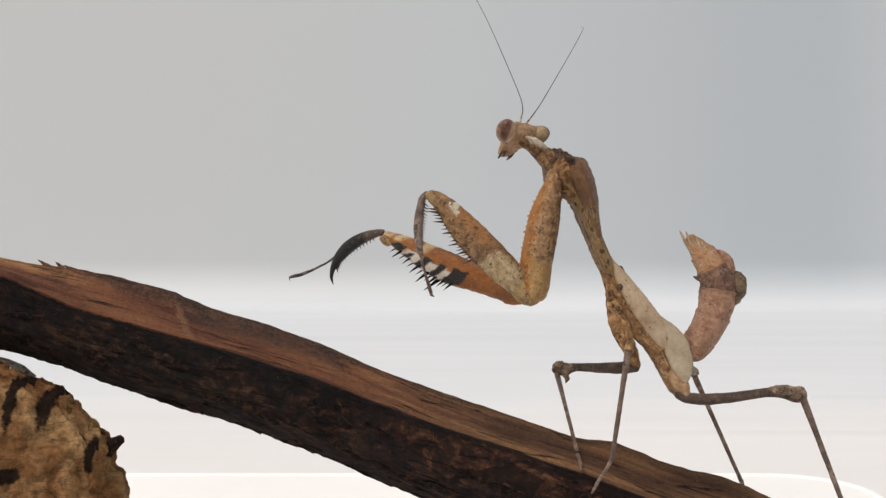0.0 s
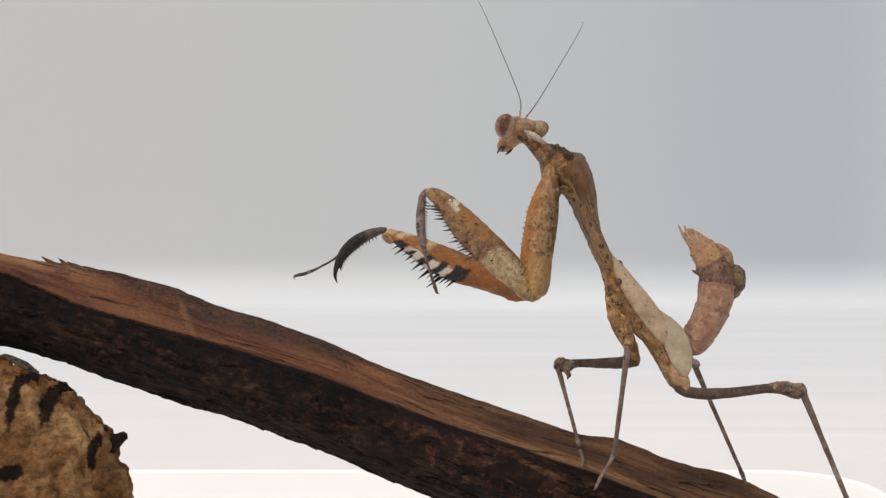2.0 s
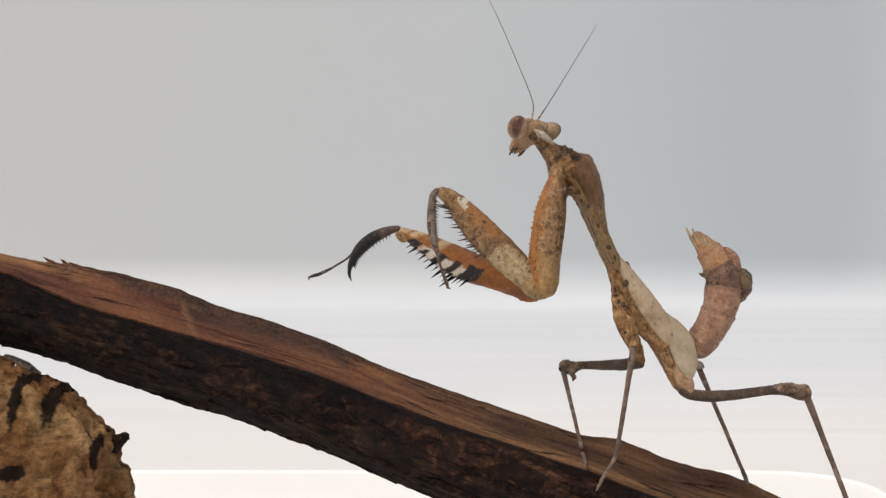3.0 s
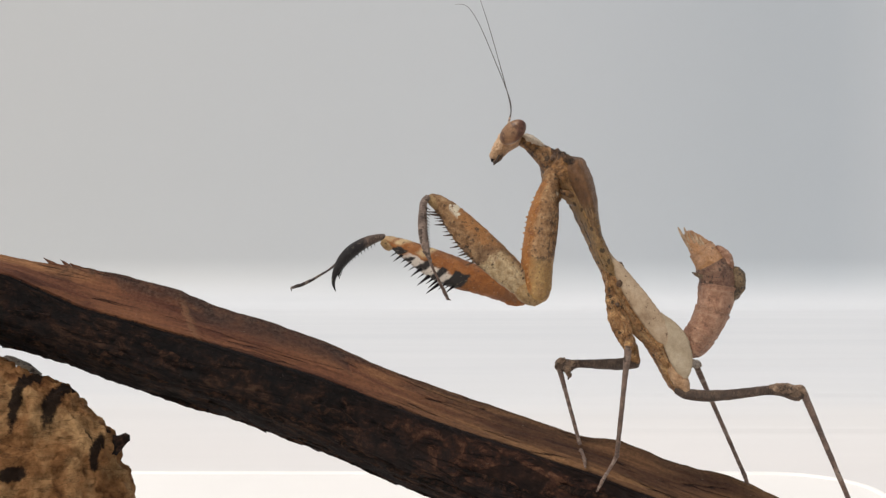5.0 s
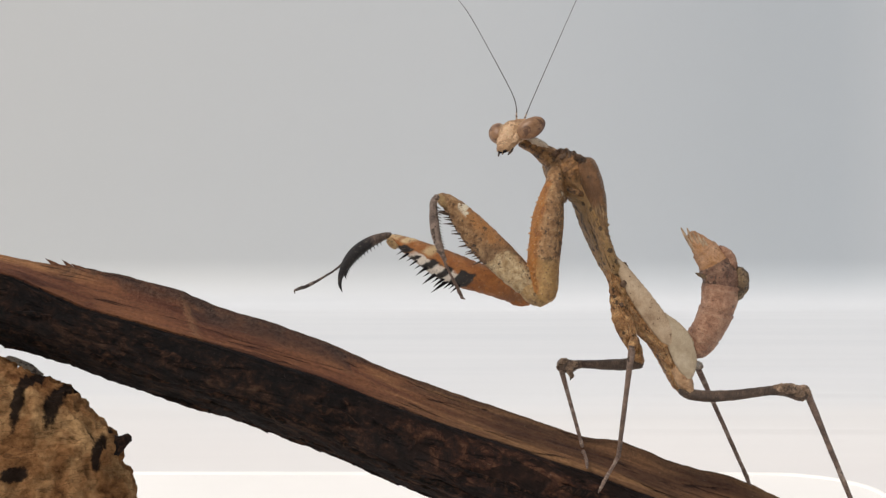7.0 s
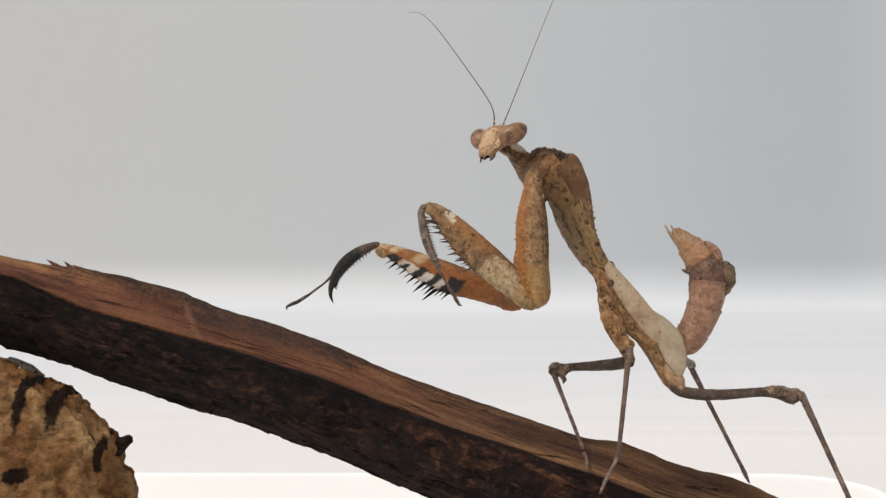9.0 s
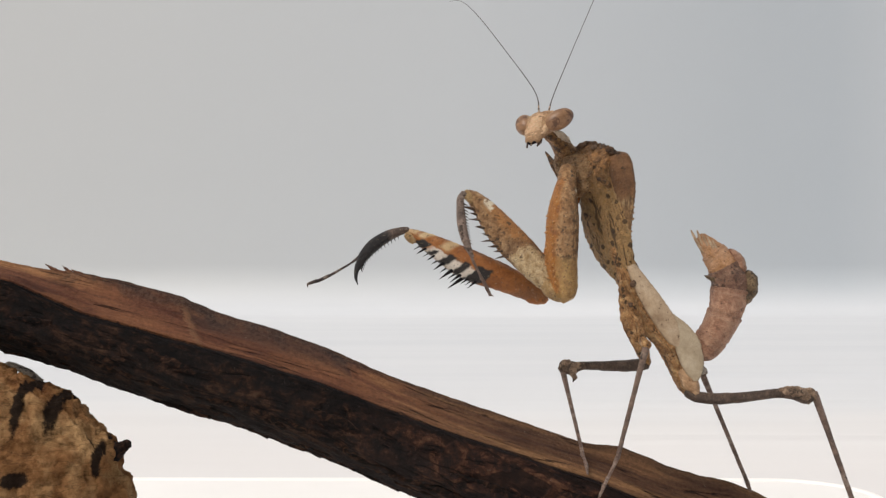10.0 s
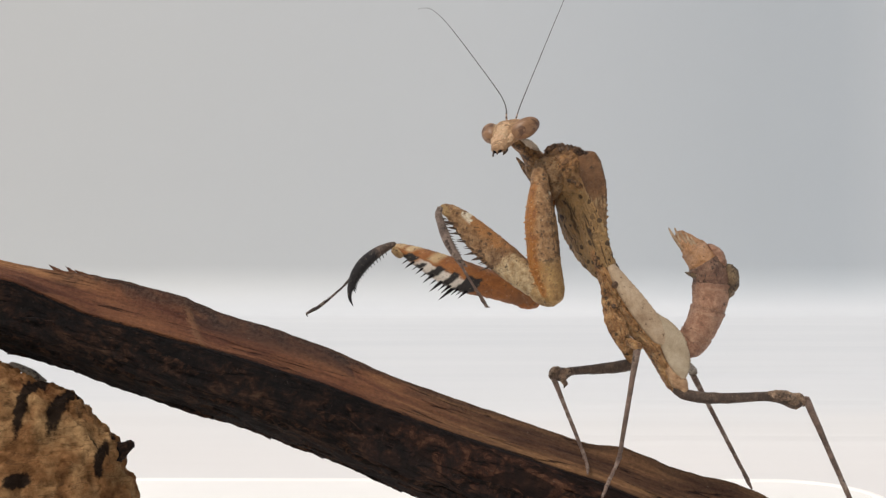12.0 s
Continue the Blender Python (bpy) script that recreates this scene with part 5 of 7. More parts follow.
tibia_near = limb("fore_tibia", [(-2.01, -4.6, 7.45, 0.38, 0.6), (-2.68, -4.6, 6.56, 0.5, 0.6), (-3.0, -4.6, 4.69, 0.58, 0.62), (-3.15, -4.6, 2.68, 0.62, 0.6), (-3.0, -4.6, 0.97, 0.52, 0.5), (-2.75, -4.6, -0.07, 0.32, 0.34), (-2.4, -4.6, -1.12, 0.1, 0.12)], skin_grey, mantis, "grey brown toothed fore tibia", (-1.79, -4.6, 7.08), n=28, m=16, amp=0.06, seed=20)
tibia_far = limb("fore_tibia", [(-8.23, 4.2, 2.37, 0.38, 0.6), (-9.18, 4.2, 2.22, 0.54, 0.7), (-11, 4.2, 1.58, 0.77, 0.8), (-12.82, 4.2, 0.47, 0.88, 0.8), (-14.2, 4.2, -0.87, 0.81, 0.7), (-15.1, 4.2, -2.25, 0.54, 0.5), (-15.55, 4.2, -3.4, 0.34, 0.35), (-15.62, 4.2, -4.4, 0.2, 0.22), (-15.35, 4.2, -5.3, 0.05, 0.06)], skin_horn, mantis, "grey brown fore tibia with a hooked black end", (-8.31, 4.2, 2.06), n=36, m=16, amp=0.03, seed=21)


def tarsus(pts, material, parent, origin):
    return limb("tarsus", pts, material, parent, "thin jointed tarsus", origin, n=26, m=8, amp=0.03, saw=0.5, saws=5)


tarsus_fore_near = tarsus([(-3.13, -4.6, 0.45, 0.24, 0.24), (-2.68, -4.6, -1.04, 0.17, 0.17), (-2.09, -4.6, -3.25, 0.15, 0.16), (-1.56, -4.6, -5.0, 0.2, 0.2), (-1.2, -4.6, -6.2, 0.22, 0.22), (-1.0, -4.6, -6.9, 0.17, 0.17), (-0.62, -4.6, -7.2, 0.05, 0.06)], skin_shank, tibia_near, (-3.05, -4.6, 0.3))
tarsus_fore_far = tarsus([(-14.64, 4.2, -1.03, 0.2, 0.2), (-16.3, 4.2, -2.1, 0.15, 0.16), (-18.4, 4.2, -3.15, 0.15, 0.16), (-19.9, 4.2, -3.8, 0.21, 0.2), (-21.3, 4.2, -4.3, 0.22, 0.22), (-22.4, 4.2, -4.55, 0.2, 0.2), (-22.95, 4.2, -4.75, 0.14, 0.14), (-22.95, 4.2, -5.15, 0.05, 0.06)], skin_tarsus, tibia_far, (-14.8, 4.2, -1.19))

limb("trochanter", [(9.6, -4.3, -4.6, 1.15, 0.9), (10.5, -4.35, -5.4, 1.5, 1.15), (11.4, -4.4, -6.2, 1.35, 1.3), (12.2, -4.45, -6.8, 0.9, 1.0)], skin_elbow, femur_near, "tan rounded trochanter", n=16, m=18, amp=0.1, seed=51)
limb("trochanter", [(8.4, 4.55, -5.9, 1.25, 1.0), (9.4, 4.6, -6.5, 1.3, 1.1), (10.3, 4.6, -6.95, 1.0, 1.0), (11.2, 4.6, -7.15, 0.6, 0.7)], skin_orange, femur_far, "orange rounded trochanter", n=16, m=18, amp=0.1, seed=52)
limb("knee_knob", [(-8.5, 3.9, 1.7, 0.5, 0.6), (-8.0, 3.8, 1.15, 0.62, 0.6), (-7.4, 3.8, 0.75, 0.5, 0.5)], skin_elbow, femur_far, "tan knee knob", n=8, m=12, amp=0.08, seed=53)
limb("knee_knob", [(-1.9, -4.9, 7.3, 0.5, 0.6), (-1.2, -5.0, 6.6, 0.72, 0.6), (-0.7, -5.0, 5.9, 0.5, 0.45)], skin_elbow, femur_near, "tan knee knob", n=8, m=12, amp=0.08, seed=54)

dark_spine = cone_mesh("spine", 1.3, 0.17, brown_horn)
black_spine = cone_mesh("spine", 1.75, 0.21, black_horn)
small_tooth = cone_mesh("tooth", 0.55, 0.12, brown_horn)
horn_tooth = cone_mesh("tooth", 0.5, 0.11, black_horn)
amber = plain("amber bead", (0.50, 0.25, 0.085), 0.4)
bead_mesh = cone_mesh("bead", 0.3, 0.17, amber, 0)
# spines along the lower edge of the near femur
EDGE = spline([(-1.19, -4.6, 5.14, 0, 0), (0.45, -4.52, 3.06, 0, 0), (2.09, -4.46, 0.67, 0, 0), (3.58, -4.42, -1.04, 0, 0), (6.27, -4.36, -2.91, 0, 0)], 20)
spines(dark_spine, [(EDGE[k][:3] + np.array([0.25, -0.35 if k % 2 else 0.2, 0.15]), (-0.95, -0.35 if k % 2 else 0.15, 0.12 - 0.03 * k), (0.95, 1.3, 0.8)[k % 3]) for k in range(18)], femur_near)
# long black spines of the far femur
EDGE = spline([(-6.41, 4.2, 0.08, 0, 0), (-4.27, 4.2, -1.66, 0, 0), (-2.3, 4.32, -3.56, 0, 0), (-0.16, 4.36, -4.44, 0, 0), (1.9, 4.4, -5.07, 0, 0)], 14)
spines(black_spine, [(EDGE[k][:3] + np.array([0.2, -0.4 if k % 2 else 0.25, 0.3]), (-0.8 - 0.03 * k, -0.3 if k % 2 else 0.1, -0.5 - 0.03 * k), (0.85, 1.15, 0.8, 1.0)[k % 4] * (2.1 if k == 10 else 1.35 if k == 7 else 1)) for k in range(14)], femur_far)
# teeth on the tibiae
EDGE = spline([(-2.09, -4.6, 5.88, 0, 0), (-2.38, -4.6, 4.17, 0, 0), (-2.53, -4.6, 2.46, 0, 0), (-2.53, -4.6, 0.82, 0, 0)], 13)
spines(small_tooth, [(e[:3] + np.array([-0.1, 0, 0]), (0.85, -0.1, -0.6), 0.9) for e in EDGE], tibia_near, "tooth")
EDGE = spline([(-9.73, 4.2, 1.27, 0, 0), (-11.4, 4.2, 0.32, 0, 0), (-12.98, 4.2, -0.71, 0, 0), (-14.25, 4.2, -1.9, 0, 0), (-14.88, 4.2, -3.09, 0, 0)], 14)
spines(horn_tooth, [(e[:3] + np.array([0, 0, 0.12]), (0.2, -0.1, -0.95), 0.8 + 0.03 * k) for k, e in enumerate(EDGE)], tibia_far, "tooth")
# beads on the coxa
EDGE = spline([(12.6, -2.63, 6.95, 0, 0), (11.45, -3.0, 4.21, 0, 0), (10.82, -3.4, 1.2, 0, 0), (10.36, -3.9, -1.79, 0, 0), (10.44, -4.4, -4.25, 0, 0)], 17)
spines(bead_mesh, [(e[:3], (-0.9, -0.4, 0.1), (1.0, 1.35, 0.85)[k % 3]) for k, e in enumerate(EDGE)], coxa_near, "bead")
EDGE = spline([(13.05, -3.9, 6.9, 0, 0), (12.0, -4.55, 4.2, 0, 0), (11.4, -4.9, 1.2, 0, 0), (10.95, -5.2, -1.8, 0, 0), (10.95, -5.5, -4.3, 0, 0)], 13)
spines(bead_mesh, [(e[:3], (-0.4, -0.9, 0.1), (0.9, 1.3, 1.0)[k % 3]) for k, e in enumerate(EDGE)], coxa_near, "bead")

# blunt teeth on the shield's rim
rim_tooth = cone_mesh("tooth", 0.4, 0.34, skin_spotted, 0.1)
EDGE = spline([(19.5, -5.15, 6.2, 0, 0), (20.4, -4.15, 3.9, 0, 0), (21.15, -2.85, 1.2, 0, 0), (22.05, -2.0, -1.0, 0, 0), (22.95, -1.4, -3.0, 0, 0)], 15)
spines(rim_tooth, [(e[:3], (0.75, -0.6, (0.3, -0.2, 0.1)[k % 3]), (0.55, 0.8, 0.4, 0.65)[k % 4]) for k, e in enumerate(EDGE)], prothorax, "tooth")

# dark teeth along a segment's rim and on the lobe
EDGE = spline([(34.24, -2.2, -4.02, 0, 0), (35.62, -2.75, -4.3, 0, 0), (37.13, -2.75, -4.38, 0, 0), (38.64, -2.2, -4.24, 0, 0)], 9)
spines(small_tooth, [(e[:3], (rnd.uniform(-0.5, 0.3), -0.6, 0.8), rnd.uniform(0.35, 0.8)) for e in EDGE], abdomen, "tooth")
EDGE = spline([(39.14, -1.2, -3.51, 0, 0), (39.64, -1.3, -3.2, 0, 0), (40.36, -1.2, -3.43, 0, 0), (40.81, -1.2, -3.97, 0, 0)], 5)
spines(small_tooth, [(e[:3], (rnd.uniform(-0.3, 0.5), -0.2, 0.9), rnd.uniform(0.35, 0.7)) for e in EDGE], abdomen, "tooth")

# walking legs
femur_mid_near = limb("mid_femur", [(25.08, -2.2, -12.27, 0.69, 0.7), (24.6, -4.5, -12.75, 0.62, 0.6), (24.09, -7, -13.4, 0.62, 0.6)], skin_brown, mantis, "", (25.15, -2.2, -12.65), ref=(1, 0, 0), n=14, m=12, amp=0.06)
femur_mid_far = limb("mid_femur", [(26.86, 2.2, -16.16, 0.77, 0.8), (25.13, 2.6, -16.44, 0.85, 0.8), (22.14, 3.5, -16.62, 0.73, 0.7), (18.3, 4.4, -16.64, 0.58, 0.6), (16.8, 4.7, -16.95, 0.95, 0.9), (15.95, 4.9, -17.05, 0.85, 0.8), (15.0, 5, -17.03, 0.54, 0.6)], skin_leg, mantis, "dark brown middle femur", (26.71, 2.2, -16.16), n=34, m=14, amp=0.07)
femur_hind_near = limb("hind_femur", [(31.5, -1.6, -19.48, 0.54, 0.6), (32.71, -1.6, -20.01, 0.73, 0.8), (35.4, -1.8, -20.21, 0.77, 0.8), (39.12, -2.1, -19.86, 0.69, 0.7), (42.7, -2.3, -19.31, 0.62, 0.65), (44.94, -2.4, -19.14, 0.77, 0.8), (46.42, -2.5, -19.28, 1, 0.9), (47.4, -2.5, -19.58, 1, 0.8), (48.16, -2.5, -19.13, 0.46, 0.5)], skin_leg, mantis, "dark brown hind femur", (32.26, -1.6, -19.86), n=40, m=14, amp=0.07)
femur_hind_far = limb("hind_femur", [(33.39, 2.4, -16.34, 0.69, 0.7), (34.81, 5.5, -16.84, 0.62, 0.6), (36.35, 9, -17.72, 0.62, 0.6)], skin_hip, mantis, "pale grey hind hip", (33.54, 2.4, -16.73), ref=(1, 0, 0), n=14, m=12, amp=0.06)
SHANKS = (((24.09, -7, -13.11, 0.5, 0.5), (22.53, -3, -28.1), "mid_tibia", (24.09, -7, -13.69)), ((15.83, 5, -16.79, 0.42, 0.42), (18.79, 3.2, -28.69), "mid_tibia", (16.15, 5, -16.95)),
          ((47.78, -2.5, -18.98, 0.54, 0.52), (55.42, -1.5, -38.37), "hind_tibia", (47.63, -2.5, -19.28)), ((35.94, 9, -17.4, 0.46, 0.45), (42.43, 6.5, -33.03), "hind_tibia", (36.27, 9, -17.89)))
shanks = []
for top, foot, name, org in SHANKS:
    pts = [(*along(top[:3], foot, k), top[3] * w, top[4] * w) for k, w in ((0, 0.95), (0.06, 0.95), (0.3, 0.74), (0.6, 0.66), (0.9, 0.6), (1.0, 0.68))]
    shanks.append(limb(name, pts, skin_shank, mantis, "thin grey brown shank", org, n=30, m=10, amp=0.035, freq=1.0))
tibia_mid_near, tibia_mid_far, tibia_hind_near, tibia_hind_far = shanks
tarsus_mid_near = tarsus([(22.53, -3, -28.1, 0.27, 0.27), (21.55, -4, -29.25, 0.2, 0.2), (20.65, -5, -30.23, 0.22, 0.22), (19.91, -6, -31.05, 0.2, 0.2), (19.31, -6.6, -31.8, 0.08, 0.08)], skin_shank, mantis, (22.53, -3, -28.1))
tarsus_mid_far = tarsus([(18.71, 3.2, -28.54, 0.24, 0.24), (18.87, 1.9, -28.95, 0.2, 0.2), (18.92, 0.5, -29.4, 0.22, 0.22), (18.82, -0.9, -29.9, 0.1, 0.1)], skin_shank, mantis, (18.79, 3.2, -28.69))
tarsus_hind_far = tarsus([(42.43, 6.5, -32.87, 0.31, 0.3), (42.45, 6, -33.32, 0.26, 0.28), (42.54, 5.2, -33.94, 0.12, 0.12)], skin_shank, mantis, (42.43, 6.5, -33.03))
tarsus_hind_near = tarsus([(55.42, -1.5, -38.37, 0.34, 0.33), (55.99, -1.6, -39.1, 0.29, 0.3), (56.68, -1.8, -40.04, 0.12, 0.12)], skin_shank, mantis, (55.42, -1.5, -38.37))
limb("knee_lobe", [(17.9, 4.2, -16.5, 0.3, 0.4), (17.0, 4.1, -16.75, 0.62, 0.6), (16.75, 4.15, -17.5, 0.52, 0.5), (16.95, 4.2, -18.3, 0.36, 0.35), (16.75, 4.3, -18.9, 0.08, 0.1)], skin_knee, femur_mid_far, "tan knee lobe with a dark tip", amp=0.2, freq=2.0, n=18, m=14)
limb("knee_cap", [(16.6, 4.6, -16.3, 0.35, 0.4), (15.8, 4.6, -16.35, 0.6, 0.55), (15.25, 4.7, -16.9, 0.5, 0.5), (15.2, 4.8, -17.6, 0.2, 0.25)], skin_knee, femur_mid_far, amp=0.16, freq=2.0, n=14, m=14)
limb("knee_lobe", [(43.6, -2.6, -18.85, 0.3, 0.4), (44.8, -2.9, -18.75, 0.6, 0.55), (46.2, -3, -18.95, 0.72, 0.65), (47.1, -2.9, -19.6, 0.62, 0.55), (47.5, -2.6, -20.5, 0.2, 0.25)], skin_knee, femur_hind_near, "tan knee lobe", amp=0.2, freq=1.8, n=24, m=14)
limb("knee_cap", [(46.9, -2.9, -18.6, 0.25, 0.3), (47.6, -2.9, -18.7, 0.5, 0.45), (48.2, -2.8, -19.3, 0.42, 0.4), (48.45, -2.6, -20.0, 0.12, 0.15)], skin_knee, femur_hind_near, amp=0.14, freq=2.0, n=14, m=12)
limb("knee_lobe", [(36.22, 8.8, -17.7, 0.38, 0.4), (36.82, 8.6, -18, 0.23, 0.3)], skin_hip, femur_hind_far, amp=0.05, n=8, m=8)

def motions():
    """Turns and places of the moving parts, in millimetres and degrees, in the space of what carries them."""
    walk(thorax, [
        (0, at(6.27, -1.5, 11.86, 0, 0, 0)), (0.5, at(5.77, -1.5, 12.14, 0, -0.31, 0)),
        (1, at(5.69, -1.5, 12.41, 0, -0.8, 0)), (1.5, at(6.76, -1.5, 11.57, 0, -0.23, 0)),
        (2, at(5.89, -1.5, 12.21, 0, -0.48, 0)), (2.5, at(6.27, -1.5, 12.24, 0, 0.5, 0)),
        (3, at(6.21, -1.5, 11.93, 0, 0.81, 0)), (4, at(5.87, -1.5, 12.05, 0, 0.39, 0)),
        (5, at(5.53, -1.5, 12.17, 0, -0.03, 0)), (5.5, at(5.44, -1.5, 12.25, 0, -0.39, 0)),
        (6, at(5.46, -1.5, 12.28, 0, -0.76, 0)), (6.5, at(5.78, -1.5, 12.17, 0, -0.39, 0)),
        (6.65, at(5.79, -1.5, 12.18, 0, -0.24, 0)), (6.8, at(5.81, -1.5, 12.18, 0, -0.09, 0)),
        (7, at(5.82, -1.5, 12.19, 0, 0.11, 0)), (8, at(5.17, -1.5, 12.47, 0, -0.93, 0)),
        (9, at(4.51, -1.5, 12.76, 0, -1.96, 0)), (9.5, at(5.72, -1.5, 12.4, 0, -0.61, 0)),
        (10, at(6.57, -1.5, 12.65, 0, 2.18, 0)), (10.5, at(6.49, -1.5, 12.57, 0, 2.18, 0)),
        (11, at(7.07, -1.5, 12.68, 0, 3.62, 0)), (11.5, at(5.86, -1.5, 12.57, 0, 1.21, 0)),
        (12, at(4.65, -1.5, 13.09, 0, -1.35, 0)),
    ])
    walk(abdomen, [
        (0, at(7.58, -1.5, 18.4, 0, 0, 0)), (0.5, at(7.04, -1.5, 18.69, 0, -0.29, 0)),
        (1, at(6.91, -1.5, 18.97, 0, -1.05, 0)), (1.5, at(8.04, -1.5, 18.12, 0, -0.16, 0)),
        (2, at(7.14, -1.5, 18.76, 0, -0.7, 0)), (2.5, at(7.63, -1.5, 18.76, 0, -0.28, 0)),
        (3, at(7.61, -1.5, 18.45, 0, 0.57, 0)), (4, at(7.22, -1.5, 18.58, 0, -0.15, 0)),
        (5, at(6.84, -1.5, 18.71, 0, -0.85, 0)), (5.5, at(6.71, -1.5, 18.8, 0, -0.68, 0)),
        (6, at(6.68, -1.5, 18.83, 0, -1.22, 0)), (6.5, at(7.04, -1.5, 18.72, 0, -1.31, 0)),
        (6.65, at(7.07, -1.5, 18.72, 0, -1.32, 0)), (6.8, at(7.1, -1.5, 18.72, 0, -1.33, 0)),
        (7, at(7.14, -1.5, 18.72, 0, -1.34, 0)), (8, at(6.37, -1.5, 19.03, 0, -2.78, 0)),
        (9, at(5.59, -1.5, 19.34, 0, -4.2, 0)), (9.5, at(6.96, -1.5, 18.95, 0, -2.51, 0)),
        (10, at(8.13, -1.5, 19.14, 0, -0.02, 0)), (10.5, at(8.05, -1.5, 19.06, 0, -0.25, 0)),
        (11, at(8.79, -1.5, 19.12, 0, 0.89, 0)), (11.5, at(7.3, -1.5, 19.08, 0, -2.2, 0)),
        (12, at(5.8, -1.5, 19.66, 0, -4.07, 0)),
    ])
    walk(prothorax, [
        (0, at(-2.73, -1.5, 28.02, 0, 0, 0)), (0.5, at(-3.32, -1.5, 28.25, 0, -0.67, 0)),
        (1, at(-3.53, -1.5, 28.44, 0, -1.12, 0)), (1.5, at(-2.31, -1.5, 27.69, 0, -0.9, 0)),
        (2, at(-3.18, -1.5, 28.28, 0, -1.04, 0)), (2.5, at(-2.44, -1.5, 28.47, 0, -0.79, 0)),
        (3, at(-2.41, -1.5, 28.21, 0, -1.05, 0)), (4, at(-2.87, -1.5, 28.05, 0, -1.21, 0)),
        (5, at(-3.33, -1.5, 27.95, 0, -1.38, 0)), (5.5, at(-3.37, -1.5, 27.67, 0, -1.26, 0)),
        (6, at(-3.54, -1.5, 27.86, 0, -2.03, 0)), (6.5, at(-3.11, -1.5, 27.82, 0, -2.83, 0)),
        (6.65, at(-3.28, -1.5, 27.8, -1.39, -1.83, 2.36)), (6.8, at(-3.22, -1.5, 27.8, -2.7, -0.78, 4.71)),
        (7, at(-2.99, -1.5, 27.76, -4.32, 0.7, 7.85)), (8, at(-4.02, -1.5, 28.18, -7.6, -0.7, 13.06)),
        (9, at(-5.04, -1.5, 28.59, -11.16, -1.71, 18.24)), (9.5, at(-3.45, -1.5, 28.3, -11.87, 0.99, 20.81)),
        (10, at(-1.81, -1.5, 28.62, -12.13, 11.43, 30.73)), (10.5, at(-1.89, -1.5, 28.54, -12.04, 12.25, 31.68)),
        (11, at(-0.89, -1.5, 28.85, -9.61, 17.44, 35.17)), (11.5, at(-2.8, -1.5, 28.46, -11.75, 12.71, 31.75)),
        (12, at(-4.73, -1.5, 29.03, -14.43, 5.78, 28.56)),
    ])
    walk(head, [
        (0, at(-15.65, -1.5, 47.25, -4.09, 11.97, -50.85)), (0.5, at(-16.42, -1.5, 47.48, -4.09, 11.97, -50.85)),
        (1, at(-16.8, -1.5, 47.86, -4.09, 11.97, -50.85)), (1.5, at(-15.57, -1.5, 46.79, -4.09, 11.97, -50.85)),
        (2, at(-16.19, -1.5, 47.48, -4.09, 11.97, -50.85)), (2.5, at(-14.57, -1.5, 47.55, -4.09, 11.97, -50.85)),
        (3, at(-14.73, -1.5, 47.32, -4.09, 11.97, -50.85)), (4, at(-15.72, -1.5, 46.98, -4.02, 5.99, -26.42)),
        (5, at(-17.41, -1.5, 46.72, -4, 0, -2)), (5.5, at(-18.02, -1.5, 46.41, -4, 0, -2)),
        (6, at(-18.02, -1.5, 46.18, -4, 0, -2)), (6.5, at(-17.87, -1.5, 46.1, -4, 0, -2)),
        (6.65, at(-18.68, -1.8, 46.31, -4.01, 2.99, 24.79)), (6.8, at(-18.09, -1.8, 46.77, -4.02, 5.99, 48.58)),
        (7, at(-17.36, -1.8, 47.45, -4.02, 5.99, 50.58)), (8, at(-18.67, -1.8, 47.14, -4.02, 5.99, 51.38)),
        (9, at(-19.97, -1.8, 46.83, -4.02, 5.99, 52.18)), (9.5, at(-17.9, -1.8, 47.14, -4.02, 5.99, 52.58)),
        (10, at(-13.6, -1.8, 49.36, -4.02, 5.99, 52.98)), (10.5, at(-13.6, -1.8, 49.36, -4.02, 5.99, 53.38)),
        (11, at(-10.99, -1.8, 50.44, -4.02, 5.99, 53.78)), (11.5, at(-14.37, -1.8, 49.13, -4.02, 5.99, 54.18)),
        (12, at(-18.59, -1.8, 48.29, -4.02, 5.99, 54.58)),
    ])
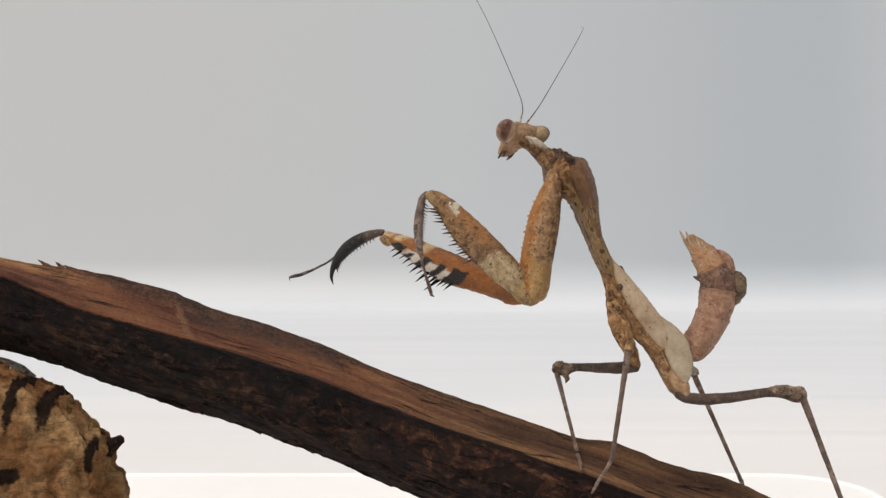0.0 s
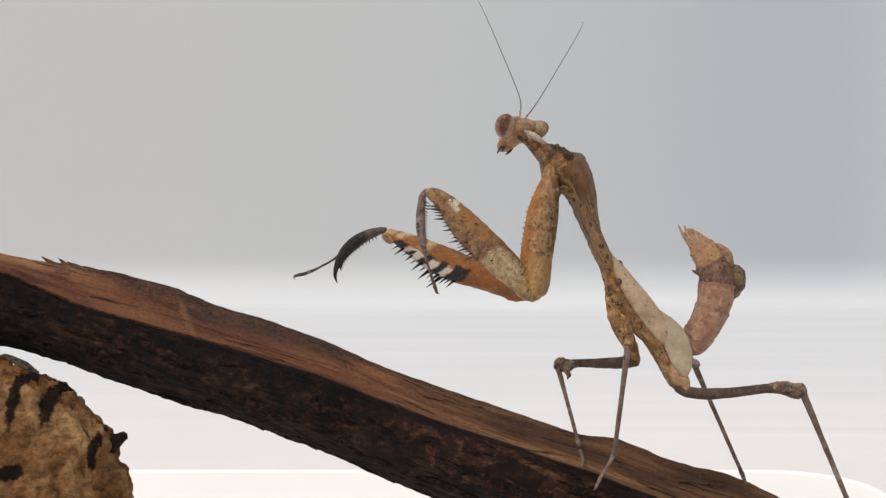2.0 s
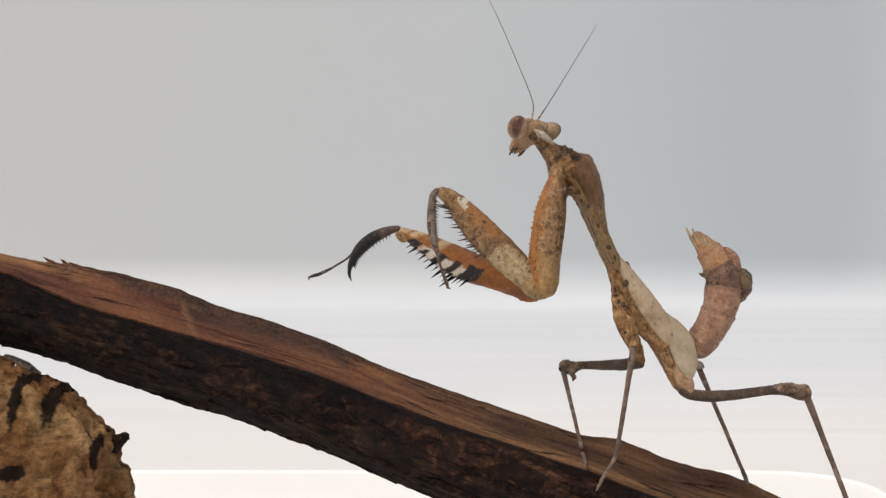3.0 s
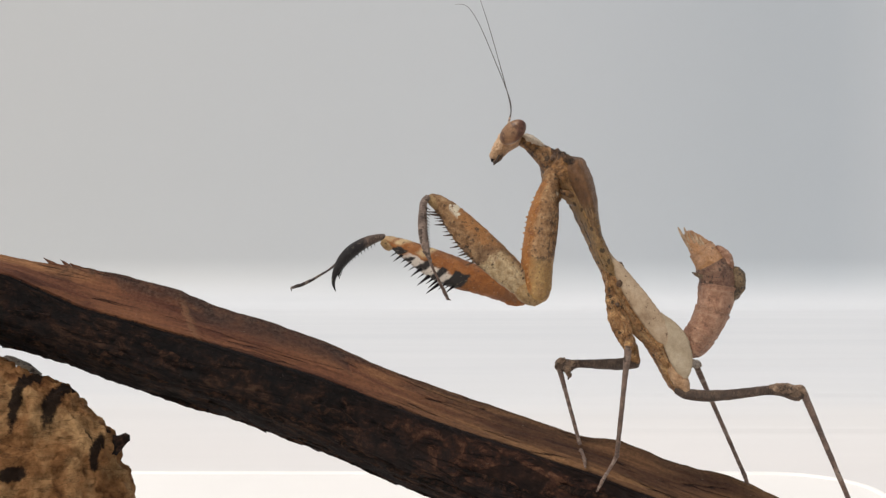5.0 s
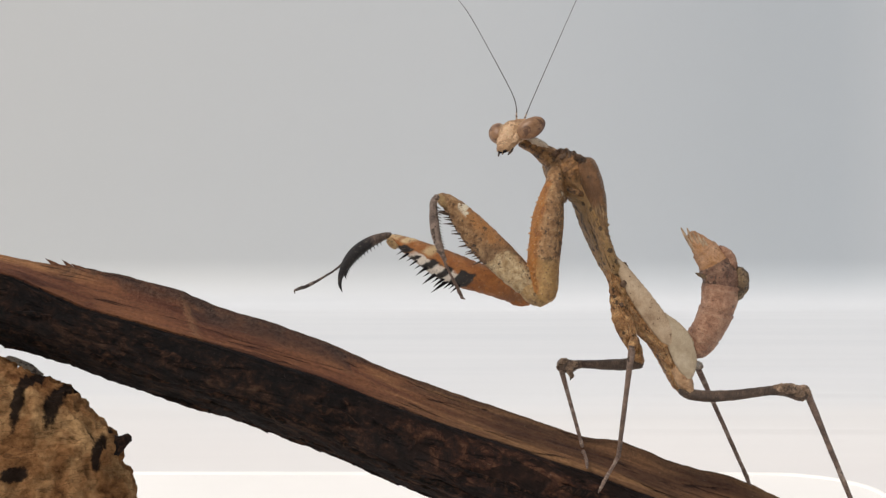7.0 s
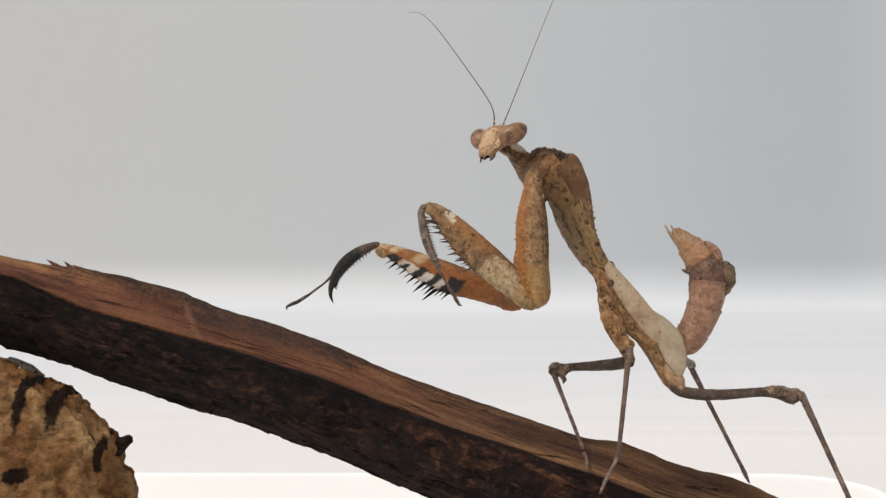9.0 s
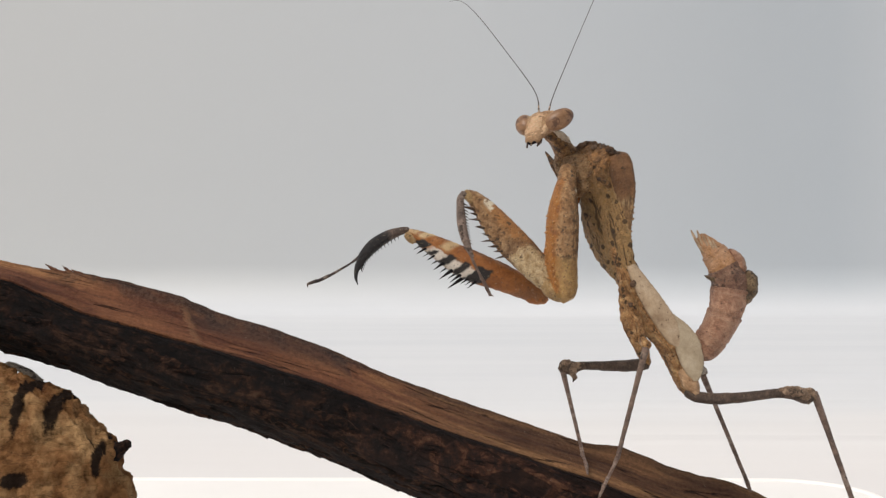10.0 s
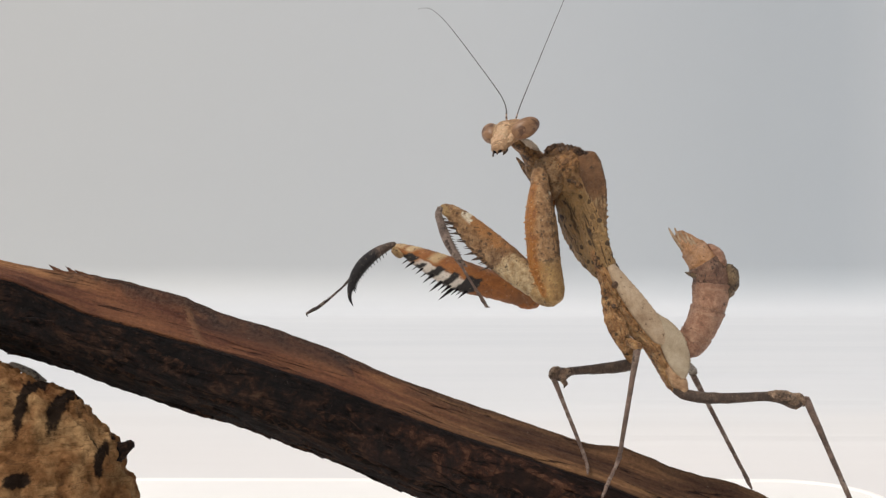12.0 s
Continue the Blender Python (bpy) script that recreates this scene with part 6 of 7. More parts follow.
    walk(neck, [(0, at(-10.27, -1.5, 42.63, 4.23, -1.69, 4.84)), (0.5, at(-11.03, -1.5, 42.77, 4.23, -1.13, 4.79)), (1, at(-11.35, -1.5, 42.9, 4.2, 0.22, 4.64)), (1.5, at(-10.07, -1.5, 42.19, 4.11, -2.46, 4.78)), (2, at(-11.05, -1.5, 42.76, 4.49, 0.47, 4.93)), (2.5, at(-10.33, -1.5, 42.98, 5.59, 5.66, 5.6)), (3, at(-10.37, -1.5, 42.68, 5.42, 5.2, 5.47)), (4, at(-10.86, -1.5, 42.72, 3.39, 4.33, 3.48)), (5, at(-11.36, -1.5, 42.75, 0.34, -1.75, 0.4)), (5.5, at(-11.52, -1.5, 42.79, 0.3, -6.95, 0.39)), (6, at(-11.81, -1.5, 42.65, 0.32, -5.5, 0.4)), (6.5, at(-11.59, -1.5, 42.49, 0.32, -5.25, 0.4)), (6.65, at(-11.29, -1.47, 42.66, -1.11, -12.34, 0.23)), (6.8, at(-10.99, -1.45, 42.82, -3.14, -11.52, -0.81)), (7, at(-10.72, 0.23, 43.06, 1.68, -9.16, 12.23)), (8, at(-12.58, 1.14, 42.86, 4.1, -9.1, 20.28)), (9, at(-14.45, 2.06, 42.67, 6.53, -9.03, 28.34)), (9.5, at(-12.62, 2.45, 42.79, 8.9, -7.68, 31.9)), (10, at(-8.88, 2.67, 44.58, 9.45, -3.63, 36.84)), (10.5, at(-8.74, 2.68, 44.58, 8.86, -4.22, 37.08)), (11, at(-6.16, 2.54, 45.33, 8.04, -1.9, 37.35)), (11.5, at(-9.53, 2.73, 44.47, 8.68, -5.15, 37.29)), (12, at(-13.5, 2.84, 43.73, 9.65, -6.98, 37.01))])
    walk(antenna_near, [(0, at(-0.09, -0.5, 2.13, -34.19, -19.21, 81.44)), (0.5, at(-0.08, -0.49, 2.14, -35.95, -15.39, 87.25)), (1, at(-0.09, -0.5, 2.13, -34.81, -18.8, 82.75)), (1.5, at(-0.09, -0.5, 2.13, -34.79, -19.01, 82.56)), (2, at(-0.08, -0.48, 2.14, -36.8, -11.15, 92.4)), (2.5, at(-0.07, -0.47, 2.15, -36.61, -11.02, 92.27)), (3, at(-0.07, -0.47, 2.15, -36.91, -10.65, 93.07)), (4, at(-0.38, -0.57, 2.07, -26.66, -8.54, 70.62)), (5, at(-0.52, -0.67, 2.11, -17.49, -2.28, 49.06)), (5.5, at(-0.52, -0.67, 2.11, -17.68, -2.25, 49.6)), (6, at(-0.53, -0.67, 2.11, -17.58, -4, 44.6)), (6.5, at(-0.54, -0.67, 2.1, -17.02, -7.84, 34.33)), (6.65, at(-0.06, -1.25, 1.98, 2.69, -14.6, 37.87)), (6.8, at(0.61, -1.84, 1.97, 23.15, -21.53, 39.06)), (7, at(0.29, -1.49, 1.7, 23.38, -21.17, 36.11)), (8, at(0.14, -1.31, 1.67, 23.07, -20.61, 33.93)), (9, at(-0.02, -1.13, 1.64, 22.74, -20.06, 31.75)), (9.5, at(0.01, -1.2, 1.71, 18.5, -25.25, 45.7)), (10, at(-0.03, -1.15, 1.7, 20.33, -23.6, 40.32)), (10.5, at(-0.04, -1.16, 1.69, 22.28, -22.12, 35.68)), (11, at(-0.04, -1.15, 1.67, 20.43, -24.53, 41.67)), (11.5, at(-0.06, -1.16, 1.7, 20.78, -23.85, 39.5)), (12, at(0.02, -1.27, 1.71, 21.41, -22.57, 35.79))])
    walk(antenna_far, [(0, at(-0.14, 0.96, 1.93, -28.93, -25.08, -17.13)), (0.5, at(-0.14, 0.96, 1.93, -24.27, -30.51, -29.68)), (1, at(-0.13, 0.97, 1.93, -25.83, -29.17, -26.39)), (1.5, at(-0.15, 0.95, 1.93, -21.9, -32.67, -35.55)), (2, at(-0.14, 0.96, 1.93, -29.14, -25.14, -17.42)), (2.5, at(-0.15, 0.95, 1.94, -25.45, -29.81, -27.96)), (3, at(-0.15, 0.95, 1.94, -26.57, -28.68, -25.27)), (4, at(-0.47, 0.64, 1.98, -14.86, -25.67, -19.53)), (5, at(-0.6, 0.33, 2.14, -3.33, -23.03, -13.21)), (5.5, at(-0.46, 0.33, 2.21, -8.51, -22.55, 0.34)), (6, at(-0.34, 0.33, 2.27, -8.49, -23.42, 0.27)), (6.5, at(-0.33, 0.33, 2.27, -8.49, -23.02, 0.3)), (6.65, at(0.03, 0.01, 2.2, 1.18, -31.42, -13.37)), (6.8, at(0.58, -0.32, 2.25, 13.53, -36.62, -29.42)), (7, at(0.32, 0, 2.01, 5.13, -40.24, -19.47)), (8, at(0.15, 0.24, 1.91, 10.34, -39.3, -38.96)), (9, at(-0.03, 0.49, 1.81, 14.76, -37.1, -57.84)), (9.5, at(0, 0.45, 1.86, 0.27, -40.78, -35.69)), (10, at(-0.09, 0.56, 1.87, 2.72, -41.12, -40.01)), (10.5, at(0.04, 0.38, 1.92, -14.91, -37.68, -12.21)), (11, at(0.04, 0.39, 1.9, -8.42, -40.08, -23.54)), (11.5, at(-0.01, 0.48, 1.89, 14.99, -38.77, -60.2)), (12, at(0.04, 0.41, 1.84, 11.54, -38.9, -55.06))])
    walk(coxa_near, [
        (0, at(-11, -3.4, 40.82, 0, 0, 0)), (0.5, at(-11.74, -3.4, 40.97, -0.01, -0.63, 0)),
        (1, at(-12.05, -3.39, 41.13, -0.03, -0.57, 0.01)), (1.5, at(-10.8, -3.42, 40.25, 0.06, -1.99, -0.01)),
        (2, at(-11.74, -3.39, 41.03, -0.06, -1.88, 0.01)), (2.5, at(-11, -3.35, 41.46, -0.16, -2.83, 0.03)),
        (3, at(-11.02, -3.35, 41.2, -0.19, -2.76, 0.04)), (4, at(-11.56, -3.4, 40.92, -0.02, -2.78, 0.01)),
        (5, at(-12.1, -3.44, 40.64, 0.16, -2.8, -0.03)), (5.5, at(-12.3, -3.48, 40.35, 0.34, -3.8, -0.06)),
        (6, at(-12.51, -3.44, 40.56, 0.15, -5.06, -0.03)), (6.5, at(-12.26, -3.44, 40.36, 0.16, -5.49, -0.03)),
        (6.65, at(-12.12, -3.49, 40.48, 0.45, -5.01, 0.76)), (6.8, at(-11.98, -3.54, 40.6, 0.75, -4.54, 1.55)),
        (7, at(-11.8, -3.61, 40.76, 1.15, -3.92, 2.61)), (8, at(-13.3, -3.66, 40.66, 1.21, -7.56, 3.45)),
        (9, at(-14.8, -3.71, 40.56, 1.22, -11.2, 4.3)), (9.5, at(-13.23, -3.75, 40.57, 1.48, -10.06, 5.19)),
        (10, at(-10.2, -3.81, 41.87, 2.02, -7.58, 5.23)), (10.5, at(-10.19, -3.8, 41.87, 1.92, -8.47, 4.89)),
        (11, at(-8.03, -3.79, 42.6, 2.03, -6.05, 3.86)), (11.5, at(-10.9, -3.8, 41.81, 1.79, -9.56, 4.91)),
        (12, at(-14.24, -3.77, 41.48, 1.2, -15.46, 4.14)),
    ])
    walk(femur_near, [
        (0, at(-14.04, -5.7, 24.96, 1.03, -0.14, 1.04)), (0.5, at(-14.54, -5.7, 25.1, 0.4, -0.57, 0.41)),
        (1, at(-14.88, -5.7, 25.22, 1.25, -0.83, 1.28)), (1.5, at(-13.24, -5.7, 24.39, -2.28, -1.7, -2.38)),
        (2, at(-14.19, -5.7, 25.08, 1.05, -1.05, 1.08)), (2.5, at(-13.35, -5.7, 25.66, -7.13, -0.96, -7.31)),
        (3, at(-13.39, -5.7, 25.39, -6.31, -0.65, -6.44)), (4, at(-13.82, -5.7, 25.06, -4.32, -1.15, -4.43)),
        (5, at(-14.26, -5.7, 24.74, -2.34, -1.72, -2.44)), (5.5, at(-14.23, -5.7, 24.4, -4.7, -3.24, -5.04)),
        (6, at(-14.18, -5.7, 24.51, -4.63, -3.25, -4.96)), (6.5, at(-13.84, -5.7, 24.28, -4.53, -3.7, -4.91)),
        (6.65, at(-13.79, -5.7, 24.41, -5.29, -2.68, -4.62)), (6.8, at(-13.75, -5.7, 24.53, -6.05, -1.65, -4.36)),
        (7, at(-13.69, -5.7, 24.7, -7.05, -0.27, -4.02)), (8, at(-14.34, -5.7, 24.55, -8.57, -1.66, -3.78)),
        (9, at(-14.98, -5.7, 24.39, -10.11, -3.04, -3.5)), (9.5, at(-13.46, -5.7, 24.42, -12.15, -1.24, -4.24)),
        (10, at(-11.07, -5.69, 26.02, -18.68, 2.37, -6.26)), (10.5, at(-11.02, -5.69, 25.87, -19.89, 2.34, -7.21)),
        (11, at(-9.54, -5.69, 26.82, -22.41, 5.12, -7.89)), (11.5, at(-11.37, -5.69, 25.79, -19.24, 1.55, -6.82)),
        (12, at(-12.81, -5.69, 25.53, -14.55, -4.65, -4.6)),
    ])
    walk(tibia_near, [
        (0, at(-27.96, -6.1, 38.82, 0, 1.05, 0)), (0.5, at(-28.57, -6.1, 38.85, 0, -0.16, 0)),
        (1, at(-28.97, -6.1, 38.91, 0, -0.64, 0)), (1.5, at(-27.5, -6.1, 37.81, 0, -1.1, 0)),
        (2, at(-28.33, -6.1, 38.72, 0, -3.04, 0)), (2.5, at(-27.16, -6.1, 39.06, 0, -0.93, 0)),
        (3, at(-27.19, -6.1, 38.91, 0, -4.43, 0)), (4, at(-27.86, -6.1, 38.53, 0, -5.08, 0)),
        (5, at(-28.52, -6.1, 38.15, 0, -5.74, 0)), (5.5, at(-28.71, -6.1, 37.36, 0, -10.74, 0)),
        (6, at(-28.67, -6.1, 37.48, 0, -9.85, 0)), (6.5, at(-28.44, -6.1, 37.14, 0, -12.47, 0)),
        (6.65, at(-28.16, -6.1, 37.5, -0.19, -11.95, 0.97)), (6.8, at(-27.87, -6.1, 37.86, -0.37, -11.43, 1.93)),
        (7, at(-27.49, -6.1, 38.34, -0.6, -10.72, 3.21)), (8, at(-28.42, -6.1, 37.79, -1.42, -14.41, 5.42)),
        (9, at(-29.35, -6.1, 37.24, -2.41, -18.07, 7.74)), (9.5, at(-27.38, -6.1, 37.61, -2.4, -15.86, 8.74)),
        (10, at(-23.96, -6.11, 39.53, -2.37, -10.79, 12.48)), (10.5, at(-23.82, -6.11, 39.27, -2.29, -10.14, 12.8)),
        (11, at(-21.64, -6.11, 40.55, -1.8, -7.36, 13.77)), (11.5, at(-24.38, -6.11, 39.08, -3.54, -15.42, 13.08)),
        (12, at(-27.41, -6.1, 37.69, -5.81, -26.36, 12.91)),
    ])
    walk(tarsus_fore_near, [
        (0, at(-1.27, 0, -6.78, 25.55, -2.17, 8.19)), (0.5, at(-1.27, 0, -6.78, 25.61, -1.62, 8.2)),
        (1, at(-1.27, 0, -6.78, 24.38, -1.74, 7.85)), (1.5, at(-1.27, 0, -6.78, 25.56, -2.99, 8.22)),
        (2, at(-1.27, 0, -6.78, 26.02, 0.09, 8.22)), (2.5, at(-1.27, 0, -6.78, 29.61, -7.5, 9.64)),
        (3, at(-1.27, 0, -6.78, 33.2, -1.29, 10.25)), (4, at(-1.27, 0, -6.78, 26.13, -2.76, 8.17)),
        (5, at(-1.27, 0, -6.78, 19.1, -4.48, 6.3)), (5.5, at(-1.27, 0, -6.78, 18.79, -0.01, 6.03)),
        (6, at(-1.27, 0, -6.78, 20.08, -3.49, 6.57)), (6.5, at(-1.27, 0, -6.78, 22.48, -0.93, 7.19)),
        (6.65, at(-1.27, 0, -6.78, 21.47, -0.72, 5.92)), (6.8, at(-1.27, 0, -6.78, 20.46, -0.54, 4.65)),
        (7, at(-1.27, 0, -6.78, 19.1, -0.32, 2.95)), (8, at(-1.27, 0, -6.78, 20.33, 1.41, 1.16)),
        (9, at(-1.27, 0, -6.78, 21.5, 3.18, -0.6)), (9.5, at(-1.27, 0, -6.78, 19.08, 2.28, -2.4)),
        (10, at(-1.27, 0, -6.78, 18.09, -0.78, -6.53)), (10.5, at(-1.27, 0, -6.78, 20.34, -3.78, -6.1)),
        (11, at(-1.27, 0, -6.78, 17.74, -4.71, -7.96)), (11.5, at(-1.27, 0, -6.78, 18.38, 2.02, -6.88)),
        (12, at(-1.27, 0, -6.78, 12.95, 10.43, -7.56)),
    ])
    walk(coxa_far, [
        (0, at(-11.08, 1.1, 41.1, 0, 0, 0)), (0.5, at(-11.84, 1.1, 41.24, 0, -0.73, 0)),
        (1, at(-12.17, 1.1, 41.37, 0.01, -0.72, 0)), (1.5, at(-10.85, 1.1, 40.63, -0.07, -2.36, 0.02)),
        (2, at(-11.85, 1.1, 41.22, 0.04, -2.07, -0.01)), (2.5, at(-11.12, 1.1, 41.45, 0.21, -2.25, -0.05)),
        (3, at(-11.15, 1.1, 41.14, 0.21, -2.36, -0.05)), (4, at(-11.66, 1.1, 41.17, 0.05, -2.63, -0.01)),
        (5, at(-12.17, 1.1, 41.21, -0.12, -2.89, 0.03)), (5.5, at(-12.33, 1.1, 41.25, -0.24, -3.66, 0.06)),
        (6, at(-12.6, 1.1, 41.1, -0.07, -4.83, 0.02)), (6.5, at(-12.35, 1.1, 40.92, -0.09, -5.33, 0.02)),
        (6.65, at(-12.01, 1.1, 41.15, 0.35, -4.48, 2.59)), (6.8, at(-11.68, 1.1, 41.38, 0.83, -3.66, 5.17)),
        (7, at(-11.23, 1.1, 41.68, 1.53, -2.59, 8.62)), (8, at(-12.73, 1.1, 41.66, 2.07, -5.4, 14.5)),
        (9, at(-14.22, 1.1, 41.65, 2.32, -8.24, 20.38)), (9.5, at(-12.14, 1.1, 41.95, 3.05, -7.34, 23.16)),
        (10, at(-8.33, 1.1, 44.12, 6.46, -5.1, 33.05)), (10.5, at(-8.31, 1.1, 44.14, 6.28, -5.83, 34.07)),
        (11, at(-5.82, 1.1, 45.03, 8.53, -3.7, 36.34)), (11.5, at(-9.08, 1.1, 44, 5.78, -6.72, 34.25)),
        (12, at(-12.87, 1.1, 43.17, 2.27, -11.7, 32.34)),
    ])
    walk(femur_far, [
        (0, at(-15.16, 3.1, 24.72, 0, 0, 0)), (0.5, at(-15.69, 3.1, 24.79, 0, -0.67, 0)),
        (1, at(-16.07, 3.1, 24.98, 0, -0.76, 0)), (1.5, at(-14.28, 3.1, 23.93, 0, -1.62, 0)),
        (2, at(-15.18, 3.1, 24.74, 0, -0.49, 0.01)), (2.5, at(-13.61, 3.12, 25.04, 0.02, 0.13, 0.05)),
        (3, at(-13.64, 3.12, 24.73, 0.02, 0.33, 0.05)), (4, at(-14.59, 3.11, 24.55, 0.01, -0.61, 0.02)),
        (5, at(-15.55, 3.1, 24.36, 0, -1.51, 0)), (5.5, at(-15.68, 3.1, 24.09, 0, -3.28, -0.01)),
        (6, at(-15.34, 3.1, 24.25, 0, -3.04, 0)), (6.5, at(-14.94, 3.1, 24.02, 0, -3.04, 0)),
        (6.65, at(-14.97, 3.1, 24.13, -0.34, -2.34, 0.16)), (6.8, at(-15.01, 3.1, 24.24, -0.7, -1.64, 0.33)),
        (7, at(-15.06, 3.1, 24.4, -1.19, -0.7, 0.56)), (8, at(-15.79, 3.1, 24.16, -1.93, -1.72, 0.91)),
        (9, at(-16.53, 3.11, 23.93, -2.61, -2.77, 1.23)), (9.5, at(-14.96, 3.11, 23.92, -3.1, -1.58, 1.48)),
        (10, at(-12.82, 3.11, 25.42, -4.88, 0.83, 2.36)), (10.5, at(-12.77, 3.11, 25.49, -5.12, 1.56, 2.49)),
        (11, at(-11.11, 3.12, 26.24, -5.84, 3.69, 2.91)), (11.5, at(-12.93, 3.11, 25.3, -5.04, 0.97, 2.45)),
        (12, at(-14.4, 3.11, 24.92, -4.01, -3.53, 1.9)),
    ])
    walk(tibia_far, [
        (0, at(-34.42, 2.7, 33.84, 5.51, 1.95, -5.39)), (0.5, at(-35.06, 2.7, 33.69, 6.93, 3.48, -6.93)),
        (1, at(-35.45, 2.7, 33.84, 5.47, 1.33, -5.28)), (1.5, at(-33.79, 2.7, 32.5, 4.42, 0.09, -4.2)),
        (2, at(-34.52, 2.7, 33.69, 6.61, 0.39, -6.28)), (2.5, at(-32.85, 2.7, 34.2, 9.61, 1.46, -9.19)),
        (3, at(-32.85, 2.7, 33.97, 8.82, 0.92, -8.4)), (4, at(-33.95, 2.7, 33.47, 6.52, 0.17, -6.19)),
        (5, at(-35.05, 2.7, 32.97, 4.2, -0.48, -3.96)), (5.5, at(-35.43, 2.7, 32.09, -1.68, -2.42, 1.55)),
        (6, at(-35.05, 2.7, 32.34, 2.3, -2.93, -2.09)), (6.5, at(-34.66, 2.7, 32.1, -4.53, -3.48, 4.11)),
        (6.65, at(-34.59, 2.7, 32.46, -4.43, -3.2, 4.04)), (6.8, at(-34.52, 2.7, 32.81, -4.34, -2.92, 3.97)),
        (7, at(-34.42, 2.7, 33.29, -4.21, -2.55, 3.87)), (8, at(-35.31, 2.7, 32.7, -1.99, -3.78, 1.84)),
        (9, at(-36.21, 2.7, 32.12, 0.28, -4.92, -0.25)), (9.5, at(-34.46, 2.7, 32.52, -4.44, -3.69, 4.01)),
        (10, at(-31.95, 2.7, 34.82, -3.41, -0.37, 3.25)), (10.5, at(-31.77, 2.7, 35.13, -3.4, -1.72, 3.17)),
        (11, at(-29.75, 2.7, 36.58, -2.71, -1.05, 2.56)), (11.5, at(-32.04, 2.7, 34.75, -3.58, -4.04, 3.22)),
        (12, at(-34.18, 2.7, 32.85, -1, -8.67, 0.85)),
    ])
    walk(tarsus_fore_far, [
        (0, at(-6.49, 0, -3.24, 9.02, -1.78, -16.72)), (0.5, at(-6.49, 0, -3.24, 7.89, -4.55, -11.74)),
        (1, at(-6.49, 0, -3.24, 8.92, -1.7, -15.7)), (1.5, at(-6.49, 0, -3.24, 10.25, -1.06, -19.44)),
        (2, at(-6.49, 0, -3.24, 9.43, -1.04, -17.33)), (2.5, at(-6.49, 0, -3.24, 9.84, -5.86, -13.46)),
        (3, at(-6.49, 0, -3.24, 9.32, -5.06, -13.18)), (4, at(-6.49, 0, -3.24, 9.33, -4.22, -14.47)),
        (5, at(-6.49, 0, -3.24, 9.33, -3.38, -15.76)), (5.5, at(-6.49, 0, -3.24, 10.4, -0.47, -20.61)),
        (6, at(-6.49, 0, -3.24, 9.11, -1.94, -17.07)), (6.5, at(-6.49, 0, -3.24, 12.61, 0.75, -25.35)),
        (6.65, at(-6.49, 0, -3.24, 11.94, 0.49, -24)), (6.8, at(-6.49, 0, -3.24, 11.26, 0.24, -22.63)),
        (7, at(-6.49, 0, -3.24, 10.35, -0.06, -20.81)), (8, at(-6.49, 0, -3.24, 9.04, -2.54, -17.07)),
        (9, at(-6.49, 0, -3.24, 7.57, -4.93, -13.26)), (9.5, at(-6.49, 0, -3.24, 9.78, -3.5, -18.18)),
        (10, at(-6.49, 0, -3.24, 6.38, -2.98, -12.94)), (10.5, at(-6.49, 0, -3.24, 5.56, -1.08, -11.63)),
        (11, at(-6.49, 0, -3.24, 4.74, -0.3, -10.13)), (11.5, at(-6.49, 0, -3.24, 6.56, -1.17, -13.35)),
        (12, at(-6.49, 0, -3.24, 8.15, -5.48, -14.11)),
    ])
    walk(femur_mid_near, [
        (0, at(-0.97, -3.73, 18.74, -4.23, 11.6, -0.2)), (0.5, at(-1.46, -3.75, 18.99, -5.81, 3.85, -0.28)),
        (1, at(-1.62, -3.74, 19.19, -5.33, 6.71, 0.05)), (1.5, at(-0.49, -3.74, 18.43, -6, 9.33, -0.35)),
        (2, at(-1.4, -3.73, 19.03, -4.71, 9.87, 0.37)), (2.5, at(-0.9, -3.72, 19.19, -4.25, 11.5, 0.61)),
        (3, at(-0.9, -3.73, 18.92, -4.98, 7.46, 0.21)), (4, at(-1.28, -3.74, 18.99, -5.31, 6.3, -0.03)),
        (5, at(-1.67, -3.75, 19.05, -5.64, 5.13, -0.26)), (5.5, at(-1.84, -3.75, 19.09, -6.62, 10.61, -0.01)),
        (6, at(-1.83, -3.74, 19.07, -5.55, 4.61, -0.13)), (6.5, at(-1.49, -3.73, 19.01, -4.48, 8.92, 0.44)),
        (6.65, at(-1.46, -3.73, 19.03, -4.73, 8.85, 0.27)), (6.8, at(-1.43, -3.74, 19.06, -4.98, 8.79, 0.09)),
        (7, at(-1.38, -3.74, 19.09, -5.31, 8.7, -0.14)), (8, at(-1.99, -3.76, 19.38, -11.32, -26.51, 3.51)),
        (9, at(-2.6, -3.78, 19.67, -26.71, -60.63, 17.32)), (9.5, at(-1.22, -3.8, 19.54, -44, -64.78, 28.47)),
        (10, at(-0.07, -3.77, 19.97, -20.73, -42.49, 10.27)), (10.5, at(-0.14, -3.77, 19.9, -20.37, -44.62, 10.82)),
        (11, at(0.59, -3.73, 20.12, -12.27, -33.19, 6.96)), (11.5, at(-0.85, -3.76, 19.89, -29.39, -61.26, 20.83)),
        (12, at(-2.37, -3.73, 20.14, -32.81, -69.2, 28.74)),
    ])
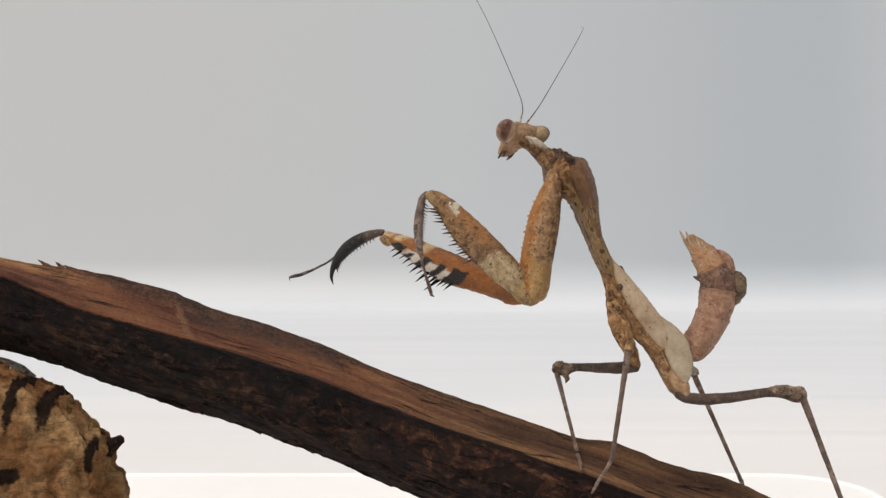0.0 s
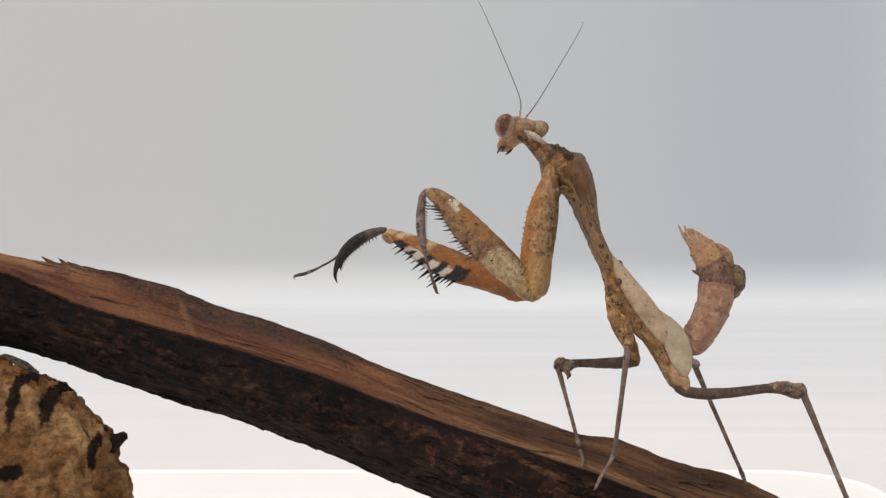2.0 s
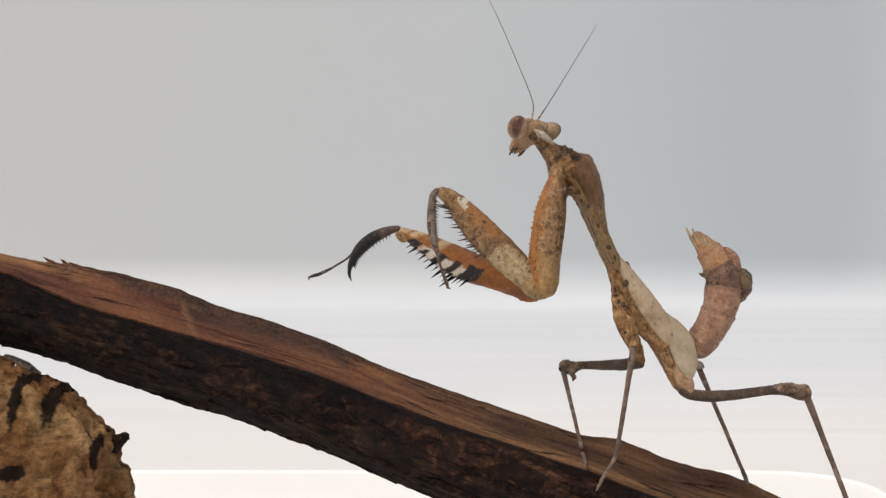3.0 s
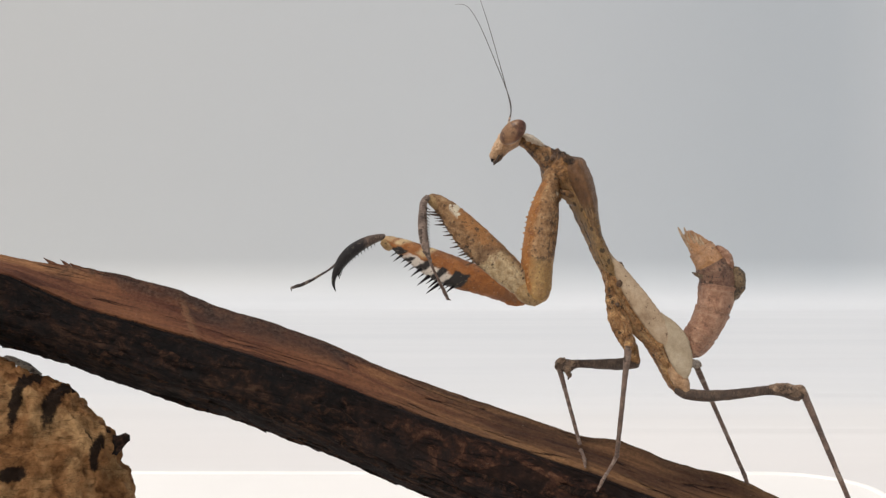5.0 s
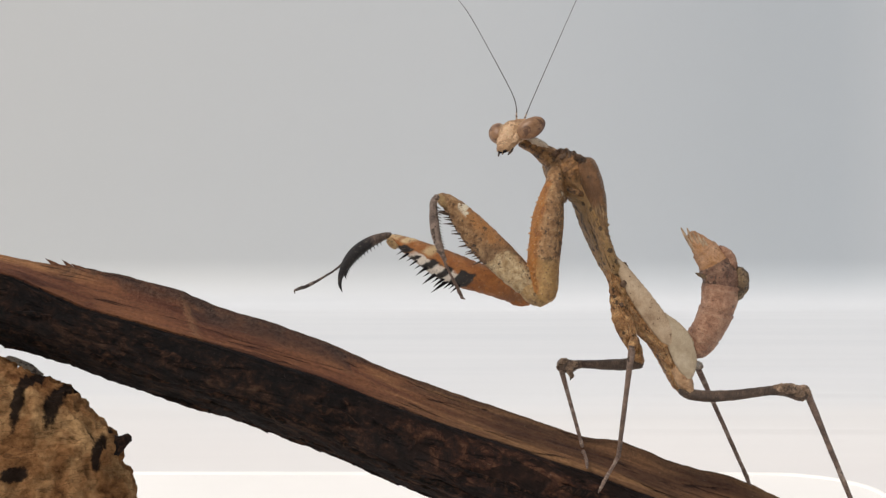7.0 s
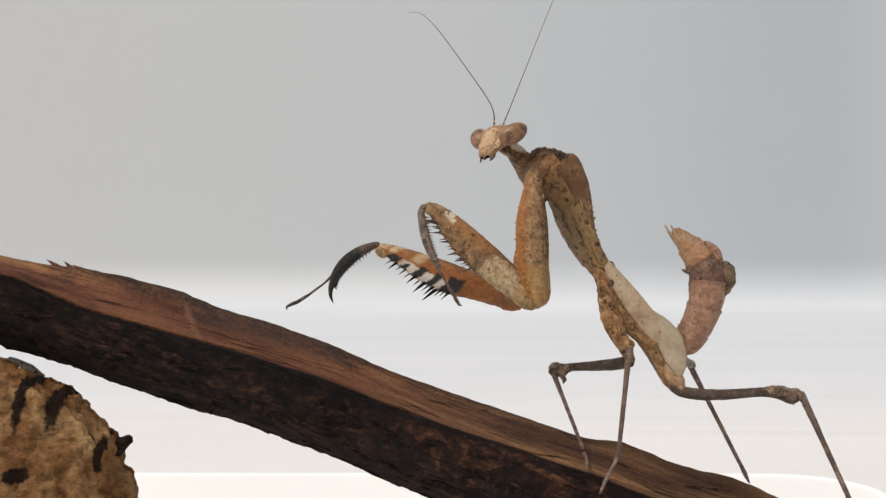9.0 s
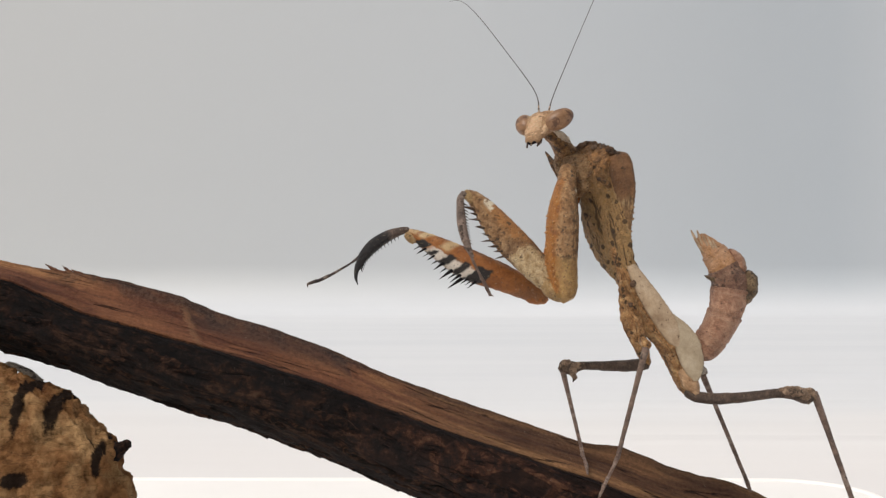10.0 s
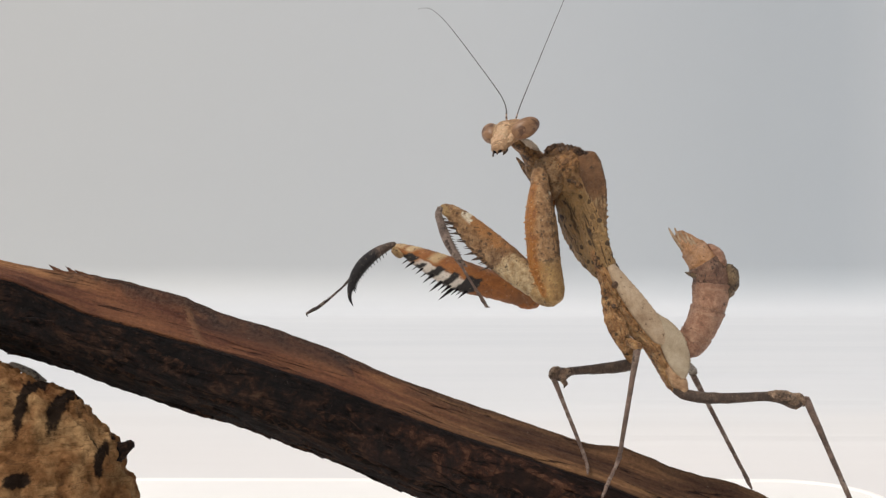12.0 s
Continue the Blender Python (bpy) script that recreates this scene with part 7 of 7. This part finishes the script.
    walk(tibia_mid_near, [
        (0, at(-2.09, -8.51, 18.18, -0.67, -0.15, 0.11)), (0.5, at(-2.53, -8.51, 18.4, -1.3, -1.71, 0.17)),
        (1, at(-2.67, -8.5, 18.62, -1.12, -2.07, 0.1)), (1.5, at(-1.61, -8.52, 17.96, -1.38, 1.81, 0.27)),
        (2, at(-2.45, -8.49, 18.47, -0.53, -1.35, 0.03)), (2.5, at(-1.96, -8.5, 18.62, -1.22, 0.69, 0.12)),
        (3, at(-1.96, -8.5, 18.33, -0.78, 0.44, 0.09)), (4, at(-2.35, -8.5, 18.4, -0.98, -1.02, 0.11)),
        (5, at(-2.74, -8.5, 18.48, -1.17, -2.48, 0.14)), (5.5, at(-2.88, -8.51, 18.7, -2.39, -2.79, 0.3)),
        (6, at(-2.88, -8.5, 18.48, -0.54, -3.05, 0.03)), (6.5, at(-2.53, -8.49, 18.4, 0.02, -1.75, -0.05)),
        (6.65, at(-2.51, -8.49, 18.45, -0.38, -1.62, 0.01)), (6.8, at(-2.49, -8.5, 18.49, -0.78, -1.49, 0.07)),
        (7, at(-2.47, -8.5, 18.55, -1.31, -1.32, 0.14)), (8, at(-2.68, -8.51, 18.81, -2.15, -1.71, 0.22)),
        (9, at(-2.9, -8.51, 19.07, -2.99, -2.09, 0.29)), (9.5, at(-1.92, -8.59, 19.37, -9.99, 2.22, 1.29)),
        (10, at(-0.66, -8.55, 19.59, -9.42, 7.51, 1.15)), (10.5, at(-0.66, -8.54, 19.45, -8.42, 7.24, 1.03)),
        (11, at(0.11, -8.5, 19.38, -7, 10.14, 0.79)), (11.5, at(-1.09, -8.56, 19.38, -8.9, 5.53, 1.12)),
        (12, at(-2.15, -8.51, 19.44, -4.76, 1.65, 0.5)),
    ])
    walk(tarsus_mid_near, [
        (0, at(-3.59, -4.5, 3.68, 0, 0, 0)), (0.5, at(-3.63, -4.61, 3.82, 0.97, -1.36, -0.82)),
        (1, at(-3.72, -4.84, 4.1, 3.16, -4.12, -2.59)), (1.5, at(-3.54, -4.25, 3.39, -2.13, 2.82, 1.94)),
        (2, at(-3.69, -4.78, 4.02, 2.57, -3.29, -2.13)), (2.5, at(-3.72, -4.94, 4.17, 4, -4.5, -3.26)),
        (3, at(-3.63, -4.66, 3.87, 1.44, -1.8, -1.22)), (4, at(-3.64, -4.66, 3.88, 1.46, -1.94, -1.23)),
        (5, at(-3.66, -4.68, 3.91, 1.59, -2.24, -1.34)), (5.5, at(-3.69, -4.75, 4, 2.29, -3.16, -1.9)),
        (6, at(-3.69, -4.75, 3.99, 2.25, -3.16, -1.87)), (6.5, at(-3.69, -4.77, 4.01, 2.5, -3.25, -2.07)),
        (6.65, at(-3.69, -4.77, 4.01, 2.5, -3.25, -2.07)), (6.8, at(-3.69, -4.77, 4.01, 2.5, -3.25, -2.07)),
        (7, at(-3.69, -4.77, 4.01, 2.5, -3.25, -2.07)), (8, at(-3.78, -4.9, 4.18, 3.68, -5.09, -2.97)),
        (9, at(-3.91, -5.05, 4.38, 5.24, -7.53, -4.11)), (9.5, at(-3.72, -4.85, 4.1, 3.22, -4.14, -2.64)),
        (10, at(-3.97, -5.7, 4.8, 11.44, -9.69, -8.68)), (10.5, at(-3.92, -5.55, 4.69, 9.91, -8.85, -7.61)),
        (11, at(-4.04, -6.22, 5.07, 16.32, -10.76, -12.11)), (11.5, at(-3.84, -5.17, 4.41, 6.28, -6.91, -4.96)),
        (12, at(-4.11, -5.42, 4.74, 9.04, -10.96, -6.8)),
    ])
    walk(femur_mid_far, [
        (0, at(0.59, 0.7, 15.62, 0.63, -1, -11.93)), (0.5, at(0.07, 0.7, 15.87, 1.06, -1.92, -16.16)),
        (1, at(-0.04, 0.7, 16.09, 1, -1.74, -15.58)), (1.5, at(1.06, 0.7, 15.31, 0.07, 1.76, -8.98)),
        (2, at(0.18, 0.7, 15.92, 1.23, -2.92, -14.71)), (2.5, at(0.62, 0.7, 16.04, 1.76, -4.24, -16.77)),
        (3, at(0.58, 0.7, 15.77, 1.43, -3.48, -15.55)), (4, at(0.22, 0.7, 15.85, 1.27, -2.7, -16.22)),
        (5, at(-0.15, 0.7, 15.93, 1.09, -1.92, -16.9)), (5.5, at(-0.26, 0.7, 15.97, 0.83, -1.14, -15.52)),
        (6, at(-0.27, 0.7, 15.96, 1.31, -3.43, -14.02)), (6.5, at(0.07, 0.7, 15.89, 1.21, -2.77, -15.03)),
        (6.65, at(0.09, 0.7, 15.91, 1.1, -2.43, -14.5)), (6.8, at(0.12, 0.7, 15.93, 0.98, -2.09, -13.96)),
        (7, at(0.15, 0.7, 15.96, 0.84, -1.63, -13.25)), (8, at(-0.58, 0.7, 16.14, 1.36, -3.85, -13.44)),
        (9, at(-1.3, 0.7, 16.32, 1.89, -6.06, -13.65)), (9.5, at(0, 0.7, 16.09, 0.6, -1.4, -9.58)),
        (10, at(1.04, 0.7, 16.62, 0.07, -0.64, -1.55)), (10.5, at(0.96, 0.7, 16.55, 0.2, -0.93, -3.54)),
        (11, at(1.64, 0.7, 16.79, -0.34, 0.86, 7.8)), (11.5, at(0.26, 0.7, 16.45, -0.62, -0.82, 8.46)),
        (12, at(-1.12, 0.7, 16.72, 1.02, -6.64, -6.8)),
    ])
    walk(tibia_mid_far, [
        (0, at(-9.67, 5.71, 14.46, -21.75, 0.67, -5.86)), (0.5, at(-9.77, 6.47, 14.55, -24.96, 0.19, -6.72)),
        (1, at(-9.94, 6.37, 14.81, -24.13, -0.05, -6.3)), (1.5, at(-9.49, 5.17, 14.66, -19.67, 2.14, -5.29)),
        (2, at(-9.78, 6.21, 14.41, -23.61, -0.14, -6.36)), (2.5, at(-9.1, 6.57, 14.29, -25.31, 2.73, -6.96)),
        (3, at(-9.29, 6.35, 14.15, -24.41, 1.72, -6.73)), (4, at(-9.6, 6.47, 14.39, -24.91, 0.7, -6.84)),
        (5, at(-9.91, 6.59, 14.62, -25.4, -0.31, -6.94)), (5.5, at(-10.17, 6.36, 14.8, -24.04, -1.05, -6.38)),
        (6, at(-10.28, 6.08, 14.37, -22.87, -2.56, -6.29)), (6.5, at(-9.86, 6.27, 14.42, -23.8, -0.66, -6.64)),
        (6.65, at(-9.89, 6.17, 14.5, -23.42, -0.59, -6.53)), (6.8, at(-9.93, 6.08, 14.58, -23.05, -0.52, -6.41)),
        (7, at(-9.97, 5.95, 14.69, -22.55, -0.44, -6.26)), (8, at(-10.61, 5.98, 14.48, -22.31, -3.77, -6.17)),
        (9, at(-11.25, 6.01, 14.26, -22.08, -7.1, -6.1)), (9.5, at(-10.44, 5.28, 14.86, -19.7, -1.76, -5.34)),
        (10, at(-9.97, 3.75, 15.49, -13.62, 1.9, -3.4)), (10.5, at(-9.93, 4.14, 15.37, -15.2, 1.9, -3.97)),
        (11, at(-9.75, 1.9, 15.93, -5.02, 3.49, -1.23)), (11.5, at(-11.1, 1.77, 15.27, -4.31, -2.82, -1)),
        (12, at(-11.62, 4.75, 14.5, -17.35, -7.15, -4.67)),
    ])
    walk(tarsus_mid_far, [
        (0, at(-7.65, -0.9, 3.59, -0.77, 4.73, -1.11)), (0.5, at(-7.79, -0.9, 3.91, 3.56, 1.68, -2.16)),
        (1, at(-7.82, -0.9, 3.98, 3.42, -0.07, -2.32)), (1.5, at(-7.69, -0.9, 3.69, 0.59, 2.46, -1.19)),
        (2, at(-7.66, -0.9, 3.63, -0.02, 8.07, -1.81)), (2.5, at(-7.61, -0.9, 3.45, -3.8, 7.93, -1.14)),
        (3, at(-7.58, -0.9, 3.34, -3.16, 13.06, -0.41)), (4, at(-7.72, -0.9, 3.68, 0.62, 4.47, -0.85)),
        (5, at(-7.87, -0.9, 4.02, 4.46, -4.08, -1.85)), (5.5, at(-7.88, -0.9, 4.04, 4.88, -2.65, -2.13)),
        (6, at(-7.7, -0.9, 3.67, -0.67, 6.11, -2.15)), (6.5, at(-7.69, -0.9, 3.67, -0.72, 2, -1.35)),
        (6.65, at(-7.72, -0.9, 3.74, 0.17, 1.12, -1.5)), (6.8, at(-7.75, -0.9, 3.8, 1.06, 0.25, -1.65)),
        (7, at(-7.79, -0.9, 3.89, 2.24, -0.92, -1.88)), (8, at(-7.79, -0.9, 3.84, 1.42, 1.45, -2.2)),
        (9, at(-7.8, -0.9, 3.79, 0.59, 3.81, -2.54)), (9.5, at(-7.9, -0.9, 4.02, 2.85, -5.04, -2)),
        (10, at(-7.96, -0.9, 4.39, 10.11, -7.63, -1.7)), (10.5, at(-7.96, -0.9, 4.26, 8.17, -10.11, -1.57)),
        (11, at(-7.92, -0.9, 4.51, 13.22, -7.44, -1.32)), (11.5, at(-8.02, -0.9, 4.13, 5.38, -6.42, -2.23)),
        (12, at(-8.02, -0.9, 4.01, 2.32, -0.58, -3.17)),
    ])
    walk(femur_hind_near, [
        (0, at(6.14, -3.1, 11.93, 0, 0, 0)), (0.5, at(5.64, -3.1, 12.21, 0, 1.34, 0.07)),
        (1, at(5.56, -3.1, 12.48, 0, 2.31, 0.09)), (1.5, at(6.63, -3.1, 11.64, 0, -1.39, -0.02)),
        (2, at(5.76, -3.1, 12.27, 0, 1.28, 0.02)), (2.5, at(6.14, -3.1, 12.3, 0, 1.1, -0.02)),
        (3, at(6.08, -3.1, 12, 0, 0.53, -0.02)), (4, at(5.74, -3.1, 12.12, 0, 0.85, 0.02)),
        (5, at(5.4, -3.1, 12.24, 0, 1.17, 0.06)), (5.5, at(5.31, -3.1, 12.32, 0, 2.01, 0.06)),
        (6, at(5.33, -3.1, 12.34, 0, 2.11, 0.01)), (6.5, at(5.65, -3.1, 12.24, 0, 1.73, 0.02)),
        (6.65, at(5.66, -3.1, 12.24, 0, 1.49, 0.03)), (6.8, at(5.68, -3.1, 12.25, 0, 1.26, 0.04)),
        (7, at(5.7, -3.1, 12.25, 0, 0.95, 0.05)), (8, at(5.04, -3.1, 12.54, 0, 2.53, 0.1)),
        (9, at(4.38, -3.1, 12.82, 0, 4.08, 0.15)), (9.5, at(5.59, -3.1, 12.46, 0, 1.44, 0.1)),
        (10, at(6.45, -3.1, 12.72, 0, 1.29, 0.11)), (10.5, at(6.37, -3.1, 12.65, 0, 1.57, 0.12)),
        (11, at(6.95, -3.1, 12.75, 0, 0.87, 0.13)), (11.5, at(5.73, -3.1, 12.64, 0, 1.8, 0.1)),
        (12, at(4.52, -3.1, 13.16, 0.01, 5.23, 0.2)),
    ])
    walk(tibia_hind_near, [
        (0, at(21.52, -4, 12.51, 0, 0, 0)), (0.5, at(21.37, -4, 12.43, 0.06, -0.39, 0.02)),
        (1, at(21.37, -4, 12.43, 0.06, -0.39, 0.02)), (1.5, at(21.89, -4, 12.58, 0.27, 1.45, 0.11)),
        (2, at(21.21, -4, 12.51, -0.6, -1.58, -0.25)), (2.5, at(21.44, -4, 12.58, -0.61, -0.98, -0.25)),
        (3, at(21.37, -4, 12.43, 0.06, -0.39, 0.02)), (4, at(21.21, -4, 12.47, -0.6, -1.62, -0.25)),
        (5, at(21.06, -4, 12.51, -0.6, -1.94, -0.25)), (5.5, at(20.99, -4, 12.36, -0.5, -2.16, -0.21)),
        (6, at(20.76, -4, 12.36, -0.58, -2.8, -0.24)), (6.5, at(21.14, -4, 12.36, -0.04, -1.18, -0.02)),
        (6.65, at(21.18, -4, 12.42, -0.32, -1.37, -0.13)), (6.8, at(21.23, -4, 12.49, -0.6, -1.57, -0.25)),
        (7, at(21.29, -4, 12.58, -0.61, -1.33, -0.25)), (8, at(20.87, -4, 12.43, -0.59, -2.45, -0.24)),
        (9, at(20.46, -4, 12.28, -0.57, -3.57, -0.24)), (9.5, at(21.44, -4, 12.66, -0.62, -0.9, -0.25)),
        (10, at(22.35, -4, 12.96, -0.66, 1.52, -0.27)), (10.5, at(22.35, -4, 12.81, 0.06, 2.55, 0.02)),
        (11, at(22.95, -4, 13.11, -0.31, 3.77, -0.12)), (11.5, at(21.59, -4, 12.73, -0.63, -0.47, -0.26)),
        (12, at(20.84, -4, 12.28, -0.44, -2.54, -0.18)),
    ])
    walk(tarsus_hind_near, [
        (0, at(29.31, -3, -6.58, 0, 0, 0)), (0.5, at(29.29, -2.98, -6.61, -0.5, -0.84, -0.38)),
        (1, at(29.29, -2.98, -6.61, -0.5, -0.84, -0.38)), (1.5, at(29.2, -2.9, -6.69, -2.13, -4.28, -1.7)),
        (2, at(29.54, -3.24, -6.37, 5.74, 8.1, 3.93)), (2.5, at(29.56, -3.24, -6.38, 5.83, 8.57, 3.97)),
        (3, at(29.29, -2.98, -6.61, -0.5, -0.84, -0.38)), (4, at(29.55, -3.23, -6.4, 5.68, 7.99, 3.89)),
        (5, at(29.5, -3.24, -6.32, 5.76, 7.92, 3.95)), (5.5, at(29.5, -3.2, -6.44, 4.7, 6.43, 3.27)),
        (6, at(29.48, -3.23, -6.34, 5.57, 7.18, 3.84)), (6.5, at(29.32, -3.01, -6.57, 0.32, 0.5, 0.24)),
        (6.65, at(29.44, -3.13, -6.48, 2.94, 4.37, 2.09)), (6.8, at(29.55, -3.24, -6.39, 5.72, 8.07, 3.91)),
        (7, at(29.53, -3.24, -6.33, 5.85, 8.38, 3.99)), (8, at(29.48, -3.23, -6.32, 5.67, 7.5, 3.9)),
        (9, at(29.43, -3.23, -6.3, 5.51, 6.66, 3.82)), (9.5, at(29.54, -3.24, -6.32, 5.95, 8.77, 4.04)),
        (10, at(29.63, -3.25, -6.34, 6.33, 10.77, 4.22)), (10.5, at(29.28, -2.98, -6.61, -0.49, -1, -0.37)),
        (11, at(29.48, -3.12, -6.46, 2.79, 5.7, 1.96)), (11.5, at(29.55, -3.24, -6.3, 6.05, 9.16, 4.09)),
        (12, at(29.47, -3.18, -6.45, 4.11, 5.51, 2.89)),
    ])
    walk(femur_hind_far, [
        (0, at(7.43, 0.9, 15.05, 0, 0, 0)), (0.5, at(6.91, 0.9, 15.34, -0.08, -4.45, -0.23)),
        (1, at(6.81, 0.9, 15.62, -0.23, -2.54, -0.61)), (1.5, at(7.91, 0.9, 14.77, 0.5, -1.15, 1.23)),
        (2, at(7.02, 0.9, 15.41, -0.11, -6.48, -0.36)), (2.5, at(7.46, 0.9, 15.41, 0.14, -7.28, 0.47)),
        (3, at(7.41, 0.9, 15.1, 0.08, -8.76, 0.31)), (4, at(7.05, 0.9, 15.23, -0.16, -10.1, -0.67)),
        (5, at(6.69, 0.9, 15.36, -0.36, -11.31, -1.65)), (5.5, at(6.58, 0.9, 15.45, -0.36, -9.61, -1.42)),
        (6, at(6.57, 0.9, 15.48, -0.05, -11.28, -0.21)), (6.5, at(6.91, 0.9, 15.37, 0.06, -8.35, 0.21)),
        (6.65, at(6.94, 0.9, 15.37, 0.1, -8.22, 0.35)), (6.8, at(6.96, 0.9, 15.37, 0.14, -8.09, 0.5)),
        (7, at(6.99, 0.9, 15.38, 0.2, -7.91, 0.7)), (8, at(6.27, 0.9, 15.68, -0.07, -5.8, -0.23)),
        (9, at(5.56, 0.9, 15.99, -0.42, -3.89, -1.18)), (9.5, at(6.85, 0.9, 15.6, 0.37, -4.56, 1.09)),
        (10, at(7.85, 0.9, 15.79, 0.78, 0.65, 1.78)), (10.5, at(7.77, 0.9, 15.72, 0.79, 0.78, 1.8)),
        (11, at(8.43, 0.9, 15.79, 1.54, 6.21, 2.91)), (11.5, at(7.08, 0.9, 15.73, 1.17, -4.71, 3.42)),
        (12, at(5.73, 0.9, 16.31, -0.51, 6.26, -0.96)),
    ])
    walk(tibia_hind_far, [
        (0, at(10.15, 7.5, 13.9, 0, 0, 0)), (0.5, at(9.74, 7.5, 14.39, -2.57, 0, -1.05)),
        (1, at(9.66, 7.5, 14.55, -2.46, -0.05, -1)), (1.5, at(10.48, 7.5, 13.73, 0.5, 0.72, 0.2)),
        (2, at(9.91, 7.5, 14.55, -2.53, 0.68, -1.02)), (2.5, at(10.23, 7.5, 14.63, -2.57, 1.76, -1.03)),
        (3, at(10.23, 7.5, 14.39, -1.91, 1.32, -0.77)), (4, at(10.03, 7.5, 14.55, -2.56, 1.05, -1.04)),
        (5, at(9.83, 7.5, 14.71, -2.42, 0.63, -0.98)), (5.5, at(9.66, 7.5, 14.71, -2.38, 0.15, -0.97)),
        (6, at(9.5, 7.5, 14.88, -2.25, -0.13, -0.92)), (6.5, at(9.74, 7.5, 14.63, -2.44, 0.29, -0.99)),
        (6.65, at(9.74, 7.5, 14.63, -2.44, 0.29, -0.99)), (6.8, at(9.74, 7.5, 14.63, -2.44, 0.29, -0.99)),
        (7, at(9.74, 7.5, 14.63, -2.44, 0.29, -0.99)), (8, at(9.13, 7.5, 14.8, -2.2, -1.29, -0.9)),
        (9, at(8.52, 7.5, 14.96, -1.96, -2.81, -0.81)), (9.5, at(9.5, 7.5, 14.71, -2.33, -0.33, -0.95)),
        (10, at(10.32, 7.5, 14.71, -2.55, 2.1, -1.02)), (10.5, at(10.23, 7.5, 14.63, -2.57, 1.76, -1.03)),
        (11, at(10.64, 7.5, 14.55, -2.09, 2.81, -0.83)), (11.5, at(9.42, 7.5, 14.96, -2.19, -0.27, -0.89)),
        (12, at(8.44, 7.5, 14.8, -2.01, -3.26, -0.84)),
    ])
    walk(tarsus_hind_far, [
        (0, at(16.32, 5, -1.24, 0, 0, 0)), (0.5, at(15.85, 4.21, -0.62, 36, -15.03, 4.52)),
        (1, at(15.78, 4.24, -0.46, 36.58, -15.24, 4.59)), (1.5, at(16.46, 5.15, -1.5, -11.26, 9.49, -1.4)),
        (2, at(15.83, 4.23, -0.53, 36.35, -14.49, 4.54)), (2.5, at(15.88, 4.22, -0.56, 36.28, -13.46, 4.51)),
        (3, at(16.01, 4.42, -0.8, 27.02, -10.94, 3.42)), (4, at(15.86, 4.22, -0.57, 36.22, -14.11, 4.52)),
        (5, at(15.77, 4.26, -0.37, 36.88, -14.68, 4.61)), (5.5, at(15.73, 4.27, -0.32, 37.01, -15.17, 4.63)),
        (6, at(15.65, 4.31, -0.14, 37.51, -15.58, 4.7)), (6.5, at(15.78, 4.25, -0.42, 36.73, -14.96, 4.6)),
        (6.65, at(15.78, 4.25, -0.42, 36.73, -14.96, 4.6)), (6.8, at(15.78, 4.25, -0.42, 36.73, -14.96, 4.6)),
        (7, at(15.78, 4.25, -0.42, 36.73, -14.96, 4.6)), (8, at(15.58, 4.32, -0.09, 37.58, -16.7, 4.74)),
        (9, at(15.37, 4.39, 0.24, 38.23, -18.35, 4.87)), (9.5, at(15.7, 4.28, -0.27, 37.14, -15.66, 4.66)),
        (10, at(15.87, 4.23, -0.51, 36.46, -13.2, 4.52)), (10.5, at(15.88, 4.22, -0.56, 36.28, -13.46, 4.51)),
        (11, at(16.02, 4.37, -0.77, 28.93, -10.37, 3.63)), (11.5, at(15.6, 4.33, -0.04, 37.73, -15.77, 4.73)),
        (12, at(15.4, 4.37, 0.13, 38, -18.71, 4.86)),
    ])


motions()
